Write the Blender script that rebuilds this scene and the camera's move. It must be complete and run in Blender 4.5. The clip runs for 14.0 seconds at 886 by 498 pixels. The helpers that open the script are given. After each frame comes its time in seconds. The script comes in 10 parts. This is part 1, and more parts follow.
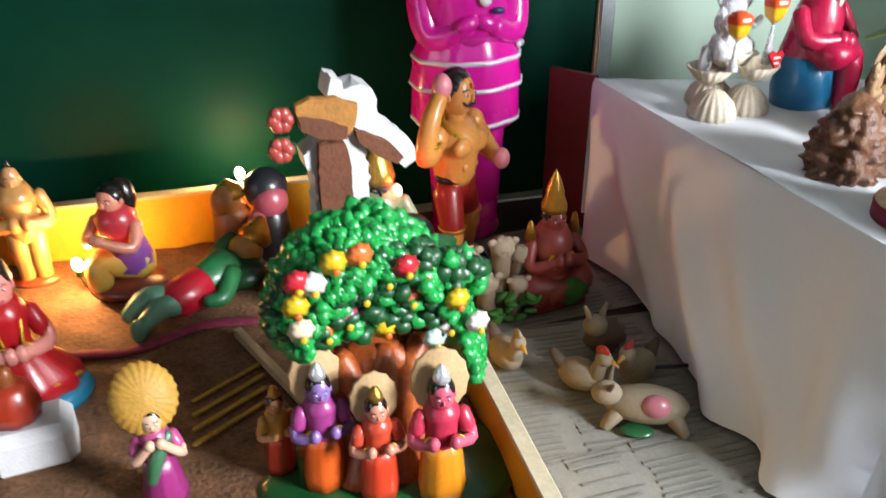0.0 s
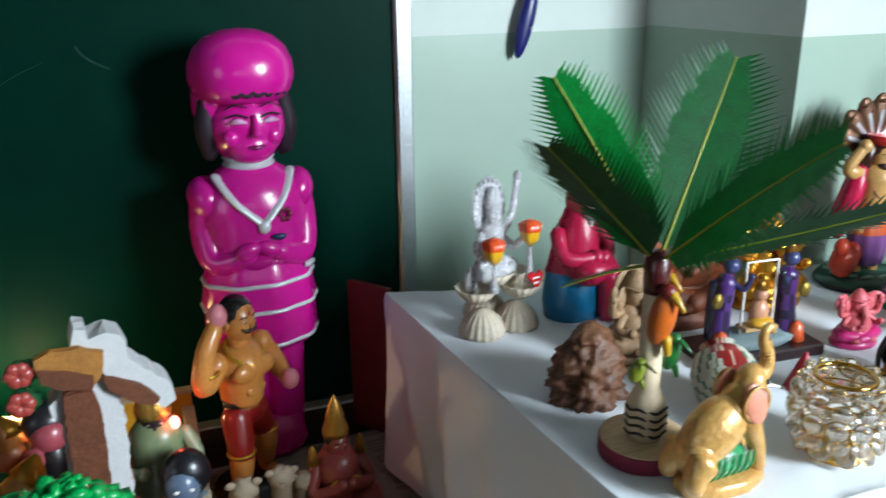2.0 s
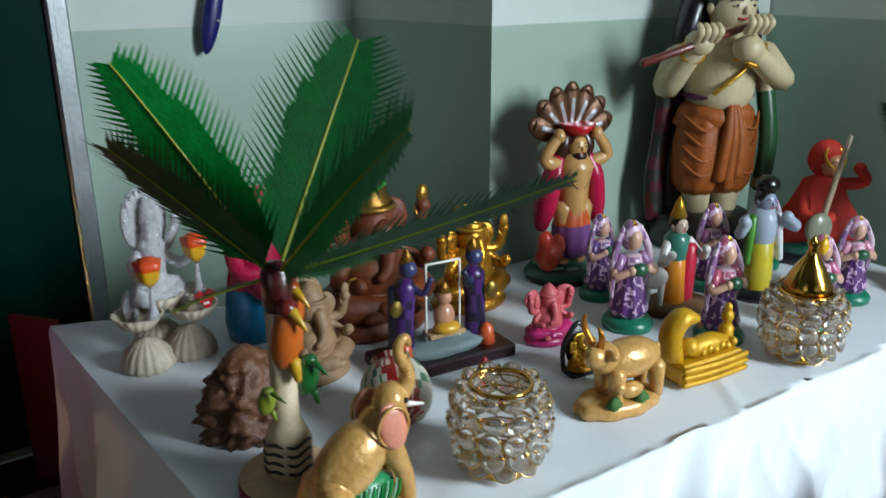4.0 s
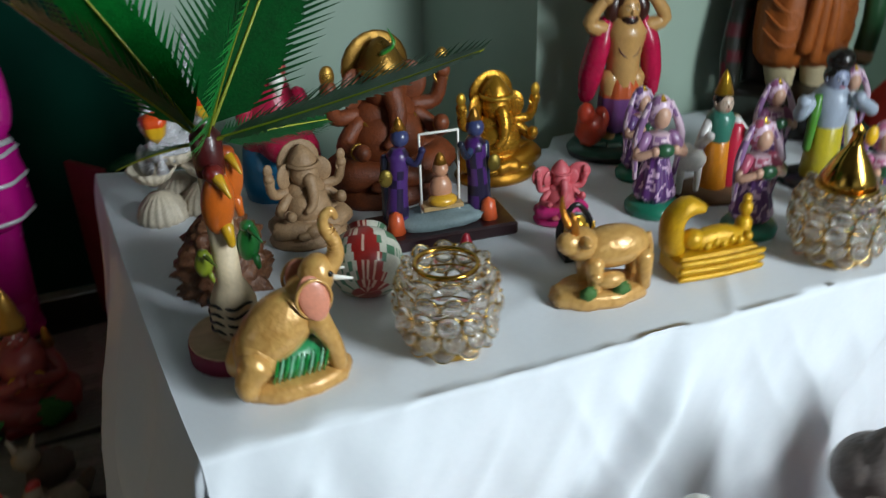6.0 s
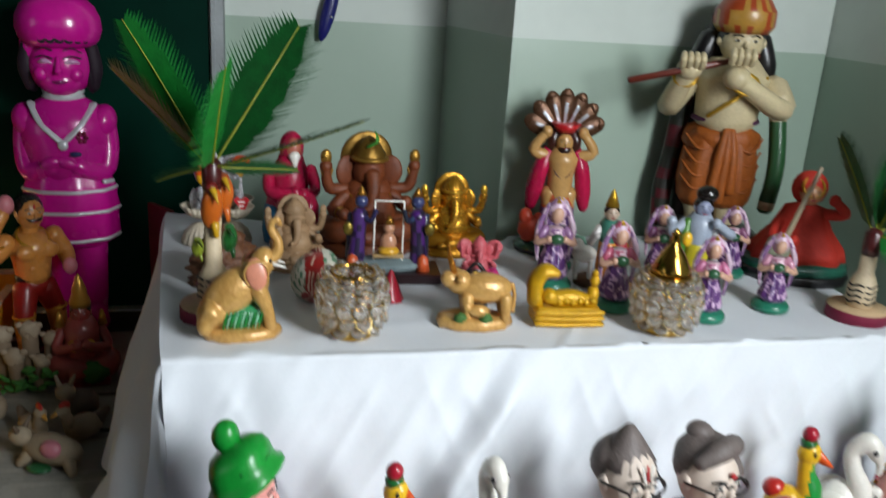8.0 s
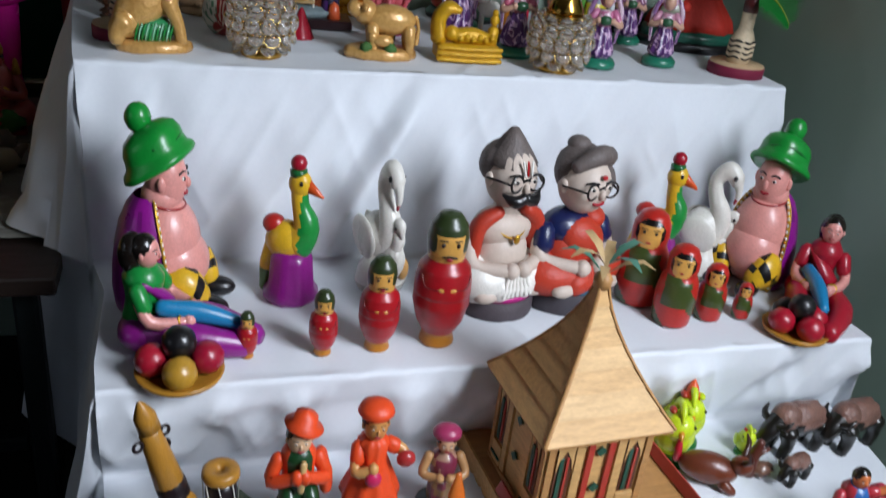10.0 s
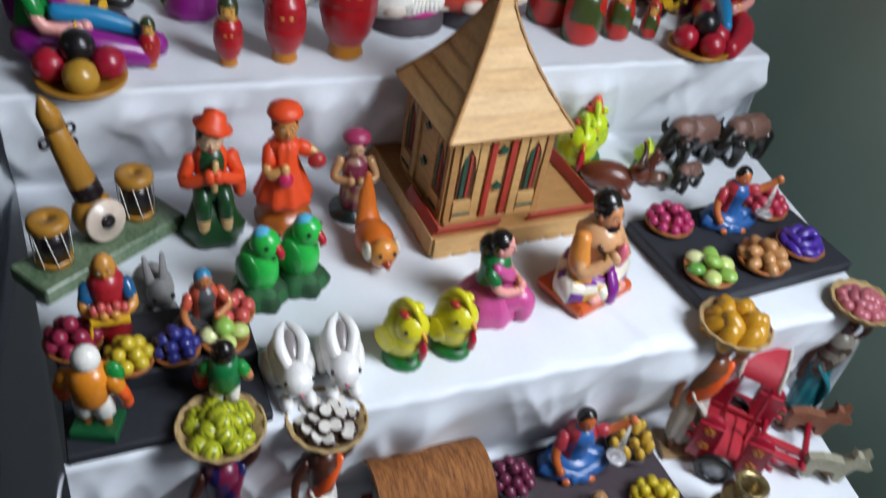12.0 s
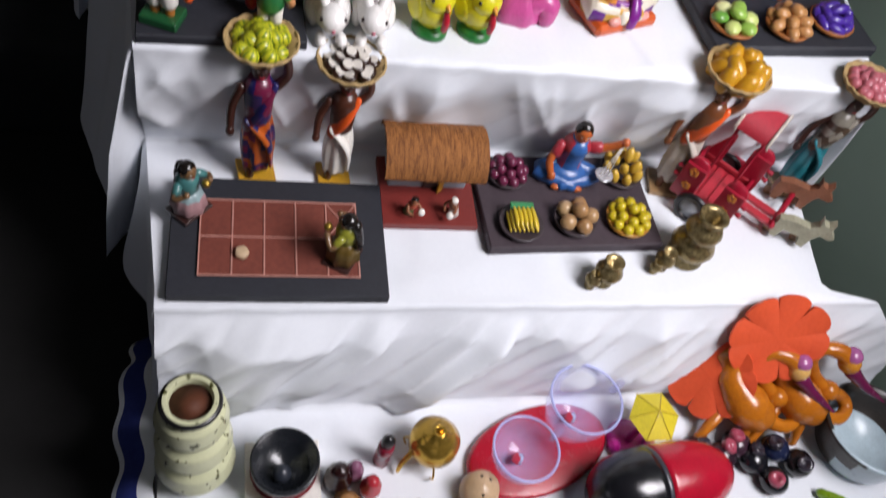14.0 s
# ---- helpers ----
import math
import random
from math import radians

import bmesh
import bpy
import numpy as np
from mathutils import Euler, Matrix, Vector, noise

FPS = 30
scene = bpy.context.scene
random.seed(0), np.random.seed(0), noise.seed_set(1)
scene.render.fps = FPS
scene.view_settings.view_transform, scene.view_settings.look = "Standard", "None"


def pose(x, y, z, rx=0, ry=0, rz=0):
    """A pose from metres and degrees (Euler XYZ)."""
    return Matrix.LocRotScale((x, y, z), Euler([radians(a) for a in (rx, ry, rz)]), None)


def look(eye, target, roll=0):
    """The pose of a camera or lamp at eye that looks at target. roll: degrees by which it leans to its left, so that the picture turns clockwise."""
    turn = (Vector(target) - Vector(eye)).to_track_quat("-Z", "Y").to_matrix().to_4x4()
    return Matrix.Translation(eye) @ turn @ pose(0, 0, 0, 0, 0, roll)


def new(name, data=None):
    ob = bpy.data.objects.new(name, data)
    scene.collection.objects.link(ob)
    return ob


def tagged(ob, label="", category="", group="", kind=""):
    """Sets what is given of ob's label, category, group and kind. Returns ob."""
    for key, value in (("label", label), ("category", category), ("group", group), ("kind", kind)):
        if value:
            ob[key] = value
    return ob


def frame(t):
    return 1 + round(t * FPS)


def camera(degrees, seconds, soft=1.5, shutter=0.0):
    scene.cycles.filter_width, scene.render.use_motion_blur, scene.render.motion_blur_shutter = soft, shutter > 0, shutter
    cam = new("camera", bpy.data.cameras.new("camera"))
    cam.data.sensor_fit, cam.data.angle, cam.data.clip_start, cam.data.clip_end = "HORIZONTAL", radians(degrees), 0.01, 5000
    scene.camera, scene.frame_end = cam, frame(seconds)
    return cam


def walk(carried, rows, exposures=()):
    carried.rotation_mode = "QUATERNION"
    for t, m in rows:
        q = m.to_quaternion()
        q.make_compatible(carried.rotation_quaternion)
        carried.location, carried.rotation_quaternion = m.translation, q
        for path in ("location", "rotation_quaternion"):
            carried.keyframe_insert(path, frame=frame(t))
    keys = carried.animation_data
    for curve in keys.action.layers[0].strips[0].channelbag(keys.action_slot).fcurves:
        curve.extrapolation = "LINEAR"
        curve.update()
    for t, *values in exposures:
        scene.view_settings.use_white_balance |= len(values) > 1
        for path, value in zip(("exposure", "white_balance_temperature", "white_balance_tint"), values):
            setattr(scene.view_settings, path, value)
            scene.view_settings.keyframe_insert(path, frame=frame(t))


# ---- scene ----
cam = camera(56.2, 14.0, 1.3, 0.7)
PATH = [
    (0, (-0.679, -0.504, 1.627), (-0.215, 1.184, 0.659), -0.1),
    (0.5, (-0.674, -0.531, 1.687), (-0.256, 1.191, 0.761), -1.2),
    (1, (-0.605, -0.513, 1.724), (-0.087, 1.244, 0.921), -0.7),
    (1.5, (-0.504, -0.523, 1.731), (0.102, 1.249, 1.027), 0.0),
    (2, (-0.448, -0.54, 1.739), (0.222, 1.229, 1.088), -0.6),
    (2.5, (-0.409, -0.554, 1.733), (0.315, 1.203, 1.109), -1.0),
    (3, (-0.38, -0.569, 1.737), (0.402, 1.163, 1.112), -0.9),
    (3.5, (-0.295, -0.546, 1.724), (0.697, 1.076, 1.103), 0.1),
    (3.7, (-0.255, -0.53, 1.712), (0.806, 1.05, 1.097), -0.1),
    (5.8, (-0.034, -0.545, 1.689), (0.669, 1.069, 0.74), -4.0),
    (6, (0.003, -0.597, 1.7), (0.638, 1.049, 0.759), -1.8),
    (6.5, (0.052, -0.706, 1.721), (0.543, 1.038, 0.875), 1.7),
    (7, (0.056, -0.816, 1.762), (0.439, 1.044, 1.134), 1.2),
    (7.2, (0.071, -0.877, 1.77), (0.45, 0.991, 1.164), 2.2),
    (9.3, (0.162, -1.219, 1.556), (0.694, 0.566, 0.827), 6.3),
    (9.5, (0.158, -1.227, 1.549), (0.722, 0.525, 0.767), 6.8),
    (10, (0.151, -1.258, 1.529), (0.734, 0.446, 0.658), 7.0),
    (10.5, (0.153, -1.287, 1.511), (0.733, 0.382, 0.573), 6.8),
    (11, (0.162, -1.331, 1.489), (0.733, 0.28, 0.45), 7.1),
    (11.5, (0.175, -1.359, 1.471), (0.765, 0.172, 0.328), 7.8),
    (12, (0.164, -1.341, 1.459), (0.866, 0.029, 0.181), 10.6),
    (12.5, (0.165, -1.401, 1.458), (0.829, -0.174, 0.024), 15.2),
    (13, (0.173, -1.493, 1.457), (0.695, -0.34, -0.091), 18.5),
    (13.5, (0.186, -1.545, 1.468), (0.692, -0.397, -0.089), 19.6),
    (14, (0.195, -1.576, 1.461), (0.689, -0.497, -0.149), 20.7),
]
EXPOSURES = [(0.0, 1.62, 6500, 18), (0.5, 1.75, 6200, 16), (1.0, 1.15, 6100, 13), (1.5, 0.92, 5950, 11), (2.5, 0.64, 5950, 9), (3.5, 0.18, 6000, 9), (6.0, -0.24, 6250, 10), (7.0, -0.05, 6700, 11), (9.5, -0.52, 6150, 19), (10.0, -0.58, 6150, 19), (11.5, -0.78, 6150, 17), (13.0, -0.52, 6600, 24), (14.0, -0.62, 6850, 27)]
walk(cam, [(t, look(eye, target, roll)) for t, eye, target, roll in PATH], EXPOSURES)

# ---- light ----
FLOOR, DESK, SAND = 0.15, 0.905, 0.94
S1, S2, S3, S4, S5 = 1.2, 0.89, 0.733, 0.497, 0.29
BACK, RIGHT = 0.97, 1.36

world = bpy.data.worlds.new("sky")
world.use_nodes = True
scene.world = world
wn = world.node_tree
sky = wn.nodes.new("ShaderNodeTexSky")
sky.sky_type, sky.sun_disc = "NISHITA", False
sky.sun_elevation, sky.sun_rotation = radians(45), radians(110)
wn.links.new(sky.outputs[0], wn.nodes["Background"].inputs[0])
wn.nodes["Background"].inputs[1].default_value = 0.05


def area_lamp(name, eye, target, wide, high, watts, colour):
    lamp = bpy.data.lights.new(name, "AREA")
    lamp.shape, lamp.size, lamp.size_y, lamp.energy, lamp.color = "RECTANGLE", wide, high, watts, colour
    ob = new(name, lamp)
    ob.matrix_world = look(eye, target)
    return ob


# Sky light in the opening of the side window and of the far window behind the camera.
area_lamp("side_window_light", (1.34, -1.6, 2.05), (0.25, -0.35, 0.85), 0.66, 1.0, 80, (0.89, 0.98, 1.0))
area_lamp("rear_window_light", (-0.6, -5.12, 2.0), (-0.4, 0.0, 1.1), 2.4, 1.4, 2.4, (0.88, 0.97, 1.0))

area_lamp("west_window_light", (-3.5, -1.8, 1.95), (0.0, 0.0, 1.0), 1.4, 1.3, 4.5, (0.92, 0.98, 1.0))


def glow(name, place, watts, colour, size=0.006):
    lamp = bpy.data.lights.new(name, "POINT")
    lamp.energy, lamp.color, lamp.shadow_soft_size = watts, colour, size
    ob = new(name, lamp)
    ob.location = place
    return ob


# ---- materials ----
def lin(code):
    rgb = [int(code[i:i + 2], 16) / 255 for i in (0, 2, 4)]
    return tuple(c / 12.92 if c < 0.04045 else ((c + 0.055) / 1.055) ** 2.4 for c in rgb)


MATS = {}


def surface(name, code, rough=0.4, metal=0.0, vary=0.18, scale=40.0, bump=0.15, dark=None, grain=None, coat=0.0, shine=0.5):
    """A procedural surface: colour varied at two scales, roughness broken up, fine relief."""
    key = (name, code, rough, metal)
    if key in MATS:
        return MATS[key]
    m = bpy.data.materials.new(name)
    m.use_nodes = True
    t = m.node_tree
    p = t.nodes["Principled BSDF"]
    p.inputs["Metallic"].default_value = metal
    p.inputs["Coat Weight"].default_value = coat
    p.inputs["Specular IOR Level"].default_value = shine
    p.inputs["Coat Roughness"].default_value = 0.12
    co = t.nodes.new("ShaderNodeTexCoord")
    mp = t.nodes.new("ShaderNodeMapping")
    if grain:
        mp.inputs["Scale"].default_value = grain
    t.links.new(co.outputs["Object"], mp.inputs[0])
    n1, n2 = t.nodes.new("ShaderNodeTexNoise"), t.nodes.new("ShaderNodeTexNoise")
    n1.inputs["Scale"].default_value, n2.inputs["Scale"].default_value = scale, scale * 6
    n1.inputs["Detail"].default_value, n2.inputs["Detail"].default_value = 4, 3
    for n in (n1, n2):
        t.links.new(mp.outputs[0], n.inputs["Vector"])
    c = lin(code)
    d = lin(dark) if dark else tuple(x * 0.55 for x in c)
    add = t.nodes.new("ShaderNodeMath")
    add.operation = "ADD"
    t.links.new(n1.outputs[0], add.inputs[0])
    t.links.new(n2.outputs[0], add.inputs[1])
    ramp = t.nodes.new("ShaderNodeMapRange")
    ramp.inputs["From Min"].default_value, ramp.inputs["From Max"].default_value = 0.75, 1.3
    ramp.inputs["To Min"].default_value, ramp.inputs["To Max"].default_value = 0.0, vary * 2
    t.links.new(add.outputs[0], ramp.inputs[0])
    mix = t.nodes.new("ShaderNodeMix")
    mix.data_type = "RGBA"
    mix.inputs["A"].default_value, mix.inputs["B"].default_value = (*c, 1), (*d, 1)
    t.links.new(ramp.outputs[0], mix.inputs["Factor"])
    t.links.new(mix.outputs["Result"], p.inputs["Base Color"])
    rr = t.nodes.new("ShaderNodeMapRange")
    rr.inputs["To Min"].default_value, rr.inputs["To Max"].default_value = max(0.03, rough - 0.1), min(1, rough + 0.12)
    t.links.new(n1.outputs[0], rr.inputs[0])
    t.links.new(rr.outputs[0], p.inputs["Roughness"])
    b = t.nodes.new("ShaderNodeBump")
    b.inputs["Strength"].default_value, b.inputs["Distance"].default_value = bump, 0.003
    t.links.new(n2.outputs[0], b.inputs["Height"])
    t.links.new(b.outputs[0], p.inputs["Normal"])
    MATS[key] = m
    return m


def paint(code, rough=0.32):
    return surface("enamel_paint", code, rough, vary=0.2, scale=48, bump=0.12, coat=0.25)


def matt(code, rough=0.7):
    return surface("matt_paint", code, rough, vary=0.2, scale=45, bump=0.25)


def gilt(code="d8a93a", rough=0.3):
    return surface("gold_paint", code, rough, metal=0.75, vary=0.25, scale=60, bump=0.3)


def timber(code, rough=0.5):
    return surface("wood", code, rough, vary=0.35, scale=18, bump=0.2, grain=(1, 9, 9))


def glassy(name, colour, rough=0.02, ior=1.45, through_light=1.0):
    key = (name, colour)
    if key in MATS:
        return MATS[key]
    m = bpy.data.materials.new(name)
    m.use_nodes = True
    p = m.node_tree.nodes["Principled BSDF"]
    p.inputs["Base Color"].default_value = (*colour, 1)
    p.inputs["Roughness"].default_value = rough
    p.inputs["IOR"].default_value = ior
    p.inputs["Transmission Weight"].default_value = through_light
    MATS[key] = m
    return m


def film(name, colour, alpha, rough=0.1):
    """Thin clear plastic."""
    m = bpy.data.materials.new(name)
    m.use_nodes = True
    p = m.node_tree.nodes["Principled BSDF"]
    p.inputs["Base Color"].default_value = (*colour, 1)
    p.inputs["Roughness"].default_value = rough
    p.inputs["Alpha"].default_value = alpha
    p.inputs["Coat Weight"].default_value = 0.6
    return m


def mottle(c1, c2, scale=9.0, cut=0.1):
    """Two paints in small irregular brushed patches."""
    a, b = paint(c1), paint(c2)
    return lambda p: b if noise.noise(p * scale + Vector((3.1, 1.7, 0.4))) > cut else a


def lit(name, colour, power):
    m = bpy.data.materials.new(name)
    m.use_nodes = True
    p = m.node_tree.nodes["Principled BSDF"]
    p.inputs["Emission Color"].default_value = (*colour, 1)
    p.inputs["Emission Strength"].default_value = power
    return m


BLACK, WHITE = paint("141214"), paint("ece8df")
HAIR = paint("17120f", 0.25)
GOLD = gilt()
RED, CRIMSON = paint("c01c24"), paint("a31228")
GREEN, PURPLE, YELLOW, ORANGE = (paint(c) for c in ("128a38", "7c1f83", "e3b323", "e65a1f"))


# ---- mesh builder ----
class Shape:
    """Collects rounded primitives into one mesh with several surfaces. Lengths are multiplied by unit."""

    def __init__(self, unit=1.0, wide=1.0):
        self.v, self.f, self.m, self.s, self.slots, self.unit = [], [], [], [], [], Vector((unit * wide, unit * wide, unit))

    def add(self, verts, faces, mat, smooth=True):
        base = len(self.v)
        verts = [Vector(p) for p in verts]
        self.v += [p * self.unit for p in verts]
        for f in faces:
            use = mat
            if callable(mat):
                mid = sum((verts[i] for i in f), Vector()) / len(f)
                use = mat(mid)
            if use not in self.slots:
                self.slots.append(use)
            self.f.append([base + i for i in f])
            self.m.append(self.slots.index(use))
            self.s.append(smooth)
        return self

    def ball(self, c, r, mat, turn=(0, 0, 0), seg=16, ring=10, lump=0.0, seed=0.0):
        r = (r, r, r) if isinstance(r, (int, float)) else r
        rot = Euler([radians(a) for a in turn]).to_matrix()
        vs, fs = [Vector((0, 0, 1))], []
        for i in range(1, ring):
            a = math.pi * i / ring
            for j in range(seg):
                b = 2 * math.pi * j / seg
                vs.append(Vector((math.sin(a) * math.cos(b), math.sin(a) * math.sin(b), math.cos(a))))
        vs.append(Vector((0, 0, -1)))
        if lump:
            vs = [p * (1 + lump * noise.noise(p * 2.3 + Vector((seed, seed * 1.7, seed * 0.6)))) for p in vs]
        vs = [rot @ Vector((p.x * r[0], p.y * r[1], p.z * r[2])) + Vector(c) for p in vs]
        for j in range(seg):
            k = (j + 1) % seg
            fs.append((0, 1 + j, 1 + k))
            for i in range(ring - 2):
                a, b = 1 + i * seg, 1 + (i + 1) * seg
                fs.append((a + j, b + j, b + k, a + k))
            e = 1 + (ring - 2) * seg
            fs.append((e + k, e + j, len(vs) - 1))
        return self.add(vs, fs, mat)

    def tube(self, pts, radii, mat, seg=10, cap=True, flat=1.0, ring=False):
        pts = [Vector(p) for p in pts]
        n = len(pts)
        radii = [radii] * n if isinstance(radii, (int, float)) else list(radii)
        vs, fs, side = [], [], None
        if 3 <= n <= 9 and not ring:
            # round the bends
            fine_p, fine_r = [], []
            for i in range(n - 1):
                p0, p1, p2, p3 = pts[max(i - 1, 0)], pts[i], pts[i + 1], pts[min(i + 2, n - 1)]
                for k in range(4):
                    u = k / 4
                    fine_p.append(0.5 * (2 * p1 + (p2 - p0) * u + (2 * p0 - 5 * p1 + 4 * p2 - p3) * u * u + (3 * p1 - p0 - 3 * p2 + p3) * u ** 3))
                    e = u * u * (3 - 2 * u)
                    fine_r.append(radii[i] * (1 - e) + radii[i + 1] * e)
            pts, radii = fine_p + [pts[-1]], fine_r + [radii[-1]]
            n = len(pts)
        if cap and not ring:
            a, b = (pts[0] - pts[1]).normalized(), (pts[-1] - pts[-2]).normalized()
            pts = [pts[0] + a * radii[0] * 0.55] + pts + [pts[-1] + b * radii[-1] * 0.55]
            radii = [radii[0] * 0.6] + radii + [radii[-1] * 0.6]
            n += 2
        for i, p in enumerate(pts):
            if ring:
                d = pts[(i + 1) % n] - pts[i - 1]
            else:
                d = pts[min(i + 1, n - 1)] - pts[max(i - 1, 0)]
            d = d.normalized() if d.length > 1e-9 else Vector((0, 0, 1))
            if side is None:
                side = d.cross(Vector((0, 0, 1)) if abs(d.z) < 0.9 else Vector((0, 1, 0))).normalized()
            else:
                side = (side - d * side.dot(d)).normalized()
            up = d.cross(side)
            for j in range(seg):
                b = 2 * math.pi * j / seg
                vs.append(p + radii[i] * (side * math.cos(b) + up * math.sin(b) * flat))
        for i in range(n if ring else n - 1):
            for j in range(seg):
                k = (j + 1) % seg
                a, b = i * seg, ((i + 1) % n) * seg
                fs.append((a + j, a + k, b + k, b + j))
        if not ring:
            fs.append(tuple(range(seg))[::-1])
            fs.append(tuple((n - 1) * seg + j for j in range(seg)))
        return self.add(vs, fs, mat)

    def lathe(self, prof, mat, c=(0, 0, 0), turn=(0, 0, 0), seg=24, sx=1.0, sy=1.0, wave=0.0, waves=8):
        rot = Euler([radians(a) for a in turn]).to_matrix()
        vs, fs = [], []
        for r, z in prof:
            for j in range(seg):
                b = 2 * math.pi * j / seg
                q = r * (1 + wave * math.cos(waves * b))
                vs.append(rot @ Vector((q * math.cos(b) * sx, q * math.sin(b) * sy, z - prof[0][1])) + Vector((c[0], c[1], c[2] + prof[0][1])))
        for i in range(len(prof) - 1):
            for j in range(seg):
                k = (j + 1) % seg
                fs.append((i * seg + j, i * seg + k, (i + 1) * seg + k, (i + 1) * seg + j))
        if prof[0][0] > 1e-5:
            fs.append(tuple(range(seg))[::-1])
        if prof[-1][0] > 1e-5:
            fs.append(tuple((len(prof) - 1) * seg + j for j in range(seg)))
        return self.add(vs, fs, mat)

    def hoop(self, c, big, small, mat, turn=(0, 0, 0), seg=24, thick=6):
        rot = Euler([radians(a) for a in turn]).to_matrix()
        pts = [rot @ Vector((big * math.cos(a), big * math.sin(a), 0)) + Vector(c) for a in (2 * math.pi * i / seg for i in range(seg))]
        return self.tube(pts, small, mat, thick, ring=True)

    def box(self, c, size, mat, turn=(0, 0, 0), bev=0.12):
        """A block with chamfered edges; bev is a share of its least side."""
        rot = Euler([radians(a) for a in turn]).to_matrix()
        h = [s / 2 for s in size]
        e = min(h) * bev * 2
        vs, at = [], {}
        for sx in (-1, 1):
            for sy in (-1, 1):
                for sz in (-1, 1):
                    for ax in range(3):
                        s = (sx, sy, sz)
                        p = [s[i] * (h[i] - (0 if i == ax else e)) for i in range(3)]
                        at[(sx, sy, sz, ax)] = len(vs)
                        vs.append(rot @ Vector(p) + Vector(c))
        fs = []
        for ax in range(3):
            o = [i for i in range(3) if i != ax]
            for s in (-1, 1):
                quad = []
                for a, b in ((-1, -1), (1, -1), (1, 1), (-1, 1)):
                    k = [0, 0, 0]
                    k[ax], k[o[0]], k[o[1]] = s, a, b
                    quad.append(at[(*k, ax)])
                fs.append(tuple(quad) if (s > 0) == (ax != 1) else tuple(quad[::-1]))
            for a in (-1, 1):
                for b in (-1, 1):
                    lo, hi = [0, 0, 0], [0, 0, 0]
                    lo[ax], hi[ax] = -1, 1
                    lo[o[0]] = hi[o[0]] = a
                    lo[o[1]] = hi[o[1]] = b
                    fs.append((at[(*lo, o[0])], at[(*hi, o[0])], at[(*hi, o[1])], at[(*lo, o[1])]))
        for sx in (-1, 1):
            for sy in (-1, 1):
                for sz in (-1, 1):
                    fs.append(tuple(at[(sx, sy, sz, ax)] for ax in range(3)))
        return self.add(vs, fs, mat, False)

    def sheet(self, grid, mat, smooth=True):
        n, w = len(grid), len(grid[0])
        fs = [(i * w + j, i * w + j + 1, (i + 1) * w + j + 1, (i + 1) * w + j) for i in range(n - 1) for j in range(w - 1)]
        return self.add([p for row in grid for p in row], fs, mat, smooth)

    def mesh(self, name):
        me = bpy.data.meshes.new(name)
        me.from_pydata([tuple(p) for p in self.v], [], self.f)
        for s in self.slots:
            me.materials.append(s)
        me.polygons.foreach_set("material_index", self.m)
        me.polygons.foreach_set("use_smooth", self.s)
        bm = bmesh.new()
        bm.from_mesh(me)
        bmesh.ops.recalc_face_normals(bm, faces=bm.faces)
        bm.to_mesh(me)
        bm.free()
        return me

    def thing(self, name, x, y, z, rz, label, category, group="", kind=""):
        ob = new(name, self.mesh(name))
        ob.matrix_world = pose(x, y, z, 0, 0, rz)
        return tagged(ob, label, category, group, kind)

    def part(self, name, parent, label="", m=None):
        ob = new(name, self.mesh(name))
        ob.parent = parent
        if m is not None:
            ob.matrix_basis = m
        return tagged(ob, label)


def holder(name, x, y, z, rz, label, category, group=""):
    ob = new(name)
    ob.empty_display_size = 0.02
    ob.matrix_world = pose(x, y, z, 0, 0, rz)
    return tagged(ob, label, category, group)


# ---- room ----
WALL_TOP = surface("upper_wall_paint", "ccd5cd", 0.55, vary=0.07, scale=3, bump=0.12)
WALL_LOW = surface("lower_wall_paint", "a4b7a7", 0.3, vary=0.09, scale=3, bump=0.1, dark="93a696")
# Unseen walls and ceiling: colours darkened so that less light bounces back.
DIMMED_WALL = surface("dimmed_wall_paint", "4a524d", 0.6, vary=0.15, scale=3, bump=0.1)
CEIL = surface("dimmed_ceiling_paint", "6f706c", 0.8, vary=0.1, scale=3)
# Near-black floor colour holds the deep shade beside and under the desk.
FLOOR_SHADE = surface("shaded_floor_cement", "100f0f", 0.75, vary=0.3, scale=6, bump=0.3)
BOARD = surface("green_board", "00251c", 0.5, vary=0.14, scale=2.2, bump=0.05, dark="003628", shine=0.06)
ALU = surface("aluminium", "b9bec0", 0.35, metal=0.8, vary=0.15, scale=20)
DADO = 1.61


def wall(name, x0, x1, y0, y1, z0, z1, far=False):
    """A wall block in two paints, the lower one up to the line DADO."""
    s = Shape()
    for a, b, m in ((z0, DADO, DIMMED_WALL if far else WALL_LOW), (DADO, z1, DIMMED_WALL if far else WALL_TOP)):
        s.box(((x0 + x1) / 2, (y0 + y1) / 2, (a + b) / 2), (x1 - x0, y1 - y0, b - a), m, bev=0.0)
    return s.thing(name, 0, 0, 0, 0, "plain unseen wall, colour dimmed to cut bounced light" if far else "painted wall, off-white above and pale green below", "wall", kind="structure")


CEIL_Z = 3.1
wall("wall_north", -3.6, RIGHT, BACK, BACK + 0.2, FLOOR, CEIL_Z)
s = Shape()
plan = ((0.634, 0.59), (RIGHT - 0.002, 0.59), (RIGHT - 0.002, BACK - 0.001), (0.578, BACK - 0.001))
for a, b, m in ((FLOOR, DADO + 0.005, WALL_LOW), (DADO + 0.005, CEIL_Z, WALL_TOP)):
    s.add([(x, y, z) for z in (a, b) for x, y in plan], [(0, 1, 5, 4), (1, 2, 6, 5), (2, 3, 7, 6), (3, 0, 4, 7), (3, 2, 1, 0), (4, 5, 6, 7)], m, False)
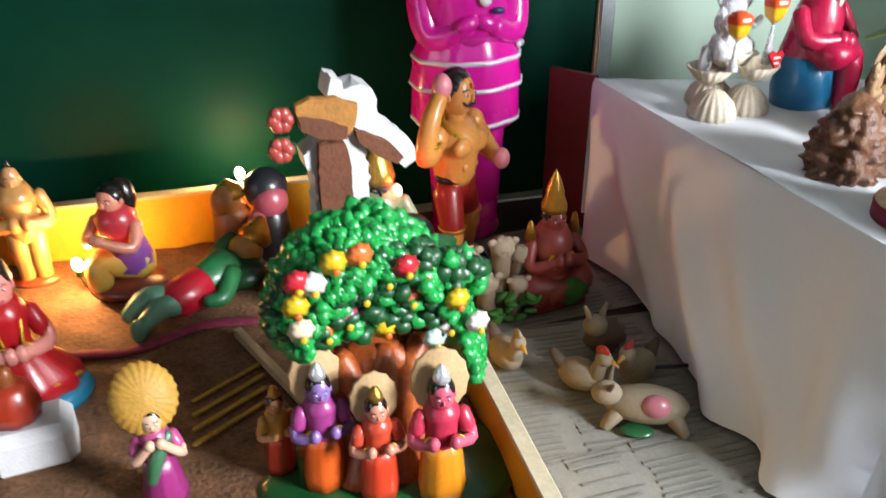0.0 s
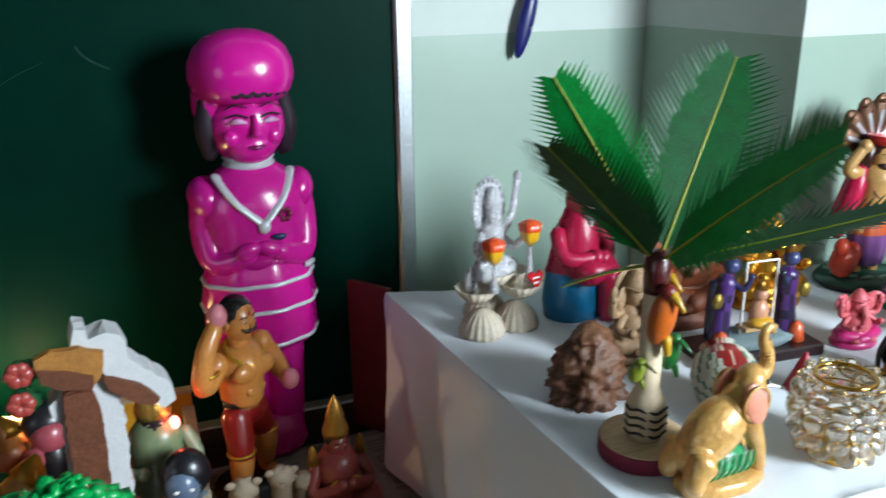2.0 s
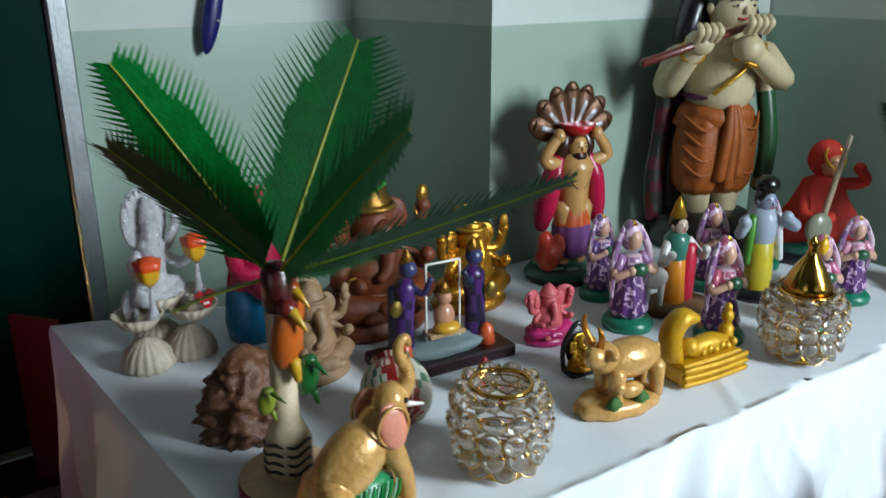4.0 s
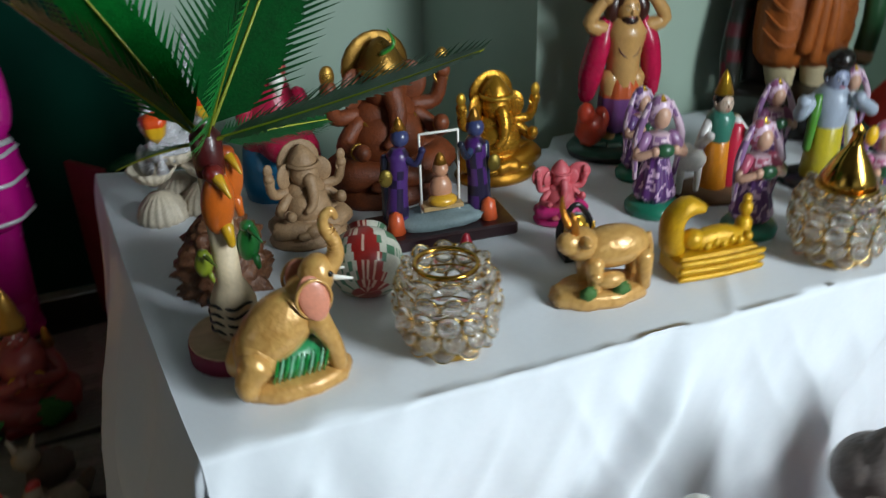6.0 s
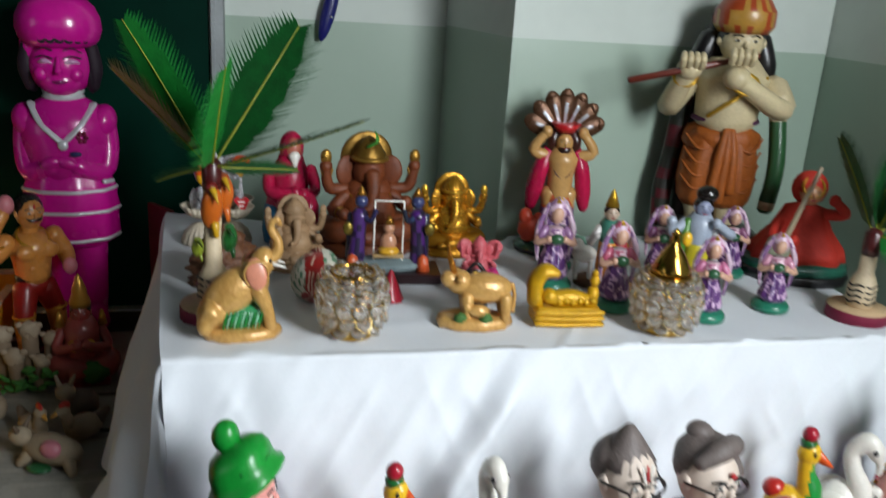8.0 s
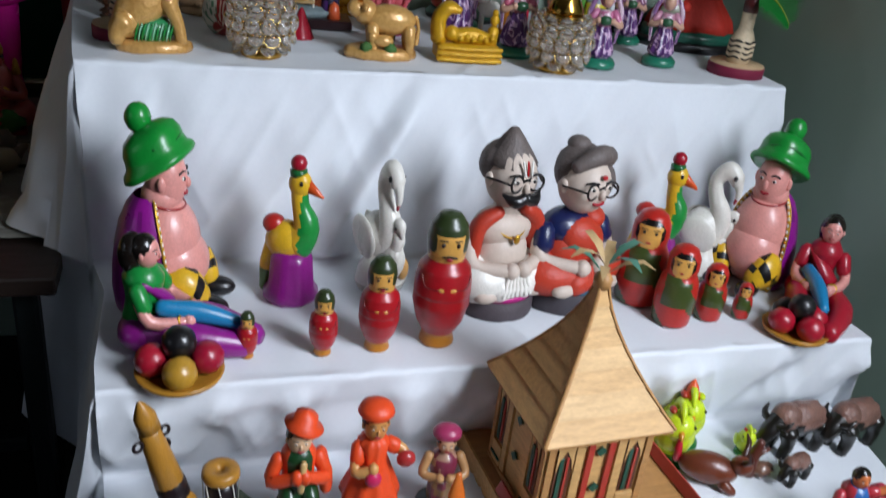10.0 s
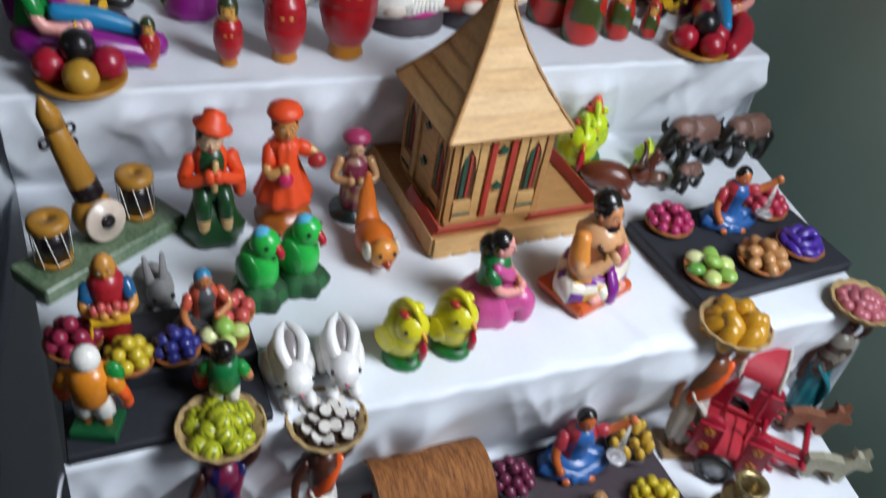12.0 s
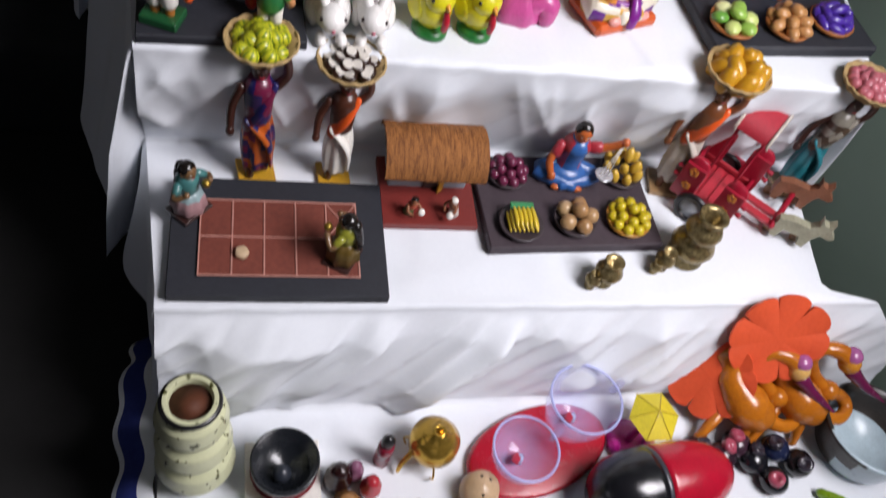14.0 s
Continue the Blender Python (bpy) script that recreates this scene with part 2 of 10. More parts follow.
s.thing("wall_pillar", 0, 0, 0, 0, "projecting painted pillar, off-white above and pale green below", "pillar", kind="structure")
wall("wall_east", RIGHT, RIGHT + 0.15, -1.25, BACK + 0.2, FLOOR, CEIL_Z)
# West, side and south walls stay out of view, in the dimmed colour.
s = Shape()
s.box((-3.7, -2.125, (FLOOR + 1.2) / 2), (0.2, 6.55, 1.2 - FLOOR), DIMMED_WALL, bev=0)
s.box((-3.7, -2.125, (2.75 + CEIL_Z) / 2), (0.2, 6.55, CEIL_Z - 2.75), DIMMED_WALL, bev=0)
s.box((-3.7, 0.08, 1.975), (0.2, 2.14, 1.55), DIMMED_WALL, bev=0)
s.box((-3.7, -4.0, 1.975), (0.2, 2.8, 1.55), DIMMED_WALL, bev=0)
s.thing("wall_west", 0, 0, 0, 0, "unseen wall with a window opening, colour dimmed to cut bounced light", "wall", kind="structure")
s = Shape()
s.box((RIGHT + 0.075, -3.325, (FLOOR + 1.15) / 2), (0.15, 4.15, 1.15 - FLOOR), DIMMED_WALL, bev=0)
s.box((RIGHT + 0.075, -3.325, (2.75 + CEIL_Z) / 2), (0.15, 4.15, CEIL_Z - 2.75), DIMMED_WALL, bev=0)
s.box((RIGHT + 0.075, -3.7, 1.95), (0.15, 3.4, 1.6), DIMMED_WALL, bev=0)
s.thing("wall_side", 0, 0, 0, 0, "unseen wall with a wide window opening, dimmed to cut bounced light", "wall", kind="structure")
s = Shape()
s.box((-0.6, -5.3, (FLOOR + 1.25) / 2), (6.2, 0.2, 1.25 - FLOOR), DIMMED_WALL, bev=0)
s.box((-0.6, -5.3, (2.75 + CEIL_Z) / 2), (6.2, 0.2, CEIL_Z - 2.75), DIMMED_WALL, bev=0)
s.box((-2.75, -5.3, 2.0), (1.9, 0.2, 1.5), DIMMED_WALL, bev=0)
s.box((1.55, -5.3, 2.0), (1.9, 0.2, 1.5), DIMMED_WALL, bev=0)
s.thing("wall_south", 0, 0, 0, 0, "unseen rear wall with a window opening, dimmed to cut bounced light", "wall", kind="structure")
Shape().box((-0.6, -2.2, FLOOR - 0.05), (6.6, 6.8, 0.1), FLOOR_SHADE, bev=0).thing("floor", 0, 0, 0, 0, "worn cement floor, near black to stand for shade", "floor", kind="structure")
Shape().box((-0.6, -2.2, CEIL_Z + 0.05), (6.6, 6.8, 0.1), CEIL, bev=0).thing("ceiling", 0, 0, 0, 0, "plain unseen ceiling, colour dimmed to cut bounced light", "ceiling", kind="structure")

# Green writing board with its metal edging.
board = Shape().box((-1.645, BACK - 0.012, 1.595), (3.33, 0.02, 1.39), BOARD, bev=0.0).thing(
    "green_board", 0, 0, 0, 0, "dark green classroom writing board on the wall", "board")
Shape().box((0.039, BACK - 0.017, 1.595), (0.034, 0.03, 1.45), ALU, bev=0.1).part("edge_strip", board, "silver aluminium edging")
Shape().box((0.03, BACK - 0.034, 1.595), (0.009, 0.006, 1.45), ALU, bev=0.1).part("edge_bead", board, "silver aluminium edging")
Shape().box((-1.645, BACK - 0.026, 0.893), (3.33, 0.05, 0.022), ALU, bev=0.1).part("bottom_strip", board, "silver aluminium edging")
CHALK = surface("chalk_mark", "244a41", 0.9, vary=0.4)
for cx, cz, w, a in ((-0.62, 1.57, 0.05, 30), (-0.50, 1.60, 0.03, -40), (-0.78, 1.66, 0.11, 60)):
    s = Shape()
    s.tube([(cx + w * u * math.cos(radians(a)) + 0.01 * u * u, BACK - 0.0235, cz + w * u * math.sin(radians(a))) for u in (-1, -0.5, 0, 0.5, 1)], 0.0012, CHALK, 5, flat=0.4)
    s.part("chalk_smear", board, "faint pale chalk smear")


# ---- cloth-covered steps ----
CLOTH = surface("white_cotton", "e0e4e9", 0.85, vary=0.07, scale=160, bump=0.14, dark="c8ced7")
BLUE_EDGE = surface("blue_hem", "22337f", 0.8, vary=0.2, scale=120)
TREADS = [(S1, 0.75, 0.0), (S2, -0.03, -0.365), (S3, -0.335, -0.8), (S4, -0.742, -1.025), (S5, -1.075, -1.44)]


def step_path():
    """The cloth's way over the steps, from the back to the floor, with rounded nosings: y, z and a share 0..1 down the riser."""
    out = []
    for i, (z, y0, y1) in enumerate(TREADS):
        n = max(6, int((y0 - y1) / 0.014))
        out += [(y0 + (y1 + 0.008 - y0) * k / n, z, 0.0) for k in range(n + 1)]
        low, yl = (TREADS[i + 1][0], TREADS[i + 1][1]) if i + 1 < len(TREADS) else (FLOOR, y1 - 0.03)
        for k in range(5):
            a = radians(90 * (k + 1) / 5)
            out.append((y1 + 0.008 - 0.008 * math.sin(a), z - 0.008 + 0.008 * math.cos(a), 0.02))
        m = max(6, int((z - low) / (0.004 if i == 3 else 0.008)))
        for k in range(1, m):
            u = k / m
            out.append((y1 + (yl - y1) * u, z - 0.008 - (z - low - 0.012) * u, u))
    return out


def left_edge(y):
    if y > 0:
        return -0.066 * min(1, y / 0.72) ** 0.85
    return 0.03 * max(0, min(1, -y / 0.12)) + 0.07 * max(0, min(1, (-y - 0.3) / 0.7))


def slant(x, y):
    """The top step narrows towards the pillar: its back edge runs aslant."""
    if y <= 0:
        return y
    back = 0.748 - 0.31 * (x + 0.066) if x < 0.63 else 0.532 + 0.04 * min(1, (x - 0.63) / 0.03)
    return y * back / 0.75


def right_edge(y):
    if y < -1.0:
        return 1.1 + 0.2 * min(1, (-1.0 - y) / 0.05)
    return 1.205 if y > -0.4 else 1.2 - 0.1 * max(0, min(1, (-y - 0.4) / 0.6))


def hang(x, y, z, u):
    """How far the hanging cloth stands out in its folds at a place u down a riser."""
    w = 0.0
    n = noise.noise(Vector((x * 5.0, y * 2.0, z * 1.2)))
    w += (0.007 if y < -0.9 else 0.015) * u * math.sin(x * 30 + 6 * n) * (0.5 + 0.5 * noise.noise(Vector((x * 2.2 + 7, y * 3, 1.0))))
    w += (0.008 if y < -0.9 else 0.016) * min(1, u * 3) * noise.noise(Vector((x * 9 - z * 8, y * 3, z * 4)))
    # long aslant folds, pulled from the nosing
    lean = 0.95 if y < -0.9 else 0.6
    low = y < -0.9
    a, b = (x - lean * z) * (7 if low else 5), (x + 0.4 * z) * (3 if low else 5)
    big = 0.034 if low else (0.016 if y > -0.2 else 0.02)
    for c, k, amp in ((a, 1.0, 0.6), (b, 4.1, 0.4), (a * 2.3, 9.2, 0.3), (b * 2.6, 13.7, 0.1 if low else 0.22)):
        ridge = 1 - abs(noise.noise(Vector((c, z * 1.3 + k, y + k)))) * 2.2
        w += big * amp * min(1, u * 5) * max(0, ridge) ** 2.5
    w *= 1 - 0.85 * max(0, min(1, (u - 0.7) / 0.28))
    w += (0.001 if low else 0.004) * (1 - u) * noise.noise(Vector((x * 34 - z * 20, y * 4, z * 9)))
    return w


creases = random.Random(17)
CREASE = {}
for step, count, low_lean, high_lean, amp, broad in ((0, 9, -0.5, 0.9, 0.006, 1), (1, 16, -0.9, 1.0, 0.008, 1), (2, 14, -0.8, 1.1, 0.007, 1), (3, 15, 0.55, 1.15, 0.019, 2.1), (4, 12, -0.5, 0.5, 0.006, 1)):
    CREASE[step] = [(creases.uniform(0.03, 1.35), creases.uniform(low_lean, high_lean), broad * creases.uniform(0.006, 0.016), amp * creases.uniform(0.35, 1.1), creases.uniform(0.0, 0.35 if broad == 1 else 0.08), creases.uniform(0.5, 1.0) if broad == 1 else 1.2) for k in range(count)]


def crease(x, z, u, step):
    """Sharp pulled folds: place at the nosing, lean, width, height, and the share of the riser over which each one runs."""
    out, top = 0.0, TREADS[step][0]
    for x0, lean, wide, amp, start, stop in CREASE[step]:
        d = (x - x0 + lean * (top - z) + 0.01 * math.sin(z * 40 + x0 * 30)) / wide
        if abs(d) < 3:
            run = max(0, min(1, (u - start) / 0.15)) * max(0, min(1, (stop - u) / 0.25))
            out += amp * run * math.exp(-d * d)
    return out


path = step_path()
COLS = 260
grid = []
for y, z, u in path:
    row = []
    for j in range(COLS + 1):
        f = j / COLS
        x = left_edge(y) + (right_edge(y) - left_edge(y)) * f
        if u > 0.01:
            step = 0 if z > S2 + 0.001 else 1 if z > S3 + 0.001 else 2 if z > S4 + 0.001 else 3 if z > S5 + 0.001 else 4
            out = hang(x, y, z, u) + crease(x, z, u, step)
            # the fold that runs aslant from the seam in the first cloth
            if y > -0.05:
                d = (x - 0.53) - (S1 - z) * -0.55
                out += 0.022 * math.exp(-(d / 0.026) ** 2) * min(1, u * 4)
                out -= 0.008 * math.exp(-((d + 0.045) / 0.025) ** 2)
            if step == 3:
                out *= 1 - 0.6 * max(0, min(1, (x - 0.82) / 0.08))
            row.append((x, y - max(-0.006, out), z))
        else:
            lift = 0.0022 * noise.noise(Vector((x * 9, y * 9, z * 3))) + 0.0012 * noise.noise(Vector((x * 30, y * 12, z)))
            for c, k in ((x * 2.6 + y * 1.3, 2.0), (y * 3.1 - x * 1.1, 7.5)):
                lift += 0.0022 * max(0, 1 - 7 * abs(noise.noise(Vector((c, k, z * 2 + 0.4 * x))))) ** 2
            if z > 1.1:
                lift += 0.0028 * math.exp(-((x - 0.565 - 0.45 * (y + 0.02)) / 0.006) ** 2)
            elif z > 0.7:
                lift += 0.002 * math.exp(-((x - 0.62 + 0.3 * (y + 0.3)) / 0.006) ** 2)
            row.append((x, slant(x, y), z + lift - 0.001))
    grid.append(row)
drop = [[(x, y + 0.012 * min(1, 6 * k / 8), z - 0.26 * (k / 8) ** 1.3) for x, y, z in grid[0]] for k in range(8, 0, -1)]
cloth = Shape().sheet(drop + grid, CLOTH).thing("cloth_steps", 0, 0, 0, 0, "white cotton cloth draped over the display steps", "cloth", kind="structure")


def side_fall(sign, edge, low_at, flare):
    """Cloth that hangs down beside the steps."""
    g = []
    for y, z, u in path:
        row, low = [], low_at(y)
        for k in range(41):
            s_ = k / 40
            zz = z + (low - z) * s_
            d = max(0, z - zz)
            w = 0.022 * min(1, d * 5) * math.sin(y * 21 + 3 * noise.noise(Vector((y * 4, zz * 1.5, sign)))) + (0.026 + 0.019 * max(0, min(1, y / 0.1))) * min(1, d * 3) * noise.noise(Vector((y * 4.2, zz * 2.2, sign * 3)))
            if sign < 0 and y > 0:
                near = min(1, y / 0.07)
                # deep folds that sweep forward as they fall to the desk
                for at, sweep, amp, wide in ((0.14, 0.3, 0.01, 0.035), (0.34, 0.7, 0.026, 0.045), (0.52, 0.9, 0.026, 0.042), (0.68, 0.7, 0.022, 0.04)):
                    w += near * amp * min(1, d * 7) * math.exp(-((y - at + sweep * d + 0.6 * d * d) / wide) ** 2)
            round_ = 0.006 * (1 - math.exp(-d * 120))
            row.append((edge(y) + sign * (round_ + flare(y) * d + max(-0.006, w)), y + 0.02 * noise.noise(Vector((y * 3, zz * 4, 9))) * min(1, d * 4), zz))
        g.append(row)
    return g


def left_low(y):
    if y > 0.02:
        return DESK + 0.008
    return max(0.3, DESK - 0.3 - (0.02 - y) * 1.1) + 0.03 * math.sin(y * 17)


g = side_fall(-1, left_edge, left_low, lambda y: 0.13 + 0.12 * max(0, min(1, (y + 0.02) / 0.12)) - 0.27 * max(0, min(1, (y - 0.22) / 0.5)) + 0.09 * max(0, min(1, (-y - 0.3) / 0.2)) - 0.12 * max(0, min(1, (-y - 0.66) / 0.12)) - 0.08 * max(0, min(1, (-y - 0.98) / 0.04)))
Shape().sheet(g, CLOTH).part("left_fall", cloth)
g = side_fall(1, right_edge, lambda y: FLOOR + 0.01, lambda y: 0.03 if y > -1.0 else 0.0)
Shape().sheet(g, CLOTH).part("right_fall", cloth)

# Hem of the lowest cloth, with a blue woven band, gathered beside the lower steps.
hem = []
for k in range(70):
    y = -0.90 - 0.54 * k / 69
    row = []
    for j in range(9):
        v = j / 8
        sag = 0.10 * max(0, (-0.99 - y) / -0.09) if y > -0.99 else 0.0
        row.append((0.098 - 0.06 * v + 0.004 * math.sin(y * 31) * v - 0.004 * math.sin(y * 73), y, 0.293 - 0.035 * v * v + 0.003 * math.sin(y * 40) - abs(sag)))
    hem.append(row)
sh = Shape()
sh.sheet([r[:4] for r in hem], CLOTH)
sh.sheet([r[3:8] for r in hem], BLUE_EDGE)
sh.sheet([r[7:] for r in hem], CLOTH)
sh.part("blue_hem", cloth, "white hem with a dark blue woven band")

# ---- desk beside the steps, with its newspaper and the sand box ----
STEEL = surface("painted_steel", "0d1718", 0.5, metal=0.2, vary=0.2, scale=20)
DESKTOP = timber("22150e")
desk = holder("school_desk", -0.85, 0.42, FLOOR, 0, "wooden school desk on dark steel legs beside the steps", "desk")
Shape().box((0, 0, DESK - FLOOR - 0.02), (1.62, 1.02, 0.03), DESKTOP, bev=0.1).part("desktop", desk)
for sx in (-0.76, 0.76):
    for sy in (-0.46, 0.46):
        Shape().box((sx, sy, (DESK - FLOOR - 0.035) / 2), (0.035, 0.035, DESK - FLOOR - 0.035), STEEL, bev=0.15).part("leg", desk)
for sy in (-0.46, 0.46):
    Shape().box((0, sy, 0.42), (1.48, 0.025, 0.025), STEEL, bev=0.15).part("crossbar", desk)
for sx in (-0.76, 0.76):
    Shape().box((sx, 0, 0.30), (0.025, 0.88, 0.025), STEEL, bev=0.15).part("crossbar", desk)

# Red board standing between desk and steps.
Shape().box((0, 0, 0.147), (0.012, 0.09, 0.294), surface("red_lacquer", "6e1614", 0.5, vary=0.25, scale=25), bev=0.1).thing(
    "red_plank", -0.083, 0.8, DESK, 38, "dark red wooden plank standing behind the cloth", "plank")

PAPER = surface("newsprint", "8f8d84", 0.9, vary=0.2, scale=30, bump=0.2)
INK = surface("news_ink", "84827a", 0.9, vary=0.3, scale=200)
rnd = random.Random(5)
for k, (px, py, w, d, a) in enumerate(((-0.22, 0.64, 0.40, 0.30, 4), (-0.20, 0.33, 0.40, 0.30, -3), (-0.25, 0.12, 0.36, 0.17, 2))):
    sheet_ = Shape()
    rows = [[(w * (i / 8 - 0.5), d * (j / 8 - 0.5), 0.0015 * k + 0.001 + 0.0012 * noise.noise(Vector((i * 0.6, j * 0.6, k)))) for i in range(9)] for j in range(9)]
    paper = sheet_.sheet(rows, PAPER).thing("newspaper", px, py, DESK - 0.004, a, "grey newspaper spread flat over the desk", "newspaper", "newspapers on the desk")
    bars = Shape()
    for col in range(4):
        for line in range(int(d / 0.011)):
            if rnd.random() < 0.82:
                cw = w / 4 - 0.012
                bars.box((-w / 2 + (col + 0.5) * w / 4, -d / 2 + 0.008 + line * 0.011, 0.0015 * k + 0.0026), (cw * rnd.uniform(0.7, 1), 0.004 if rnd.random() < 0.9 else 0.009, 0.0006), INK, bev=0)
    tagged(bars.part("print", paper, "rows of small unreadable print"), kind="stuff")

YEL = surface("yellow_board", "e0a11c", 0.5, vary=0.15, scale=15, bump=0.15)
RIM = surface("cream_edge", "cdbf9f", 0.7, vary=0.3, scale=30)
bx0, bx1, by0, by1 = -1.62, -0.405, -0.04, 0.845
box = holder("sand_box", 0, 0, DESK, 0, "shallow yellow box filled with brown sand, on the desk", "sand box")
H = 0.105
for cx, cy, w, d in (((bx0 + bx1) / 2, by1 - 0.008, bx1 - bx0, 0.016), ((bx0 + bx1) / 2, by0 + 0.008, bx1 - bx0, 0.016), (bx0 + 0.008, (by0 + by1) / 2, 0.016, by1 - by0 - 0.034), (bx1 - 0.008, (by0 + by1) / 2, 0.016, by1 - by0 - 0.034)):
    hh = H + 0.02 if cy > 0.8 else H - 0.01
    Shape().box((cx, cy, hh / 2 + 0.002), (w, d, hh), YEL, bev=0.06).part("side_board", box)
    Shape().box((cx, cy, hh + 0.005), (w + 0.004, d + 0.004, 0.006), RIM, bev=0.2).part("edge_strip", box, "pale taped edge")
SANDM = surface("brown_sand", "7a563a", 0.95, vary=0.55, scale=28, bump=0.9, dark="55381f")
rows = []
for j in range(70):
    row = []
    for i in range(90):
        x, y = bx0 + 0.02 + (bx1 - bx0 - 0.04) * i / 89, by0 + 0.02 + (by1 - by0 - 0.04) * j / 69
        row.append((x, y, SAND - DESK + 0.006 * noise.noise(Vector((x * 7, y * 7, 0))) + 0.004 * noise.noise(Vector((x * 25, y * 25, 3)))))
    rows.append(row)
tagged(Shape().sheet(rows, SANDM).part("sand", box, "uneven brown sand"), kind="stuff")


def powder(name, pts, r, m, label):
    s = Shape()
    s.tube([(x, y, SAND + 0.005) for x, y in pts], r, m, 8, flat=0.3)
    return s.thing(name, 0, 0, 0, 0, label, "powder line", "coloured powder on the sand")


powder("powder_line", [(-0.99 + 0.04 * k, 0.51 + 0.012 * math.sin(k * 1.3) + 0.006 * k, ) for k in range(9)], 0.011, surface("magenta_powder", "93344f", 0.95, vary=0.5, scale=60), "faint magenta powder line drawn on the sand")
for k in range(4):
    powder("powder_line", [(-0.765 + 0.03 * u, 0.3 + 0.028 * k + 0.02 * u, ) for u in range(4)], 0.004, surface("yellow_powder", "a98322", 0.95, vary=0.5, scale=60), "short yellow powder stroke on the sand")

# Low bench under a grey cover, on the floor beside the steps.
COVER = surface("grey_cover", "14171a", 0.85, vary=0.25, scale=12, bump=0.3)
rows = [[(x, -0.1 - 0.34 * min(1, v * 2) + 0.012 * noise.noise(Vector((x * 6, v * 4, 0))), FLOOR + 0.22 - max(0, v - 0.5) * 0.42) for x in (-1.0 + 0.05 * i for i in range(20))] for v in (k / 20 for k in range(21))]
Shape().sheet(rows, COVER).thing("covered_bench", 0, 0, 0, 0, "low bench under a dark grey cover on the floor", "bench")


# ---- figures: shared parts, facing -y, for a figure of height 1 ----
def face(s, c, r, skin, hair, eyes=True, lips=None, moustache=False, beard=None, tilak=None, hat=False):
    x, y, z = c
    s.ball(c, (r * 0.92, r * 0.95, r * 1.08), skin, seg=16, ring=12)
    if hair:
        s.ball((x, y + r * 0.2, z + r * 0.26), (r * 1.02, r * 0.98, r * 0.98), hair, seg=16, ring=10)
    s.ball((x, y - r * 0.95, z - r * 0.08), (r * 0.13, r * 0.16, r * 0.2), skin, seg=8, ring=6)
    for q in (-1, 1):
        s.ball((x + q * r * 0.92, y, z), (r * 0.14, r * 0.2, r * 0.26), skin, seg=8, ring=6)
        if eyes:
            s.ball((x + q * r * 0.36, y - r * 0.84, z + r * 0.12), (r * 0.135, r * 0.07, r * 0.065), WHITE, seg=8, ring=6)
            s.ball((x + q * r * 0.36, y - r * 0.9, z + r * 0.12), (r * 0.07, r * 0.05, r * 0.066), BLACK, seg=8, ring=6)
            s.tube([(x + q * r * 0.16, y - r * 0.9, z + r * 0.32), (x + q * r * 0.38, y - r * 0.86, z + r * 0.38), (x + q * r * 0.58, y - r * 0.72, z + r * 0.3)], r * 0.035, BLACK, 5)
    s.tube([(x - r * 0.22, y - r * 0.84, z - r * 0.42), (x, y - r * 0.9, z - r * 0.46), (x + r * 0.22, y - r * 0.84, z - r * 0.42)], r * 0.06, lips or CRIMSON, 6)
    if moustache:
        for q in (-1, 1):
            s.tube([(x, y - r * 0.95, z - r * 0.28), (x + q * r * 0.3, y - r * 0.9, z - r * 0.34), (x + q * r * 0.55, y - r * 0.74, z - r * 0.2)], [r * 0.1, r * 0.1, r * 0.04], BLACK, 6)
    if beard:
        s.ball((x, y - r * 0.45, z - r * 0.7), (r * 0.72, r * 0.55, r * 0.62), beard, seg=12, ring=8)
    if tilak:
        s.ball((x, y - r * 0.88, z + r * 0.5), (r * 0.08, r * 0.06, r * 0.16), tilak, seg=8, ring=6)


def arm(s, pts, r, skin, sleeve=None, band=None):
    s.tube(pts, [r, r * 0.9, r * 0.72][:len(pts)] if len(pts) == 3 else [r, r * 0.95, r * 0.85, r * 0.65], skin, 8)
    s.ball(pts[-1], r * 0.95, skin, seg=8, ring=6)
    if sleeve:
        a, b = Vector(pts[0]), Vector(pts[1])
        s.tube([a, a.lerp(b, 0.6)], [r * 1.25, r * 1.2], sleeve, 8)
    if band:
        a, b = Vector(pts[-2]), Vector(pts[-1])
        s.hoop(a.lerp(b, 0.8), r * 0.8, r * 0.2, band, turn=(70, 0, 0), seg=10, thick=5)


def crossed_legs(s, m, w=0.42, z=0.0, d=0.3, foot=None):
    s.ball((0, 0.02, z + 0.12), (w * 0.85, d, 0.14), m, seg=16, ring=8)
    for q in (-1, 1):
        s.tube([(q * 0.14, 0.05, z + 0.12), (q * w, -0.08, z + 0.1), (-q * 0.1, -d, z + 0.07)], [0.14, 0.12, 0.075], m, 10)
        if foot:
            s.ball((-q * 0.16, -d - 0.01, z + 0.05), (0.09, 0.05, 0.045), foot, seg=8, ring=6)


def oval_base(s, w, d, h, m, bumpy=0.0):
    s.lathe([(0.5, 0), (0.52, h * 0.3), (0.5, h * 0.8), (0.44, h), (0.0, h)], m, sx=w, sy=d, seg=28, wave=bumpy, waves=9)


ROW = "figures on the top step"


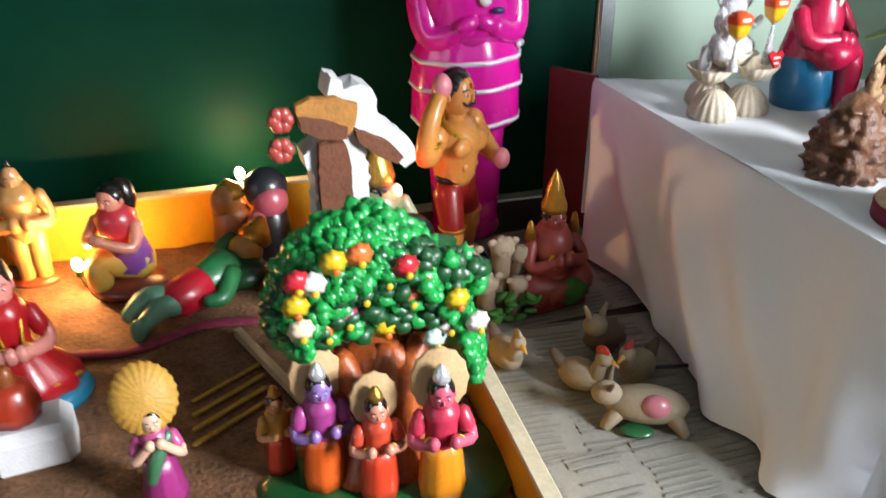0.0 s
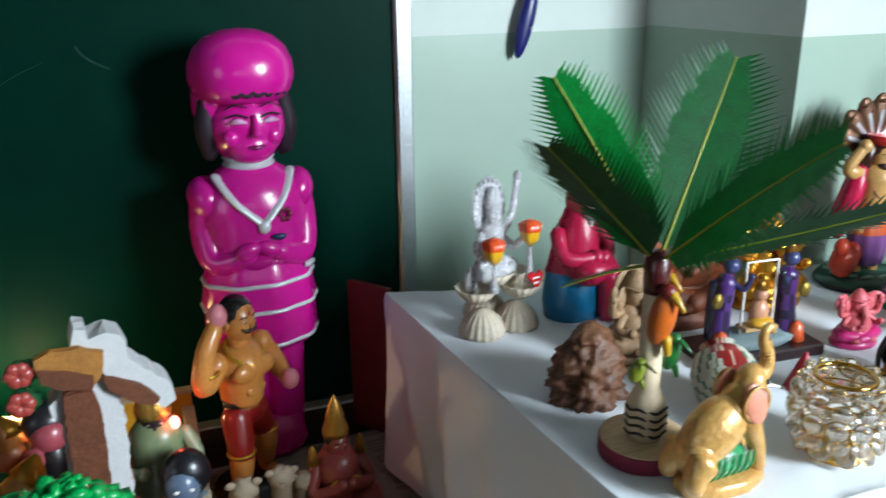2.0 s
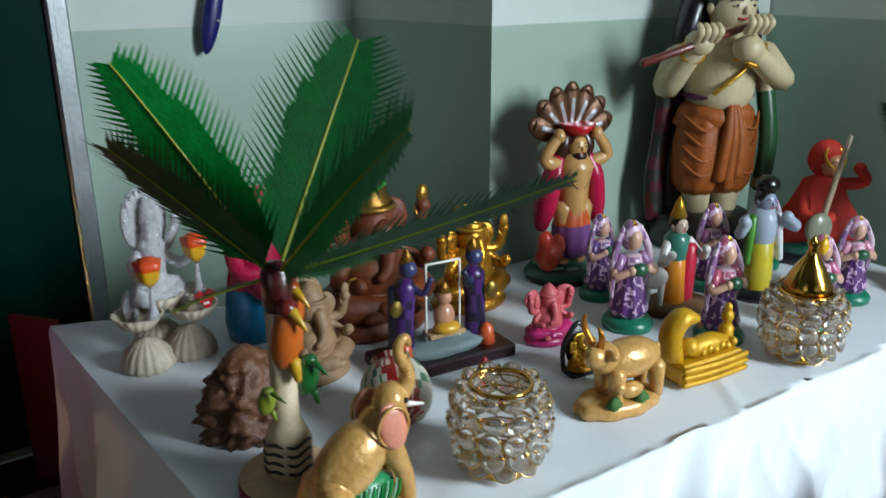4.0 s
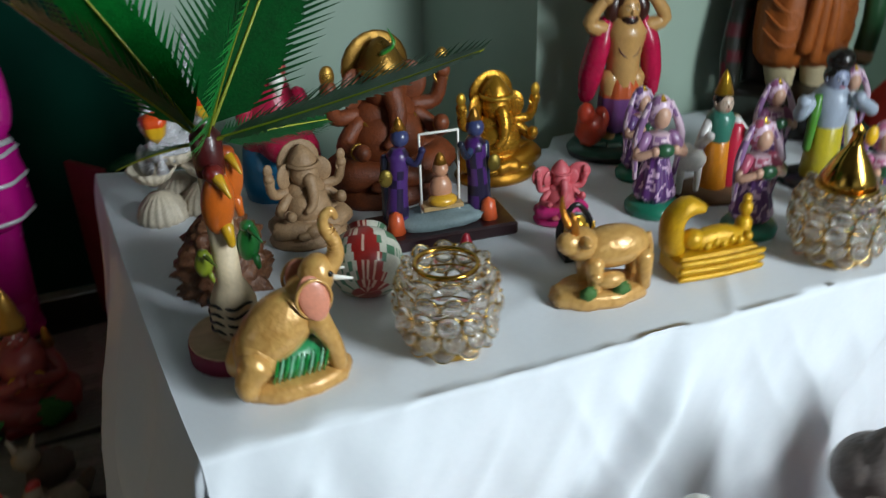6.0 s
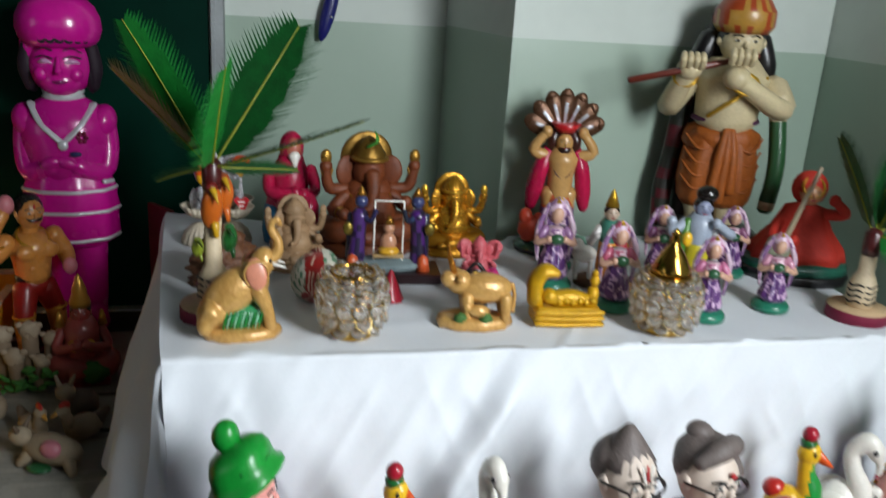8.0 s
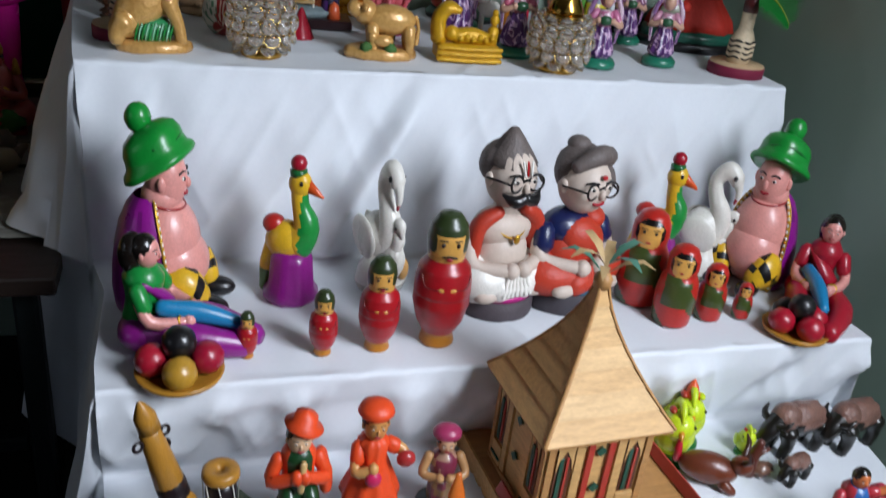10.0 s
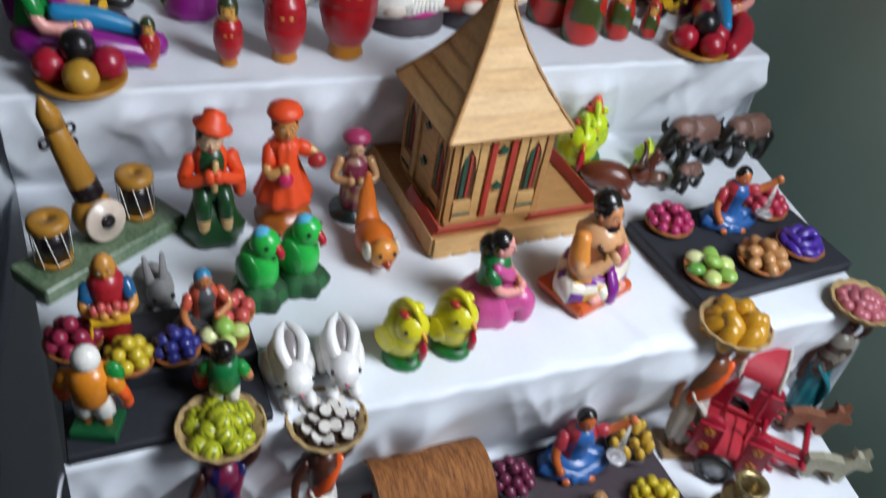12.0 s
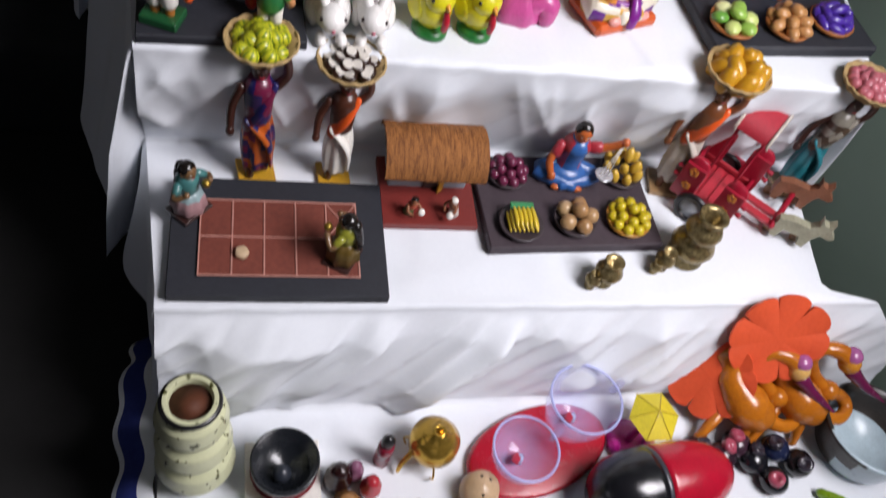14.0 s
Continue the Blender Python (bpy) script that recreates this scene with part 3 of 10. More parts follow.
def palm(x, y, z, rz, height, label, stripes, base_r=0.05, seed=1, big=True):
    """A toy palm on a turned base, with feather leaves and wooden toucans."""
    r = random.Random(seed)
    th = holder("toy_palm", x, y, z, rz, label, "toy palm")
    s = Shape()
    s.lathe([(base_r, 0), (base_r, 0.018), (base_r * 0.98, 0.02)], surface("maroon_felt", "7d1436", 0.7, vary=0.2, scale=60), seg=32)
    s.lathe([(base_r * 0.98, 0.02), (base_r * 0.97, 0.022), (0, 0.022)], timber("d8b78d"), seg=32)
    s.part("base", th, "round base with a maroon rim")
    k = height
    s = Shape()
    cream = surface("cream_wood", "d9c4a2", 0.55, vary=0.2, scale=40)
    s.lathe([(0.018, 0.02), (0.024, 0.035), (0.024, 0.06), (0.017, 0.078), (0.013, 0.085), (0.013, k), (0.006, k + 0.01)], cream, seg=20)
    s.lathe([(0.0135, k - 0.035), (0.0145, k - 0.02), (0.0145, k + 0.004), (0.008, k + 0.012), (0, k + 0.014)], paint("4a1414"), seg=18)
    s.part("trunk", th, "cream turned trunk")
    s = Shape()
    for i in range(stripes):
        zz = 0.034 + i * 0.010
        for a in (-80, 60, 200):
            pts = [(0.0242 * math.cos(radians(a + u)), 0.0242 * math.sin(radians(a + u)), zz + 0.002 * math.sin(u * 0.1)) for u in range(-36, 37, 9)]
            s.tube(pts, [0.0006] + [0.0018] * 7 + [0.0006], BLACK, 5)
    s.part("stripe_band", th, "black brush stripes")
    if big:
        for bx, by, zz, bh, cc, hc, bk in ((0.0, -0.016, 0.176, 0.034, "c4601a", "6d1a16", "c99a1c"), (0.016, 0.012, 0.188, 0.03, "c4601a", "a8481a", "c99a1c"), (-0.022, -0.008, 0.112, 0.015, "7d8a24", "6d7a1c", "4a5a1c"), (0.024, -0.004, 0.124, 0.022, "1f6a2c", "17602c", "17602c")):
            s = Shape()
            s.ball((bx, by, zz), (0.35 * bh + 0.004, 0.3 * bh + 0.003, bh), paint(cc), turn=(8, 6, 0))
            s.ball((bx, by - 0.006, zz + bh * 0.95), (0.2 * bh + 0.003, 0.2 * bh + 0.003, 0.26 * bh), paint(hc))
            s.tube([(bx + 0.002, by - 0.012, zz + bh * 0.9), (bx + 0.01, by - 0.024, zz + bh * 0.4)], [0.18 * bh, 0.04 * bh], paint(bk), 7)
            s.tube([(bx + 0.004, by - 0.004, zz - bh * 0.7), (bx + 0.006, by - 0.006, zz - bh * 1.25)], [0.2 * bh, 0.12 * bh], paint("c99a1c" if bh > 0.03 else cc), 7)
            s.part("wooden_bird", th, "small painted wooden bird")
    return th


def frond(th, root, way, length, width, rise, droop, seed, colour, rib_colour=None, face_up=0.0):
    """One feather-like palm leaf: a curved rib with many narrow barbs."""
    r = random.Random(seed)
    way = Vector(way).normalized()
    rib, barbs = Shape(), Shape()
    up = Vector((0, 0, 1))
    side = way.cross(up).normalized() if abs(way.z) < 0.98 else Vector((1, 0, 0))
    if face_up:
        side = Matrix.Rotation(radians(face_up), 3, way) @ side
    nrm = side.cross(way).normalized()
    pts = []
    n = 44
    for i in range(n + 1):
        u = i / n
        pts.append(Vector(root) + way * (length * u) + up * (rise * math.sin(u * math.pi * 0.5) * length - droop * u * u * length))
    rib.tube(pts, [0.0019 * (1 - 0.75 * i / n) + 0.0003 for i in range(n + 1)], paint(rib_colour or "93991f", 0.6), 6)
    rib.part("leaf_rib", th, "yellow leaf rib")
    m, width = 34, width * 1.22
    for q in (-1, 1):
        for i in range(3, m):
            u = i / m
            p = pts[int(u * n)].lerp(pts[min(n, int(u * n) + 1)], u * n - int(u * n))
            reach = width * (math.sin(math.pi * (0.04 + 0.93 * u) ** 0.72) ** 0.55)
            out = r.uniform(1.0, 1.18)
            aim = side * q + way * 0.8
            curl = nrm * (0.14 * reach)
            tip = p + aim * reach * out + curl * r.uniform(0.8, 1.5)
            w = way * (length / m * 0.56)
            mid = p + aim * reach * r.uniform(0.52, 0.66) + curl * 0.3
            thin = w * 0.62
            barbs.add([p - w, p + w, mid + w, mid - w, mid - thin, mid + thin, tip], [(0, 1, 2, 3), (4, 5, 6)], colour, False)
    tagged(barbs.part("leaf_blade", th, "dark green feathery leaf"), kind="stuff")


LEAF = surface("dyed_feather", "0a5220", 0.45, vary=0.3, scale=60, bump=0.2, dark="052c0e", shine=0.35)
LEAF2 = surface("dyed_feather_light", "178a34", 0.45, vary=0.3, scale=60, bump=0.2, dark="0b561f", shine=0.35)
p1 = palm(0.063, 0.160, S1, 0, 0.235, "toy palm with green feather leaves and striped cream trunk", 4, 0.052, 3)
for i, (way, L, w, rise, droop, mt, fu) in enumerate((
        ((0.115, 0.055, 0.185), 0.25, 0.056, 0.0, 0.0, LEAF, 35), ((-0.116, 0.03, 0.20), 0.235, 0.042, 0.04, 0.04, LEAF2, 70),
        ((-0.125, 0.01, 0.13), 0.19, 0.056, 0.02, 0.02, LEAF, 24), ((0.03, -0.2, 0.165), 0.255, 0.05, 0.05, 0.03, LEAF2, 58),
        ((0.17, -0.16, 0.09), 0.29, 0.036, -0.02, -0.02, LEAF, 8), ((0.9, 0.3, -0.1), 0.13, 0.022, 0.02, 0.0, LEAF, 20),
        ((-0.75, 0.5, -0.25), 0.10, 0.02, 0.02, 0.1, LEAF, 20))):
    frond(p1, (0.004 * way[0], 0.004 * way[1], 0.232), way, L, w, rise, droop, i + 2, mt, face_up=fu)

p2 = palm(1.150, 0.088, S1, 0, 0.15, "toy palm with broad green leaves and black-ringed trunk", 4, 0.052, 8, False)
for i, (way, L, w, rise, droop) in enumerate((((0.15, -0.3, 1.0), 0.14, 0.036, 0.1, 0.05), ((0.7, -0.2, 0.75), 0.2, 0.04, 0.1, 0.05), ((0.55, 0.6, 0.6), 0.17, 0.04, 0.1, 0.1), ((-0.2, 0.6, 0.9), 0.17, 0.04, 0.1, 0.05), ((0.25, -0.95, -0.1), 0.085, 0.036, 0.2, 0.55))):
    frond(p2, (0.004 * way[0], 0.004 * way[1], 0.15), way, L, w, rise, droop, i + 31, LEAF2 if i == 4 else LEAF, face_up=55)

# Golden elephant with raised trunk.
CREAMGOLD = surface("gilded_plaster", "d4a660", 0.32, metal=0.2, vary=0.32, scale=24, bump=0.35, dark="a06c2a", coat=0.3)
s = Shape(0.17, 0.86)
oval_base(s, 0.74, 0.44, 0.1, CREAMGOLD, 0.03)
s.ball((-0.1, 0, 0.4), (0.31, 0.18, 0.19), CREAMGOLD, turn=(0, -30, 0), seg=24, ring=16)
s.ball((-0.25, 0, 0.27), (0.15, 0.18, 0.17), CREAMGOLD)
s.ball((0.11, 0, 0.5), (0.16, 0.15, 0.19), CREAMGOLD)
s.ball((0.2, 0, 0.66), (0.12, 0.12, 0.14), CREAMGOLD, turn=(0, 25, 0))
s.tube([(0.26, 0, 0.68), (0.34, 0, 0.75), (0.345, 0, 0.85), (0.29, 0, 0.93), (0.29, 0, 1.0), (0.34, 0, 1.03), (0.37, 0, 0.99)], [0.075, 0.06, 0.047, 0.04, 0.034, 0.03, 0.022], CREAMGOLD, 12)
for k in range(7):
    s.hoop((0.345 - 0.001 * k * k, 0, 0.78 + 0.026 * k), 0.05 - 0.002 * k, 0.006, CREAMGOLD, turn=(0, -12, 0), seg=14, thick=5)
for q in (-1, 1):
    s.ball((0.13, q * 0.15, 0.6), (0.1, 0.028, 0.14), paint("d98d72"), turn=(q * 12, -15, 0))
    s.hoop((0.13, q * 0.158, 0.6), 0.115, 0.012, CREAMGOLD, turn=(90, 0, 0), seg=20, thick=5)
    s.tube([(0.3, q * 0.07, 0.66), (0.42, q * 0.08, 0.63)], [0.02, 0.008], WHITE, 6)
    s.ball((0.27, q * 0.1, 0.7), 0.018, BLACK, seg=8, ring=6)
    s.tube([(0.14, q * 0.09, 0.46), (0.23, q * 0.1, 0.28), (0.27, q * 0.1, 0.1)], [0.09, 0.065, 0.06], CREAMGOLD, 12)
    s.tube([(-0.28, q * 0.11, 0.26), (-0.35, q * 0.13, 0.17), (-0.36, q * 0.15, 0.11)], [0.12, 0.09, 0.075], CREAMGOLD, 12)
s.ball((-0.02, 0, 0.19), (0.23, 0.15, 0.12), paint("2f8a55"), lump=0.12, seg=24, ring=14)
for i in range(11):
    x = -0.19 + i * 0.034
    s.tube([(x, -0.115, 0.105), (x + 0.015, -0.15, 0.18), (x + 0.045, -0.135, 0.26)], [0.008, 0.01, 0.005], paint("8fc9a4") if i % 2 else GREEN, 5)
s.thing("elephant_statue", 0.106, 0.080, S1, 4, "gold-painted plaster elephant with raised trunk", "elephant statue", ROW)

# Crystal-bead candle bowls, one of them with a brass lid.
BEAD = glassy("crystal", (1.0, 0.97, 0.92), 0.0, 1.45, 0.88)
BEAD_RING = surface("champagne_wire", "d9b878", 0.2, metal=1.0, vary=0.1, scale=40, bump=0.02)
BEAD_MESH = Shape().ball((0, 0, 0), (0.55, 0.93, 0.93), BEAD, seg=14, ring=8).hoop((0, 0, 0), 0.96, 0.065, BEAD_RING, turn=(0, 90, 0), seg=16, thick=5).mesh("bead")


def bead_bowl(x, y, rad, high, lid):
    th = holder("crystal_bowl", x, y, S1, 0, "round crystal bead candle bowl " + ("with a tall brass lid" if lid else "with brass rims"), "candle bowl", "crystal bowls on the top step")
    brass = surface("polished_brass", "c79a45", 0.16, metal=1.0, vary=0.1, scale=40, bump=0.03)
    Shape().lathe([(rad * 0.62, 0), (rad * 0.64, 0.004), (rad * 0.6, 0.013), (rad * 0.52, 0.014), (rad * 0.52, 0.004), (0, 0.004)], brass, seg=36).part("foot_ring", th, "brass foot ring")
    top = 0.012 + high
    Shape().hoop((0, 0, top), rad * 0.62, 0.0028, brass, seg=36).part("rim", th, "brass rim")
    rows = 5
    for i in range(rows):
        u = (i + 0.5) / rows
        a = radians(38 + 106 * u)
        rr, zz = rad * math.sin(a), 0.012 + high * (0.5 + 0.5 * math.cos(a) / math.cos(radians(38)))
        wire = Shape()
        for k in range(26):
            t = 2 * math.pi * k / 26
            wire.ball((rr * 1.09 * math.cos(t), rr * 1.09 * math.sin(t), zz + rad * 0.12), 0.0022, brass, seg=6, ring=4)
        wire.hoop((0, 0, zz), rr * 0.86, 0.0012, brass, seg=30, thick=4)
        wire.part("wire_ring", th, "thin brass wire")
        n = max(8, int(2 * math.pi * rr / (rad * 0.46)))
        br = math.pi * rr / n * 1.04
        for k in range(n):
            t = 2 * math.pi * (k + 0.5 * (i % 2)) / n
            bead = new("bead", BEAD_MESH)
            bead.parent = th
            bead.matrix_basis = pose(rr * math.cos(t), rr * math.sin(t), zz, 0, 90 - math.degrees(a), math.degrees(t)) @ Matrix.Diagonal((br, br, br, 1))
    if lid:
        Shape().lathe([(rad * 0.6, top), (rad * 0.58, top + 0.012), (rad * 0.36, top + 0.035), (rad * 0.16, top + 0.05), (rad * 0.1, top + 0.062), (rad * 0.16, top + 0.068), (0, top + 0.078)], brass, seg=32).part("lid", th, "polished brass lid")
        s_ = Shape()
        s_.ball((0.018, -0.004, top + 0.06), (0.008, 0.006, 0.012), YELLOW)
        s_.part("bud", th, "yellow bud")


bead_bowl(0.266, 0.077, 0.051, 0.086, False)
bead_bowl(0.767, 0.06, 0.053, 0.082, True)

# Golden cow suckling a calf.
s = Shape(0.125)
oval_base(s, 0.92, 0.5, 0.14, CREAMGOLD, 0.05)
s.ball((0.1, 0, 0.5), (0.36, 0.19, 0.2), CREAMGOLD)
s.ball((-0.22, -0.02, 0.58), (0.16, 0.14, 0.16), CREAMGOLD)
s.ball((-0.34, -0.06, 0.62), (0.13, 0.1, 0.11), CREAMGOLD, turn=(0, 30, 0))
for q in (-1, 1):
    s.tube([(-0.3, q * 0.07, 0.72), (-0.34, q * 0.13, 0.86), (-0.36, q * 0.1, 1.0 if q > 0 else 0.94)], [0.04, 0.03, 0.012], gilt("c9822c"), 7)
    s.ball((-0.24, q * 0.16, 0.66), (0.05, 0.09, 0.05), CREAMGOLD)
    for xx in (-0.12, 0.36):
        s.tube([(xx, q * 0.11, 0.42), (xx + 0.02, q * 0.12, 0.1)], [0.09, 0.06], CREAMGOLD, 8)
s.ball((0.02, -0.16, 0.25), (0.14, 0.08, 0.08), CREAMGOLD)
s.ball((-0.12, -0.17, 0.3), (0.06, 0.05, 0.06), CREAMGOLD)
for cx in (-0.2, 0.12):
    s.ball((cx, -0.2, 0.16), (0.08, 0.05, 0.07), matt("3f6a2c"), lump=0.4, seed=cx)
s.tube([(0.45, 0, 0.56), (0.5, 0.02, 0.4), (0.48, 0.02, 0.2)], [0.03, 0.025, 0.04], CREAMGOLD, 7)
s.thing("cow_statue", 0.461, 0.098, S1, -6, "gold-painted cow and calf statuette on an oval base", "cow statue", ROW)

# Yellow reclining figure under a serpent hood.
YG = surface("yellow_gilt", "d7a616", 0.35, metal=0.25, vary=0.3, scale=80, bump=0.3, dark="9a6d06")
s = Shape(0.11)
s.box((0, 0, 0.14), (1.02, 0.46, 0.28), YG, bev=0.2)
for i in range(3):
    s.tube([(-0.5, -0.235, 0.06 + i * 0.09), (0, -0.25, 0.05 + i * 0.09), (0.5, -0.235, 0.06 + i * 0.09)], 0.035, YG, 6)
s.tube([(-0.45, 0.05, 0.3), (-0.48, 0.05, 0.6), (-0.36, 0.02, 0.78), (-0.18, -0.04, 0.76)], [0.13, 0.12, 0.11, 0.05], YG, 10, flat=1.3)
s.ball((-0.28, -0.05, 0.42), 0.12, YG)
s.tube([(-0.22, -0.04, 0.38), (0.05, -0.04, 0.4), (0.36, -0.04, 0.34)], [0.12, 0.13, 0.09], YG, 10)
for i in range(6):
    s.ball((-0.15 + i * 0.1, -0.14, 0.36 + 0.03 * (i % 2)), 0.055, YG, seg=8, ring=6)
s.tube([(0.38, 0.02, 0.3), (0.4, 0.02, 0.5)], [0.1, 0.09], YG, 8)
s.ball((0.4, 0.02, 0.64), (0.075, 0.075, 0.09), YG)
s.ball((0.4, 0.02, 0.75), (0.05, 0.05, 0.06), YG)
s.thing("reclining_statue", 0.614, 0.100, S1, -4, "bright yellow-gold reclining statuette under a serpent hood", "statuette", ROW)

# Rough brown rock-like carving.
ROCK = surface("brown_resin", "4a2817", 0.35, vary=0.5, scale=60, bump=0.6, dark="7a5236")
s = Shape(0.107)
rr = random.Random(4)
g = []
for i in range(41):
    h = i / 40
    row = []
    for k in range(65):
        a = 2 * math.pi * (k % 64) / 64
        q = 0.49 * max(0, 1 - h ** 2.4) ** 0.6
        p = Vector((q * math.cos(a), 0.8 * q * math.sin(a), h))
        q *= 1 + 0.3 * noise.noise(p * 4.5) + 0.26 * noise.noise(p * 11) + 0.12 * noise.noise(p * 24)
        row.append((q * math.cos(a), 0.8 * q * math.sin(a), h * 0.98))
    g.append(row)
s.sheet(g, ROCK)
s.thing("rock_carving", 0.072, 0.303, S1, 20, "dark brown rugged rock-like resin carving", "carving", ROW)

# Seated silver figure on shells with two fabric roses.
SHELL = surface("sea_shell", "cdbfa9", 0.45, vary=0.3, scale=70, bump=0.3)
SILVER = surface("silver_plate", "e4e4e8", 0.2, metal=0.7, vary=0.15, scale=60, bump=0.3)
th = holder("shell_stand", 0.047, 0.556, S1, 15, "cream seashell stand holding a silver statuette and two orange roses", "shell ornament", ROW)
for i, (cx, cy, cz, tu) in enumerate(((-0.034, -0.02, 0.0, 0), (0.028, -0.026, 0.0, 0), (0.012, 0.03, 0.0, 0), (-0.034, -0.006, 0.046, 1), (0.034, -0.03, 0.046, 1), (0.002, -0.002, 0.064, 1), (0.046, 0.018, 0.05, 1))):
    s = Shape()
    prof = [(0.034, 0), (0.035, 0.008), (0.029, 0.024), (0.015, 0.038), (0, 0.042)] if not tu else [(0.006, 0), (0.022, 0.01), (0.034, 0.027), (0.0315, 0.027), (0.02, 0.012), (0, 0.006)]
    s.lathe(prof, SHELL, c=(cx, cy, cz), seg=72, wave=0.045, waves=18)
    s.part("shell", th)
s = Shape(0.225, 0.72)
FOIL = surface("silver_foil", "ececf0", 0.25, metal=0.5, vary=0.2, scale=120, bump=1.0)
s.ball((0, 0.0, 0.43), (0.2, 0.13, 0.1), FOIL, lump=0.4)
for q in (-1, 1):
    s.tube([(q * 0.06, 0, 0.44), (q * 0.2, -0.07, 0.42), (-q * 0.05, -0.14, 0.38)], [0.07, 0.06, 0.04], FOIL, 8)
    s.ball((q * 0.23, 0.02, 0.36), (0.07, 0.05, 0.1), FOIL, lump=0.4, seed=q + 3)
s.tube([(0, 0, 0.46), (0, 0, 0.58), (0, 0, 0.7)], [0.1, 0.1, 0.12], FOIL, 12)
s.ball((0, -0.03, 0.79), (0.075, 0.075, 0.09), FOIL, lump=0.2)
s.lathe([(0.075, 0.85), (0.06, 0.92), (0.025, 0.99), (0, 1.0)], FOIL, seg=14)
s.lathe([(0, -0.01), (0.19, -0.01), (0.205, 0.0), (0.19, 0.012), (0, 0.012)], FOIL, c=(0, 0.07, 0.86), turn=(86, 0, 0), seg=60, wave=0.025, waves=20)
for k in range(20):
    a = 0.314 * k
    s.ball((0.17 * math.cos(a), 0.05, 0.86 + 0.17 * math.sin(a)), 0.018, FOIL, seg=6, ring=4)
s.tube([(0.12, 0, 0.66), (0.2, -0.04, 0.78), (0.24, -0.05, 0.96), (0.26, -0.05, 1.06)], [0.04, 0.035, 0.03, 0.04], FOIL, 8)
s.tube([(-0.12, 0, 0.66), (-0.22, -0.05, 0.6), (-0.16, -0.12, 0.52)], [0.04, 0.035, 0.03], FOIL, 8)
s.tube([(0.12, 0, 0.62), (0.22, -0.05, 0.56), (0.28, -0.1, 0.6)], [0.04, 0.035, 0.03], FOIL, 8)
s.part("statuette", th, "shiny silver seated statuette")
for cx, cz in ((-0.03, 0.122), (0.04, 0.138)):
    s = Shape()
    s.lathe([(0.009, 0.075), (0.004, cz - 0.03), (0.002, cz - 0.006)], FOIL, c=(cx, -0.042, 0), seg=12)
    s.tube([(cx, -0.042, cz - 0.02), (cx, -0.042, cz)], 0.0018, paint("2a3a1c"), 6)
    rose = lambda p, z0=cz: paint("e8b21c") if p.z < z0 + 0.017 + 0.004 * math.sin(p.x * 700) else paint("e04e14")
    for k in range(3):
        s.lathe([(0.003, cz - 0.004), (0.0125 - 0.002 * k, cz + 0.006), (0.0155 - 0.0035 * k, cz + 0.02), (0.0175 - 0.004 * k, cz + 0.031 + 0.002 * k), (0.012 - 0.003 * k, cz + 0.033 + 0.002 * k)], rose, c=(cx, -0.042, 0), turn=(0, 0, 20 * k), seg=20, wave=0.1, waves=5 - k)
    s.part("rose", th, "orange and yellow fabric rose")
s = Shape()
s.add([(0.02, -0.062, 0.094), (0.029, -0.062, 0.099), (0.036, -0.062, 0.093), (0.044, -0.062, 0.099), (0.052, -0.062, 0.092), (0.04, -0.062, 0.068)] + [(x, -0.058, z) for x, z in ((0.02, 0.094), (0.029, 0.099), (0.036, 0.093), (0.044, 0.099), (0.052, 0.092), (0.04, 0.068))],
      [(0, 1, 2, 3, 4, 5), (11, 10, 9, 8, 7, 6)] + [(i, (i + 1) % 6, 6 + (i + 1) % 6, 6 + i) for i in range(6)], RED, False)
for k in range(2):
    s.box((0.036, -0.0628, 0.089 - 0.008 * k), (0.014 - 0.004 * k, 0.001, 0.003), WHITE, bev=0)
s.part("heart", th, "small red heart with white print")

# Seated robed sage in magenta on a blue seat.
ROBE = surface("magenta_foil_paint", "b01741", 0.28, vary=0.3, scale=50, bump=0.2)
s = Shape(0.215, 0.85)
s.lathe([(0.26, 0), (0.28, 0.12), (0.25, 0.34), (0.16, 0.42), (0, 0.42)], paint("116f9c"), sy=0.9, seg=28)
s.tube([(0, 0.02, 0.3), (0.02, 0, 0.6), (0.03, 0, 0.8)], [0.24, 0.2, 0.13], ROBE, 16)
s.ball((0.03, -0.02, 0.88), (0.13, 0.14, 0.15), ROBE)
s.ball((0.03, -0.09, 0.88), (0.09, 0.08, 0.11), paint("b96a55"))
s.tube([(0.03, -0.14, 0.82), (0.03, -0.16, 0.72)], [0.07, 0.02], WHITE, 8)
s.tube([(0.1, -0.1, 0.42), (0.16, -0.26, 0.36), (0.14, -0.3, 0.05)], [0.12, 0.11, 0.08], ROBE, 12)
s.tube([(-0.06, -0.1, 0.42), (-0.06, -0.28, 0.4), (0.12, -0.32, 0.42)], [0.12, 0.1, 0.06], ROBE, 12)
arm(s, [(-0.2, 0, 0.66), (-0.22, -0.14, 0.5), (0.02, -0.26, 0.5)], 0.07, ROBE)
arm(s, [(0.24, 0, 0.66), (0.26, -0.14, 0.5), (0.1, -0.26, 0.48)], 0.07, ROBE)
s.hoop((0.03, -0.05, 0.72), 0.13, 0.012, SILVER, turn=(35, 0, 0))
s.thing("robed_figure", 0.187, 0.548, S1, 12, "seated robed figure in glossy magenta on a blue seat", "statuette", ROW)


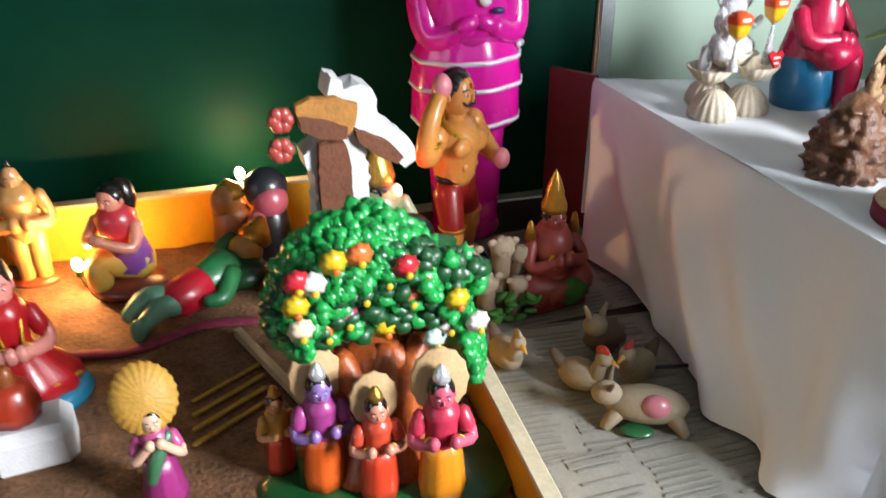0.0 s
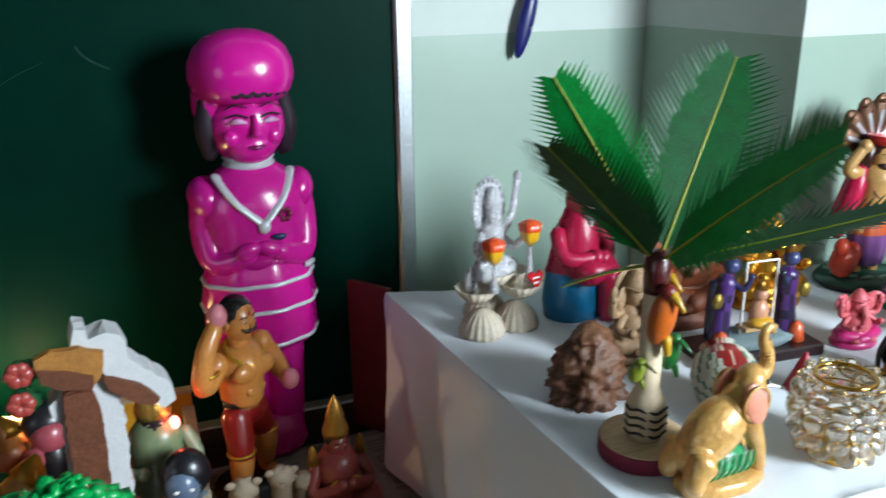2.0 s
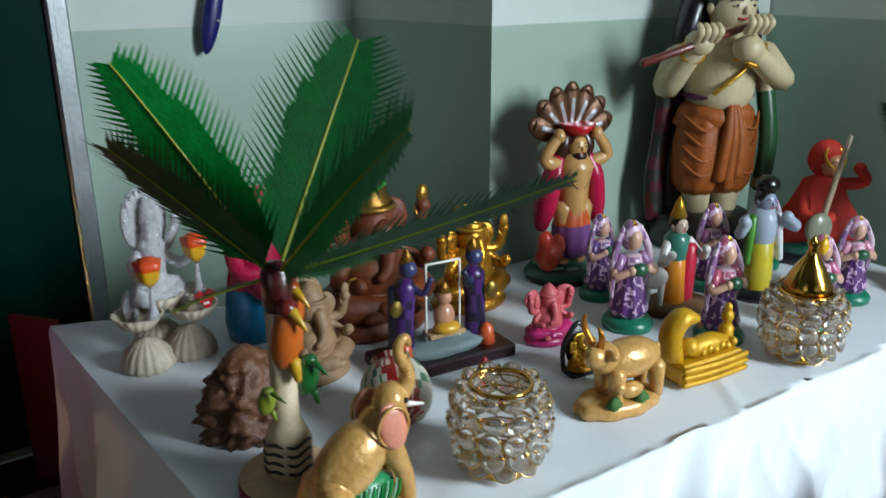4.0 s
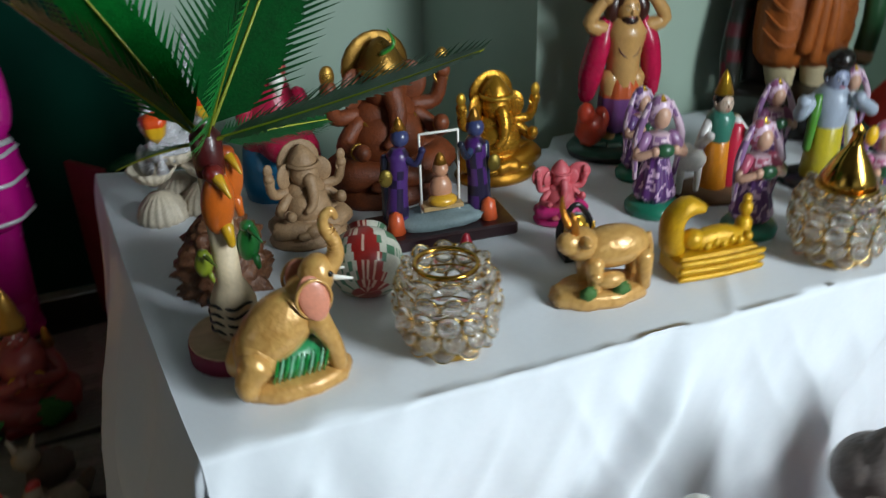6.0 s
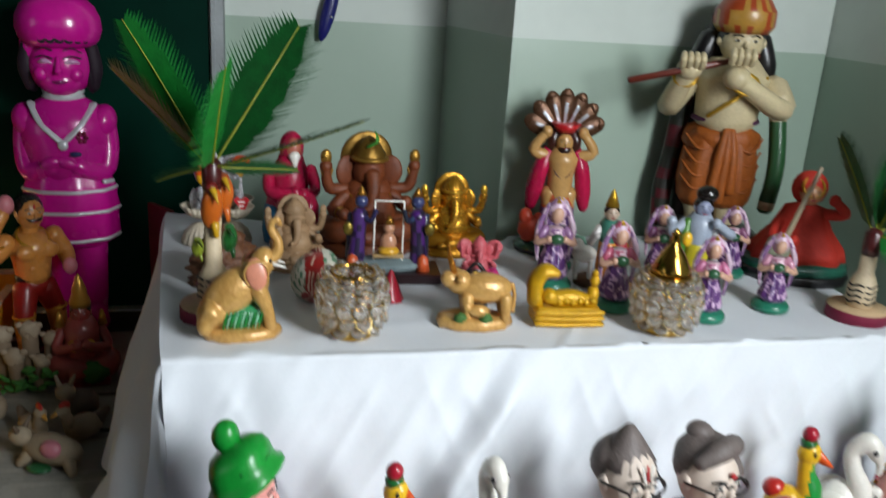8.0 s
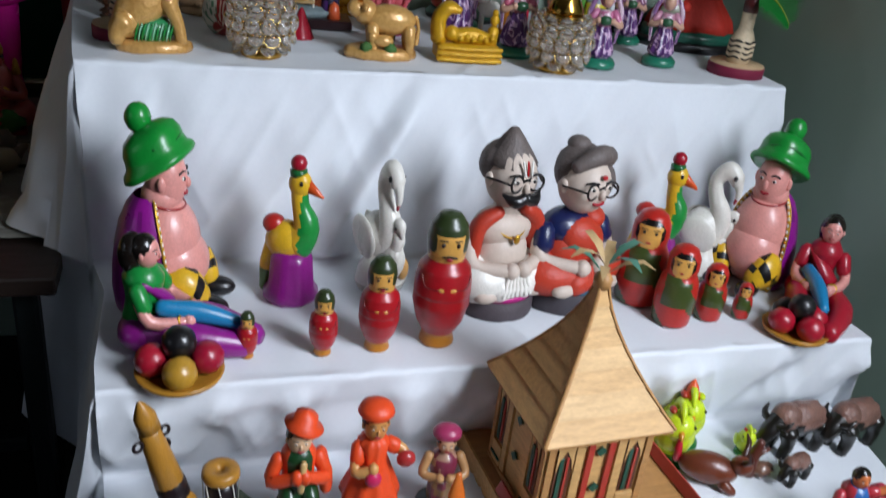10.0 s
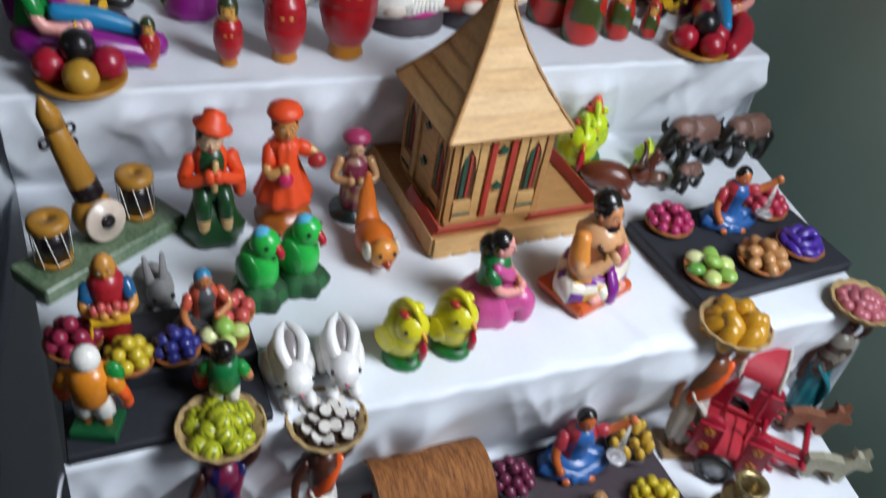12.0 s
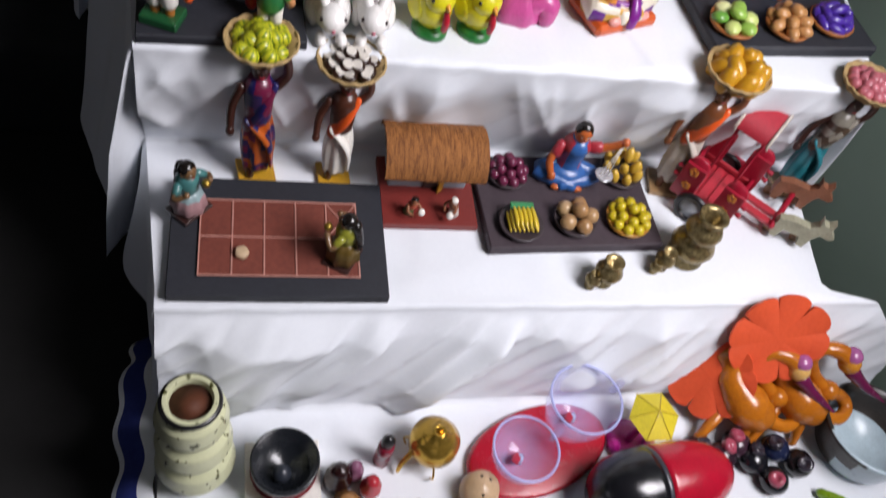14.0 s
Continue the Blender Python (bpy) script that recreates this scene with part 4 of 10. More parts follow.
def ganesha(unit, skin, crown, robe, acc, extra=True):
    """A seated elephant-headed statuette."""
    s = Shape(unit)
    s.lathe([(0.42, 0), (0.44, 0.05), (0.36, 0.14), (0, 0.14)], robe, sy=0.75, seg=24)
    crossed_legs(s, robe, 0.36, 0.12, 0.28, skin)
    s.ball((0, -0.03, 0.40), (0.26, 0.23, 0.22), skin)
    s.ball((0, 0, 0.56), (0.22, 0.16, 0.14), skin)
    s.ball((0, -0.03, 0.74), (0.15, 0.15, 0.15), skin)
    s.tube([(0, -0.15, 0.74), (0, -0.22, 0.62), (-0.03, -0.25, 0.48), (-0.1, -0.26, 0.42)], [0.075, 0.062, 0.05, 0.035], skin, 10)
    for q in (-1, 1):
        s.ball((q * 0.2, 0.0, 0.74), (0.11, 0.03, 0.14), skin, turn=(0, 0, q * -20))
        arm(s, [(q * 0.2, 0, 0.58), (q * 0.36, -0.04, 0.60), (q * 0.4, -0.08, 0.80)], 0.06, skin, None, acc)
        s.ball((q * 0.4, -0.08, 0.88), (0.05, 0.03, 0.07), acc)
        arm(s, [(q * 0.2, -0.04, 0.54), (q * 0.34, -0.12, 0.42), (q * 0.28, -0.28, 0.42 + 0.1 * (q > 0))], 0.06, skin, None, acc)
    s.lathe([(0.16, 0.84), (0.15, 0.9), (0.1, 0.98), (0.04, 1.04), (0, 1.06)], crown, c=(0, 0, 0), seg=18)
    s.hoop((0, -0.03, 0.86), 0.155, 0.02, acc, seg=18)
    s.hoop((0, -0.04, 0.56), 0.19, 0.015, acc, turn=(25, 0, 0), seg=20)
    if extra:
        s.ball((0, 0.1, 0.84), (0.24, 0.03, 0.24), crown)
    return s


CLAY = surface("terracotta", "7c3d1c", 0.5, vary=0.35, scale=60, bump=0.35, dark="4a200c")
s = ganesha(0.215, CLAY, gilt("8f6a2a"), CLAY, gilt("a97f35"))
s.tube([(-0.02, -0.1, 0.98), (0.04, -0.13, 1.03), (0.02, -0.1, 1.12)], [0.05, 0.045, 0.01], paint("2f8a2c"), 7, flat=0.3)
s.thing("ganesha_statue", 0.337, 0.485, S1, 6, "large terracotta seated elephant-headed statue with gold crown", "statue", ROW)
PALEWOOD = surface("pale_carved_wood", "a1805d", 0.55, vary=0.35, scale=60, bump=0.4)
ganesha(0.124, PALEWOOD, PALEWOOD, PALEWOOD, PALEWOOD).thing("wood_statue", 0.193, 0.384, S1, 10, "pale carved wooden seated elephant-headed statue", "statue", ROW)
ganesha(0.148, gilt("c9902a", 0.25), gilt("c9902a", 0.25), gilt("b57e20", 0.3), GOLD).thing("gold_statue", 0.503, 0.468, S1, 0, "shiny gold seated elephant-headed statuette", "statue", ROW)
PINKC = surface("pink_clay", "cf5f67", 0.45, vary=0.25, scale=60, bump=0.2)
s = ganesha(0.082, PINKC, PINKC, paint("c22a72"), PINKC, False)
for q in (-1, 1):
    s.ball((q * 0.32, 0.02, 0.8), (0.2, 0.05, 0.17), PINKC, turn=(0, q * -25, q * -20))
s.thing("pink_statue", 0.516, 0.292, S1, -8, "small pink baby elephant-headed figure in a magenta wrap", "figurine", ROW)
s = ganesha(0.045, GOLD, GOLD, gilt("b57e20", 0.3), GOLD)
s.box((0, 0, -0.06), (0.95, 0.6, 0.14), BLACK)
s.tube([(-0.45, 0.22, 0.0), (-0.48, 0.22, 0.7), (-0.2, 0.22, 1.2), (0, 0.22, 1.35), (0.2, 0.22, 1.2), (0.48, 0.22, 0.7), (0.45, 0.22, 0)], 0.08, BLACK, 6)
s.ball((0, 0.2, 0.6), (0.42, 0.05, 0.55), BLACK)
s.thing("tiny_shrine", 0.485, 0.189, S1 + 0.006, -8, "tiny black arch with a gold seated statuette", "figurine", ROW)

# Hand-painted round pot, lying tipped.
POTW = surface("painted_terracotta_pot", "c9c6b6", 0.5, vary=0.2, scale=50, bump=0.2)


def pot_paint(p):
    if -0.08 < p.x - 0.06 < 0.26:
        return paint("d9b9a4") if int(p.x * 34) % 2 and int(p.z * 30) % 2 else paint("96201c")
    return paint("4f7a5c") if (int(p.x * 26) + int(p.z * 23)) % 4 == 0 else POTW


s = Shape(0.085)
s.lathe([(0.0, -0.46), (0.2, -0.455), (0.34, -0.4), (0.43, -0.3), (0.48, -0.18), (0.5, -0.06), (0.495, 0.07), (0.46, 0.2), (0.4, 0.32), (0.3, 0.4), (0.24, 0.42), (0.28, 0.5), (0.22, 0.5), (0.16, 0.36), (0, 0.3)], pot_paint, c=(0.1, -0.28, 0.62), turn=(-48, 24, 0), seg=90)
s.thing("painted_pot", 0.204, 0.215, S1, 0, "round clay pot painted white with a red patterned band", "pot", ROW)

# Two attendants beside a figure on a swing, on a dark plinth.
th = holder("swing_group", 0.355, 0.324, S1, -4, "resin group of a child on a swing between two figures", "figure group", ROW)
Shape().box((0, 0, 0.009), (0.19, 0.085, 0.018), paint("2a1015"), bev=0.15).part("plinth", th, "dark maroon plinth")
s = Shape(0.15)
s.ball((0, -0.02, 0.16), (0.42, 0.2, 0.09), matt("7e8f92"), lump=0.35, seed=3)
for q in (-1, 1):
    m1, m2 = (mottle("2c2a55", "16182c"), mottle("4b2a6d", "221638", 14)) if q < 0 else (mottle("182033", "2c3a5a"), mottle("4a2268", "1c1430", 14))
    s.tube([(q * 0.38, 0.02, 0.18), (q * 0.36, 0.02, 0.5), (q * 0.34, 0.02, 0.78)], [0.11, 0.09, 0.1], m2, 10)
    s.tube([(q * 0.44, 0.05, 0.2), (q * 0.44, 0.06, 0.75)], [0.06, 0.05], m1, 8)
    s.ball((q * 0.33, -0.02, 0.94), 0.08, paint("39406b"))
    s.lathe([(0.07, 0.99), (0.03, 1.08), (0, 1.12)], gilt("a5742c"), c=(q * 0.33, 0, 0), seg=10)
    arm(s, [(q * 0.3, -0.02, 0.76), (q * 0.22, -0.1, 0.72), (q * 0.17, -0.12, 0.84)], 0.035, m1)
    s.lathe([(0.09, 0.1), (0.06, 0.28), (0.0, 0.32)], paint("d0592e"), c=(q * 0.42, -0.1, 0), seg=10)
    s.ball((q * 0.48, -0.08, 0.62), (0.06, 0.03, 0.08), gilt("8f7a35"))
s.part("figures", th, "two dark painted standing figures")
s = Shape(0.15)
for q in (-1, 1):
    s.tube([(q * 0.17, -0.04, 0.2), (q * 0.17, -0.04, 0.95)], 0.012, WHITE, 6)
s.tube([(-0.17, -0.04, 0.95), (0.17, -0.04, 0.95)], 0.012, WHITE, 6)
s.box((0, -0.06, 0.3), (0.36, 0.16, 0.04), paint("b99a6a"))
s.ball((0, -0.06, 0.45), (0.1, 0.08, 0.13), paint("c08a6a"))
s.ball((0, -0.06, 0.63), 0.07, paint("c08a6a"))
s.lathe([(0.06, 0.68), (0.03, 0.76), (0, 0.78)], gilt("a5742c"), c=(0, -0.06, 0), seg=10)
s.ball((0, -0.1, 0.36), (0.13, 0.1, 0.06), paint("d8a22a"))
s.part("swing_seat", th, "white-framed swing with a small seated figure")

Shape().lathe([(0.022, 0), (0.02, 0.004), (0.0035, 0.05), (0, 0.053)], paint("a3172c"), seg=18, wave=0.08, waves=8).thing("red_cone", 0.345, 0.212, S1, 0, "small pleated red paper cone", "ornament", ROW)

# Bearded man bearing a basket below a many-headed serpent hood.
BRONZE = surface("bronze_paint", "6b4a35", 0.3, metal=0.55, vary=0.35, scale=60, bump=0.3)
th = Shape(0.307, 0.9)
s = th
s.lathe([(0.29, 0), (0.3, 0.03), (0.26, 0.07), (0, 0.08)], lambda p: BLACK if p.z < 0.035 else paint("2c5a4a"), sy=0.8, seg=28)
for i in range(14):
    a = i * 0.45
    s.tube([(0.2 * math.cos(a), -0.16 * math.sin(a), 0.08), (0.24 * math.cos(a + 0.3), -0.19 * math.sin(a + 0.3), 0.085)], 0.012, paint("88b09a"), 5)
body = paint("c99a5c")
for q in (-1, 1):
    s.tube([(q * 0.06, 0, 0.06), (q * 0.06, -0.01, 0.24), (q * 0.07, 0, 0.4)], [0.04, 0.05, 0.065], body, 10)
    arm(s, [(q * 0.12, 0, 0.64), (q * 0.22, -0.02, 0.68), (q * 0.13, -0.03, 0.80)], 0.042, body)
    s.tube([(q * 0.1, 0.02, 0.68), (q * 0.15, 0.0, 0.56), (q * 0.18, 0.02, 0.42), (q * 0.2, 0.03, 0.3)], [0.045, 0.07, 0.075, 0.05], surface("satin_red", "c01a48", 0.25, vary=0.3, scale=30), 12, flat=0.8)
    s.tube([(q * 0.05, 0.02, 0.8), (q * 0.085, 0.0, 0.74), (q * 0.08, 0.01, 0.66)], [0.04, 0.045, 0.03], paint("3a1a12"), 8)
s.tube([(0, 0, 0.36), (0, 0, 0.5), (0, 0, 0.63)], [0.085, 0.095, 0.12], body, 12)
s.lathe([(0.11, 0.12), (0.125, 0.2), (0.12, 0.3), (0.1, 0.38), (0.09, 0.41)], lambda p: paint("c95a2a") if p.z > 0.3 else paint("7a4a86"), seg=36, wave=0.06, waves=9, sy=0.8)
face(s, (0, -0.02, 0.735), 0.07, body, paint("3a1a12"), beard=paint("2a120c"))
s.hoop((0, -0.075, 0.57), 0.06, 0.006, paint("5a2a1c"), turn=(78, 0, 0))
s.lathe([(0.06, 0.80), (0.11, 0.86), (0.1, 0.86), (0, 0.83)], RED, c=(0, -0.02, 0), seg=18)
for i in range(7):
    a = radians(-72 + 24 * i)
    sa, ca = math.sin(a), math.cos(a)
    stripe_ = lambda p: SILVER if abs(p.x * ca - (p.z - 0.775) * sa) < 0.0145 and p.x * sa + (p.z - 0.775) * ca < 0.215 and p.y < 0.07 else BRONZE
    s.ball((0.17 * sa, 0.07, 0.775 + 0.16 * ca), (0.07, 0.036, 0.14), stripe_, turn=(6, -72 + 24 * i, 0), seg=18, ring=16)
    s.ball((0.265 * sa, 0.05, 0.775 + 0.256 * ca), (0.036, 0.03, 0.014), BRONZE, turn=(0, -72 + 24 * i, 0), seg=12, ring=9)
s.tube([(0.1, 0.1, 0.05), (0.06, 0.12, 0.4), (0.0, 0.1, 0.75)], [0.08, 0.06, 0.08], BRONZE, 10)
s.ball((-0.2, -0.08, 0.16), (0.09, 0.07, 0.09), paint("d8482c"), lump=0.2)
s.ball((-0.24, -0.1, 0.25), (0.05, 0.045, 0.055), paint("d8482c"))
s.ball((-0.14, -0.07, 0.2), (0.05, 0.05, 0.07), paint("d8482c"))
th.thing("serpent_figure", 0.725, 0.478, S1, -10, "bearded painted figure bearing a basket under a bronze serpent hood", "statue", ROW)

# Large cream flute player in an orange dhoti.
IVORY, DHOTI = surface("ivory_paint", "d3c29a", 0.4, vary=0.2, scale=30, bump=0.15), surface("orange_cloth_paint", "a8581a", 0.55, vary=0.35, scale=25, bump=0.4)
s = Shape(0.505, 1.17)
s.lathe([(0.18, 0), (0.19, 0.04), (0.17, 0.1), (0.12, 0.13), (0, 0.14)], paint("1c1712"), seg=26)
for q in (-1, 1):
    s.tube([(q * 0.05, -0.02, 0.12), (q * 0.055, -0.01, 0.25), (q * 0.05, 0, 0.36)], [0.035, 0.05, 0.06], IVORY, 12)
for q in (-1, 1):
    s.lathe([(0.052, 0.2), (0.072, 0.23), (0.084, 0.3), (0.088, 0.38), (0.08, 0.46), (0.06, 0.52)], DHOTI, c=(q * 0.056, -0.005, 0), turn=(0, q * -4, 0), seg=60, wave=0.03, waves=9)
    for i in range(4):
        z = 0.28 + 0.055 * i
        s.tube([(q * 0.13, -0.035, z + 0.05), (q * 0.085, -0.082, z), (q * 0.02, -0.072, z + 0.03)], [0.004, 0.007, 0.004], DHOTI, 6)
s.ball((0, 0, 0.48), (0.13, 0.092, 0.085), DHOTI, seg=30, ring=18, lump=0.16)
for x, z in ((-0.022, 0.27), (0.0, 0.24), (0.024, 0.28)):
    s.tube([(x * 0.4, -0.09, 0.53), (x, -0.105, 0.42), (x * 1.3, -0.09, z)], [0.012, 0.017, 0.02], DHOTI, 8)
s.ball((0, 0, 0.56), (0.118, 0.095, 0.03), paint("5a2350"))
s.tube([(0, 0, 0.55), (0, 0, 0.64), (0, 0, 0.73)], [0.105, 0.11, 0.13], IVORY, 16)
s.tube([(0, 0, 0.75), (0, -0.01, 0.8)], [0.05, 0.05], IVORY, 12)
face(s, (0.01, -0.015, 0.865), 0.078, IVORY, paint("17120f"))
s.lathe([(0.082, 0.90), (0.1, 0.93), (0.1, 0.985), (0.07, 1.04), (0.03, 1.07), (0, 1.075)], lambda p: paint("a8431d") if int(p.z * 90 + 8 * math.sin(p.x * 60)) % 3 else paint("b98a3c"), c=(0.01, -0.005, 0), seg=30)
s.ball((0.01, 0.06, 0.93), (0.1, 0.06, 0.11), paint("14110f"), lump=0.2)
for q in (-1, 1):
    s.tube([(q * 0.08, 0.04, 0.88), (q * 0.11, 0.03, 0.78), (q * 0.12, 0.04, 0.68)], [0.04, 0.04, 0.02], BLACK, 8)
arm(s, [(0.14, 0, 0.71), (0.16, -0.08, 0.62), (-0.02, -0.16, 0.74)], 0.048, IVORY, None, GOLD)
arm(s, [(-0.14, 0, 0.71), (-0.2, -0.03, 0.6), (-0.17, -0.14, 0.76)], 0.046, IVORY, None, GOLD)
s.tube([(-0.36, -0.17, 0.705), (0.04, -0.13, 0.825)], [0.014, 0.012], paint("6b2a1c"), 10)
for hx, hy, hz in ((-0.17, -0.15, 0.765), (-0.02, -0.165, 0.79)):
    for k in range(4):
        s.tube([(hx - 0.03 + 0.02 * k, hy - 0.02, hz + 0.005), (hx - 0.032 + 0.021 * k, hy - 0.045, hz + 0.035), (hx - 0.03 + 0.02 * k, hy - 0.03, hz + 0.058)], [0.012, 0.011, 0.008], IVORY, 7)
s.tube([(-0.11, 0.05, 0.76), (-0.14, 0.06, 0.6), (-0.15, 0.06, 0.42), (-0.17, 0.05, 0.24), (-0.17, 0.04, 0.1)], [0.026, 0.032, 0.034, 0.036, 0.03], mottle("4a1018", "1c2018", 16), 14, flat=0.55)
s.tube([(0.0, 0.09, 0.9), (0.0, 0.11, 0.6), (0.0, 0.1, 0.3), (0.0, 0.08, 0.1)], [0.1, 0.12, 0.14, 0.13], paint("17120f"), 16, flat=0.4)
s.tube([(0.17, 0.04, 0.7), (0.2, 0.0, 0.4), (0.19, 0, 0.2)], [0.03, 0.03, 0.03], lambda p: paint("2c5a34") if int(p.z * 30) % 2 else IVORY, 8)
s.hoop((0, -0.03, 0.735), 0.09, 0.012, GOLD, turn=(25, 0, 0))
s.tube([(0.1, -0.07, 0.74), (0.0, -0.12, 0.66), (-0.08, -0.1, 0.58)], 0.008, GOLD, 6)
s.thing("flute_player_statue", 1.065, 0.47, S1, -18, "large cream statue playing a flute in an orange dhoti", "statue", ROW)


def swirl(c1, c2, scale=11, line=0.1):
    """Paint with thin curling lines of a second colour."""
    a, b = paint(c1), paint(c2)
    return lambda p: b if abs(noise.noise(p * scale + Vector((1.3, 0.2, 2.1)))) < line else a


def dancer(x, y, h, rz, c1="5a2f6e", c2="b06a92"):
    s = Shape(h, 0.86)
    s.lathe([(0.26, 0), (0.27, 0.06), (0.22, 0.11), (0, 0.12)], paint("1f7a5f"), seg=20)
    s.lathe([(0.13 + 0.07 * math.sin(min(1, k / 4) * math.pi / 2) - 0.095 * max(0, k - 4) / 14, 0.1 + 0.4 * k / 18) for k in range(19)], swirl(c1, "c9a6c4"), seg=64, wave=0.06, waves=10)
    s.lathe([(0.1 + 0.025 * math.sin(math.pi * k / 9), 0.48 + 0.2 * k / 9) for k in range(10)], swirl(c2, "e0c0cc", 14, 0.14), seg=48)
    s.ball((0, -0.02, 0.82), (0.085, 0.085, 0.1), paint("d3a58c"))
    s.ball((0, 0.03, 0.85), (0.12, 0.1, 0.14), swirl(c2, "d8b8cc", 13, 0.16), seg=40, ring=26)
    for q in (-1, 1):
        arm(s, [(q * 0.12, 0, 0.66), (q * 0.24, -0.06, 0.52), (q * 0.1, -0.16, 0.58)], 0.045, paint("d3a58c"), paint(c2))
        s.tube([(q * 0.1, 0.03, 0.92), (q * 0.22, 0.0, 0.66), (q * 0.2, 0.02, 0.3)], [0.03, 0.04, 0.02], swirl("8a6490", "d8bccc", 16, 0.2), 14)
    s.ball((0, -0.16, 0.58), (0.09, 0.06, 0.06), paint("2c5a3a"))
    s.lathe([(0.05, 0.95), (0, 1.0)], GOLD, seg=8)
    return s.thing("dancer_figurine", x, y, S1, rz, "small purple and pink dancer on a green base", "figurine", "dancers on the top step")


for i, (x, y, h, rz, c2) in enumerate(((0.645, 0.262, 0.165, -10, "9a7099"), (0.722, 0.158, 0.155, -5, "b3546c"), (0.872, 0.300, 0.145, -12, "9a5a84"), (0.866, 0.104, 0.145, -20, "c06f92"), (1.012, 0.138, 0.14, -25, "c78aa0"), (1.030, 0.315, 0.14, -20, "8f5a7a"), (0.693, 0.372, 0.14, 5, "6b4a80"))):
    dancer(x, y, h, rz, c2=c2)

# Blue-white figure with a calf.
s = Shape(0.165)
s.lathe([(0.36, 0), (0.36, 0.06), (0, 0.1)], matt("6b4a2c"), sy=0.7, seg=20)
s.tube([(-0.02, 0, 0.08), (-0.02, 0, 0.5)], [0.12, 0.1], paint("d9861c"), 10)
s.tube([(-0.02, 0, 0.5), (-0.02, 0, 0.7)], [0.1, 0.12], paint("3a7a68"), 10)
face(s, (-0.02, -0.02, 0.82), 0.085, paint("c9b09a"), HAIR)
s.lathe([(0.08, 0.9), (0.03, 1.05), (0, 1.1)], gilt("c79a2c"), c=(-0.02, 0, 0), seg=10)
s.tube([(0.1, 0.0, 0.1), (0.12, -0.02, 0.6)], [0.1, 0.08], paint("c01f3c"), 8)
for q in (-1, 1):
    arm(s, [(q * 0.12, 0, 0.66), (q * 0.24, -0.08, 0.5), (q * 0.2, -0.16, 0.6)], 0.045, paint("d9d3cf"))
s.ball((-0.28, -0.05, 0.36), (0.14, 0.08, 0.1), WHITE)
s.ball((-0.38, -0.1, 0.48), (0.07, 0.06, 0.07), WHITE)
for q in (-0.36, -0.2):
    s.tube([(q, -0.05, 0.3), (q, -0.05, 0.08)], [0.035, 0.025], WHITE, 7)
s.ball((0.2, 0.12, 0.5), (0.08, 0.06, 0.16), gilt("c79a2c"))
s.thing("herder_figurine", 0.755, 0.272, S1, -8, "small painted figure with a white calf on brown base", "figurine", ROW)
s = Shape(0.2)
s.lathe([(0.25, 0), (0.25, 0.05), (0, 0.08)], BLACK, seg=18)
s.tube([(0, 0, 0.06), (0, 0, 0.45)], [0.13, 0.11], paint("c8b52a"), 10)
s.tube([(0, 0, 0.45), (0, 0, 0.66)], [0.11, 0.13], paint("aab4c4"), 10)
face(s, (0, -0.02, 0.78), 0.085, paint("8f96b0"), HAIR)
s.ball((0.03, 0.02, 0.9), (0.1, 0.09, 0.08), HAIR)
for q in (-1, 1):
    arm(s, [(q * 0.13, 0, 0.64), (q * 0.27, -0.08, 0.56), (q * 0.2 - 0.1, -0.16, 0.68)], 0.05, paint("aab4c4"))
    s.tube([(q * 0.12, -0.03, 0.66), (q * 0.16, -0.06, 0.3)], [0.04, 0.03], paint("d5d5d8") if q > 0 else paint("4f8a2c"), 7)
s.thing("blue_figurine", 0.912, 0.24, S1, -14, "pale blue standing figurine in yellow with black hair", "figurine", ROW)

# Seated musician in vermilion robes.
VERM = surface("vermilion_cloth", "c8301f", 0.7, vary=0.2, scale=30, bump=0.3)
s = Shape(0.2)
s.lathe([(0.5, 0), (0.52, 0.06), (0.5, 0.11)], BLACK, sy=0.75, seg=28)
s.lathe([(0.5, 0.11), (0.48, 0.2), (0.3, 0.24), (0, 0.24)], paint("1e5c4a"), sy=0.75, seg=28)
s.lathe([(0.46, 0.2), (0.42, 0.32), (0.28, 0.5), (0.18, 0.72), (0, 0.78)], VERM, sy=0.7, seg=30, wave=0.06, waves=7)
face(s, (0.02, -0.05, 0.86), 0.11, paint("c58a5e"), VERM)
s.ball((0.02, 0.03, 0.9), (0.17, 0.13, 0.17), VERM)
s.hoop((0.02, -0.09, 0.93), 0.1, 0.014, GOLD, turn=(60, 0, 0), seg=14)
arm(s, [(0.18, -0.02, 0.66), (0.34, -0.12, 0.7), (0.2, -0.2, 0.84)], 0.06, VERM)
arm(s, [(-0.18, -0.02, 0.6), (-0.3, -0.2, 0.45), (-0.14, -0.32, 0.45)], 0.06, VERM)
s.tube([(-0.25, -0.34, 0.35), (0.0, -0.26, 1.15)], [0.03, 0.02], paint("b8a68a"), 8)
s.ball((-0.27, -0.36, 0.38), (0.13, 0.06, 0.14), paint("8d8f78"))
s.thing("musician_figure", 1.165, 0.30, S1, -20, "seated musician doll in vermilion robes on a green base", "doll", ROW)

# Blue hanging tag on the wall.
s = Shape()
DEEP = paint("0f1466", 0.4)
s.ball((0, 0, 0.06), (0.017, 0.012, 0.075), DEEP, turn=(0, 14, 0))
s.tube([(0.015, 0, 0.12), (0.035, 0, 0.26)], [0.014, 0.012], DEEP, 10)
s.ball((0.005, -0.012, 0.045), 0.003, SILVER)
s.thing("wall_hanging", 0.292, BACK - 0.022, 1.575, 0, "dark blue glossy hanging ornament on the wall", "wall ornament")


# ---- second step ----
ROW2 = "dolls on the second step"
FLESH = paint("e69c92")


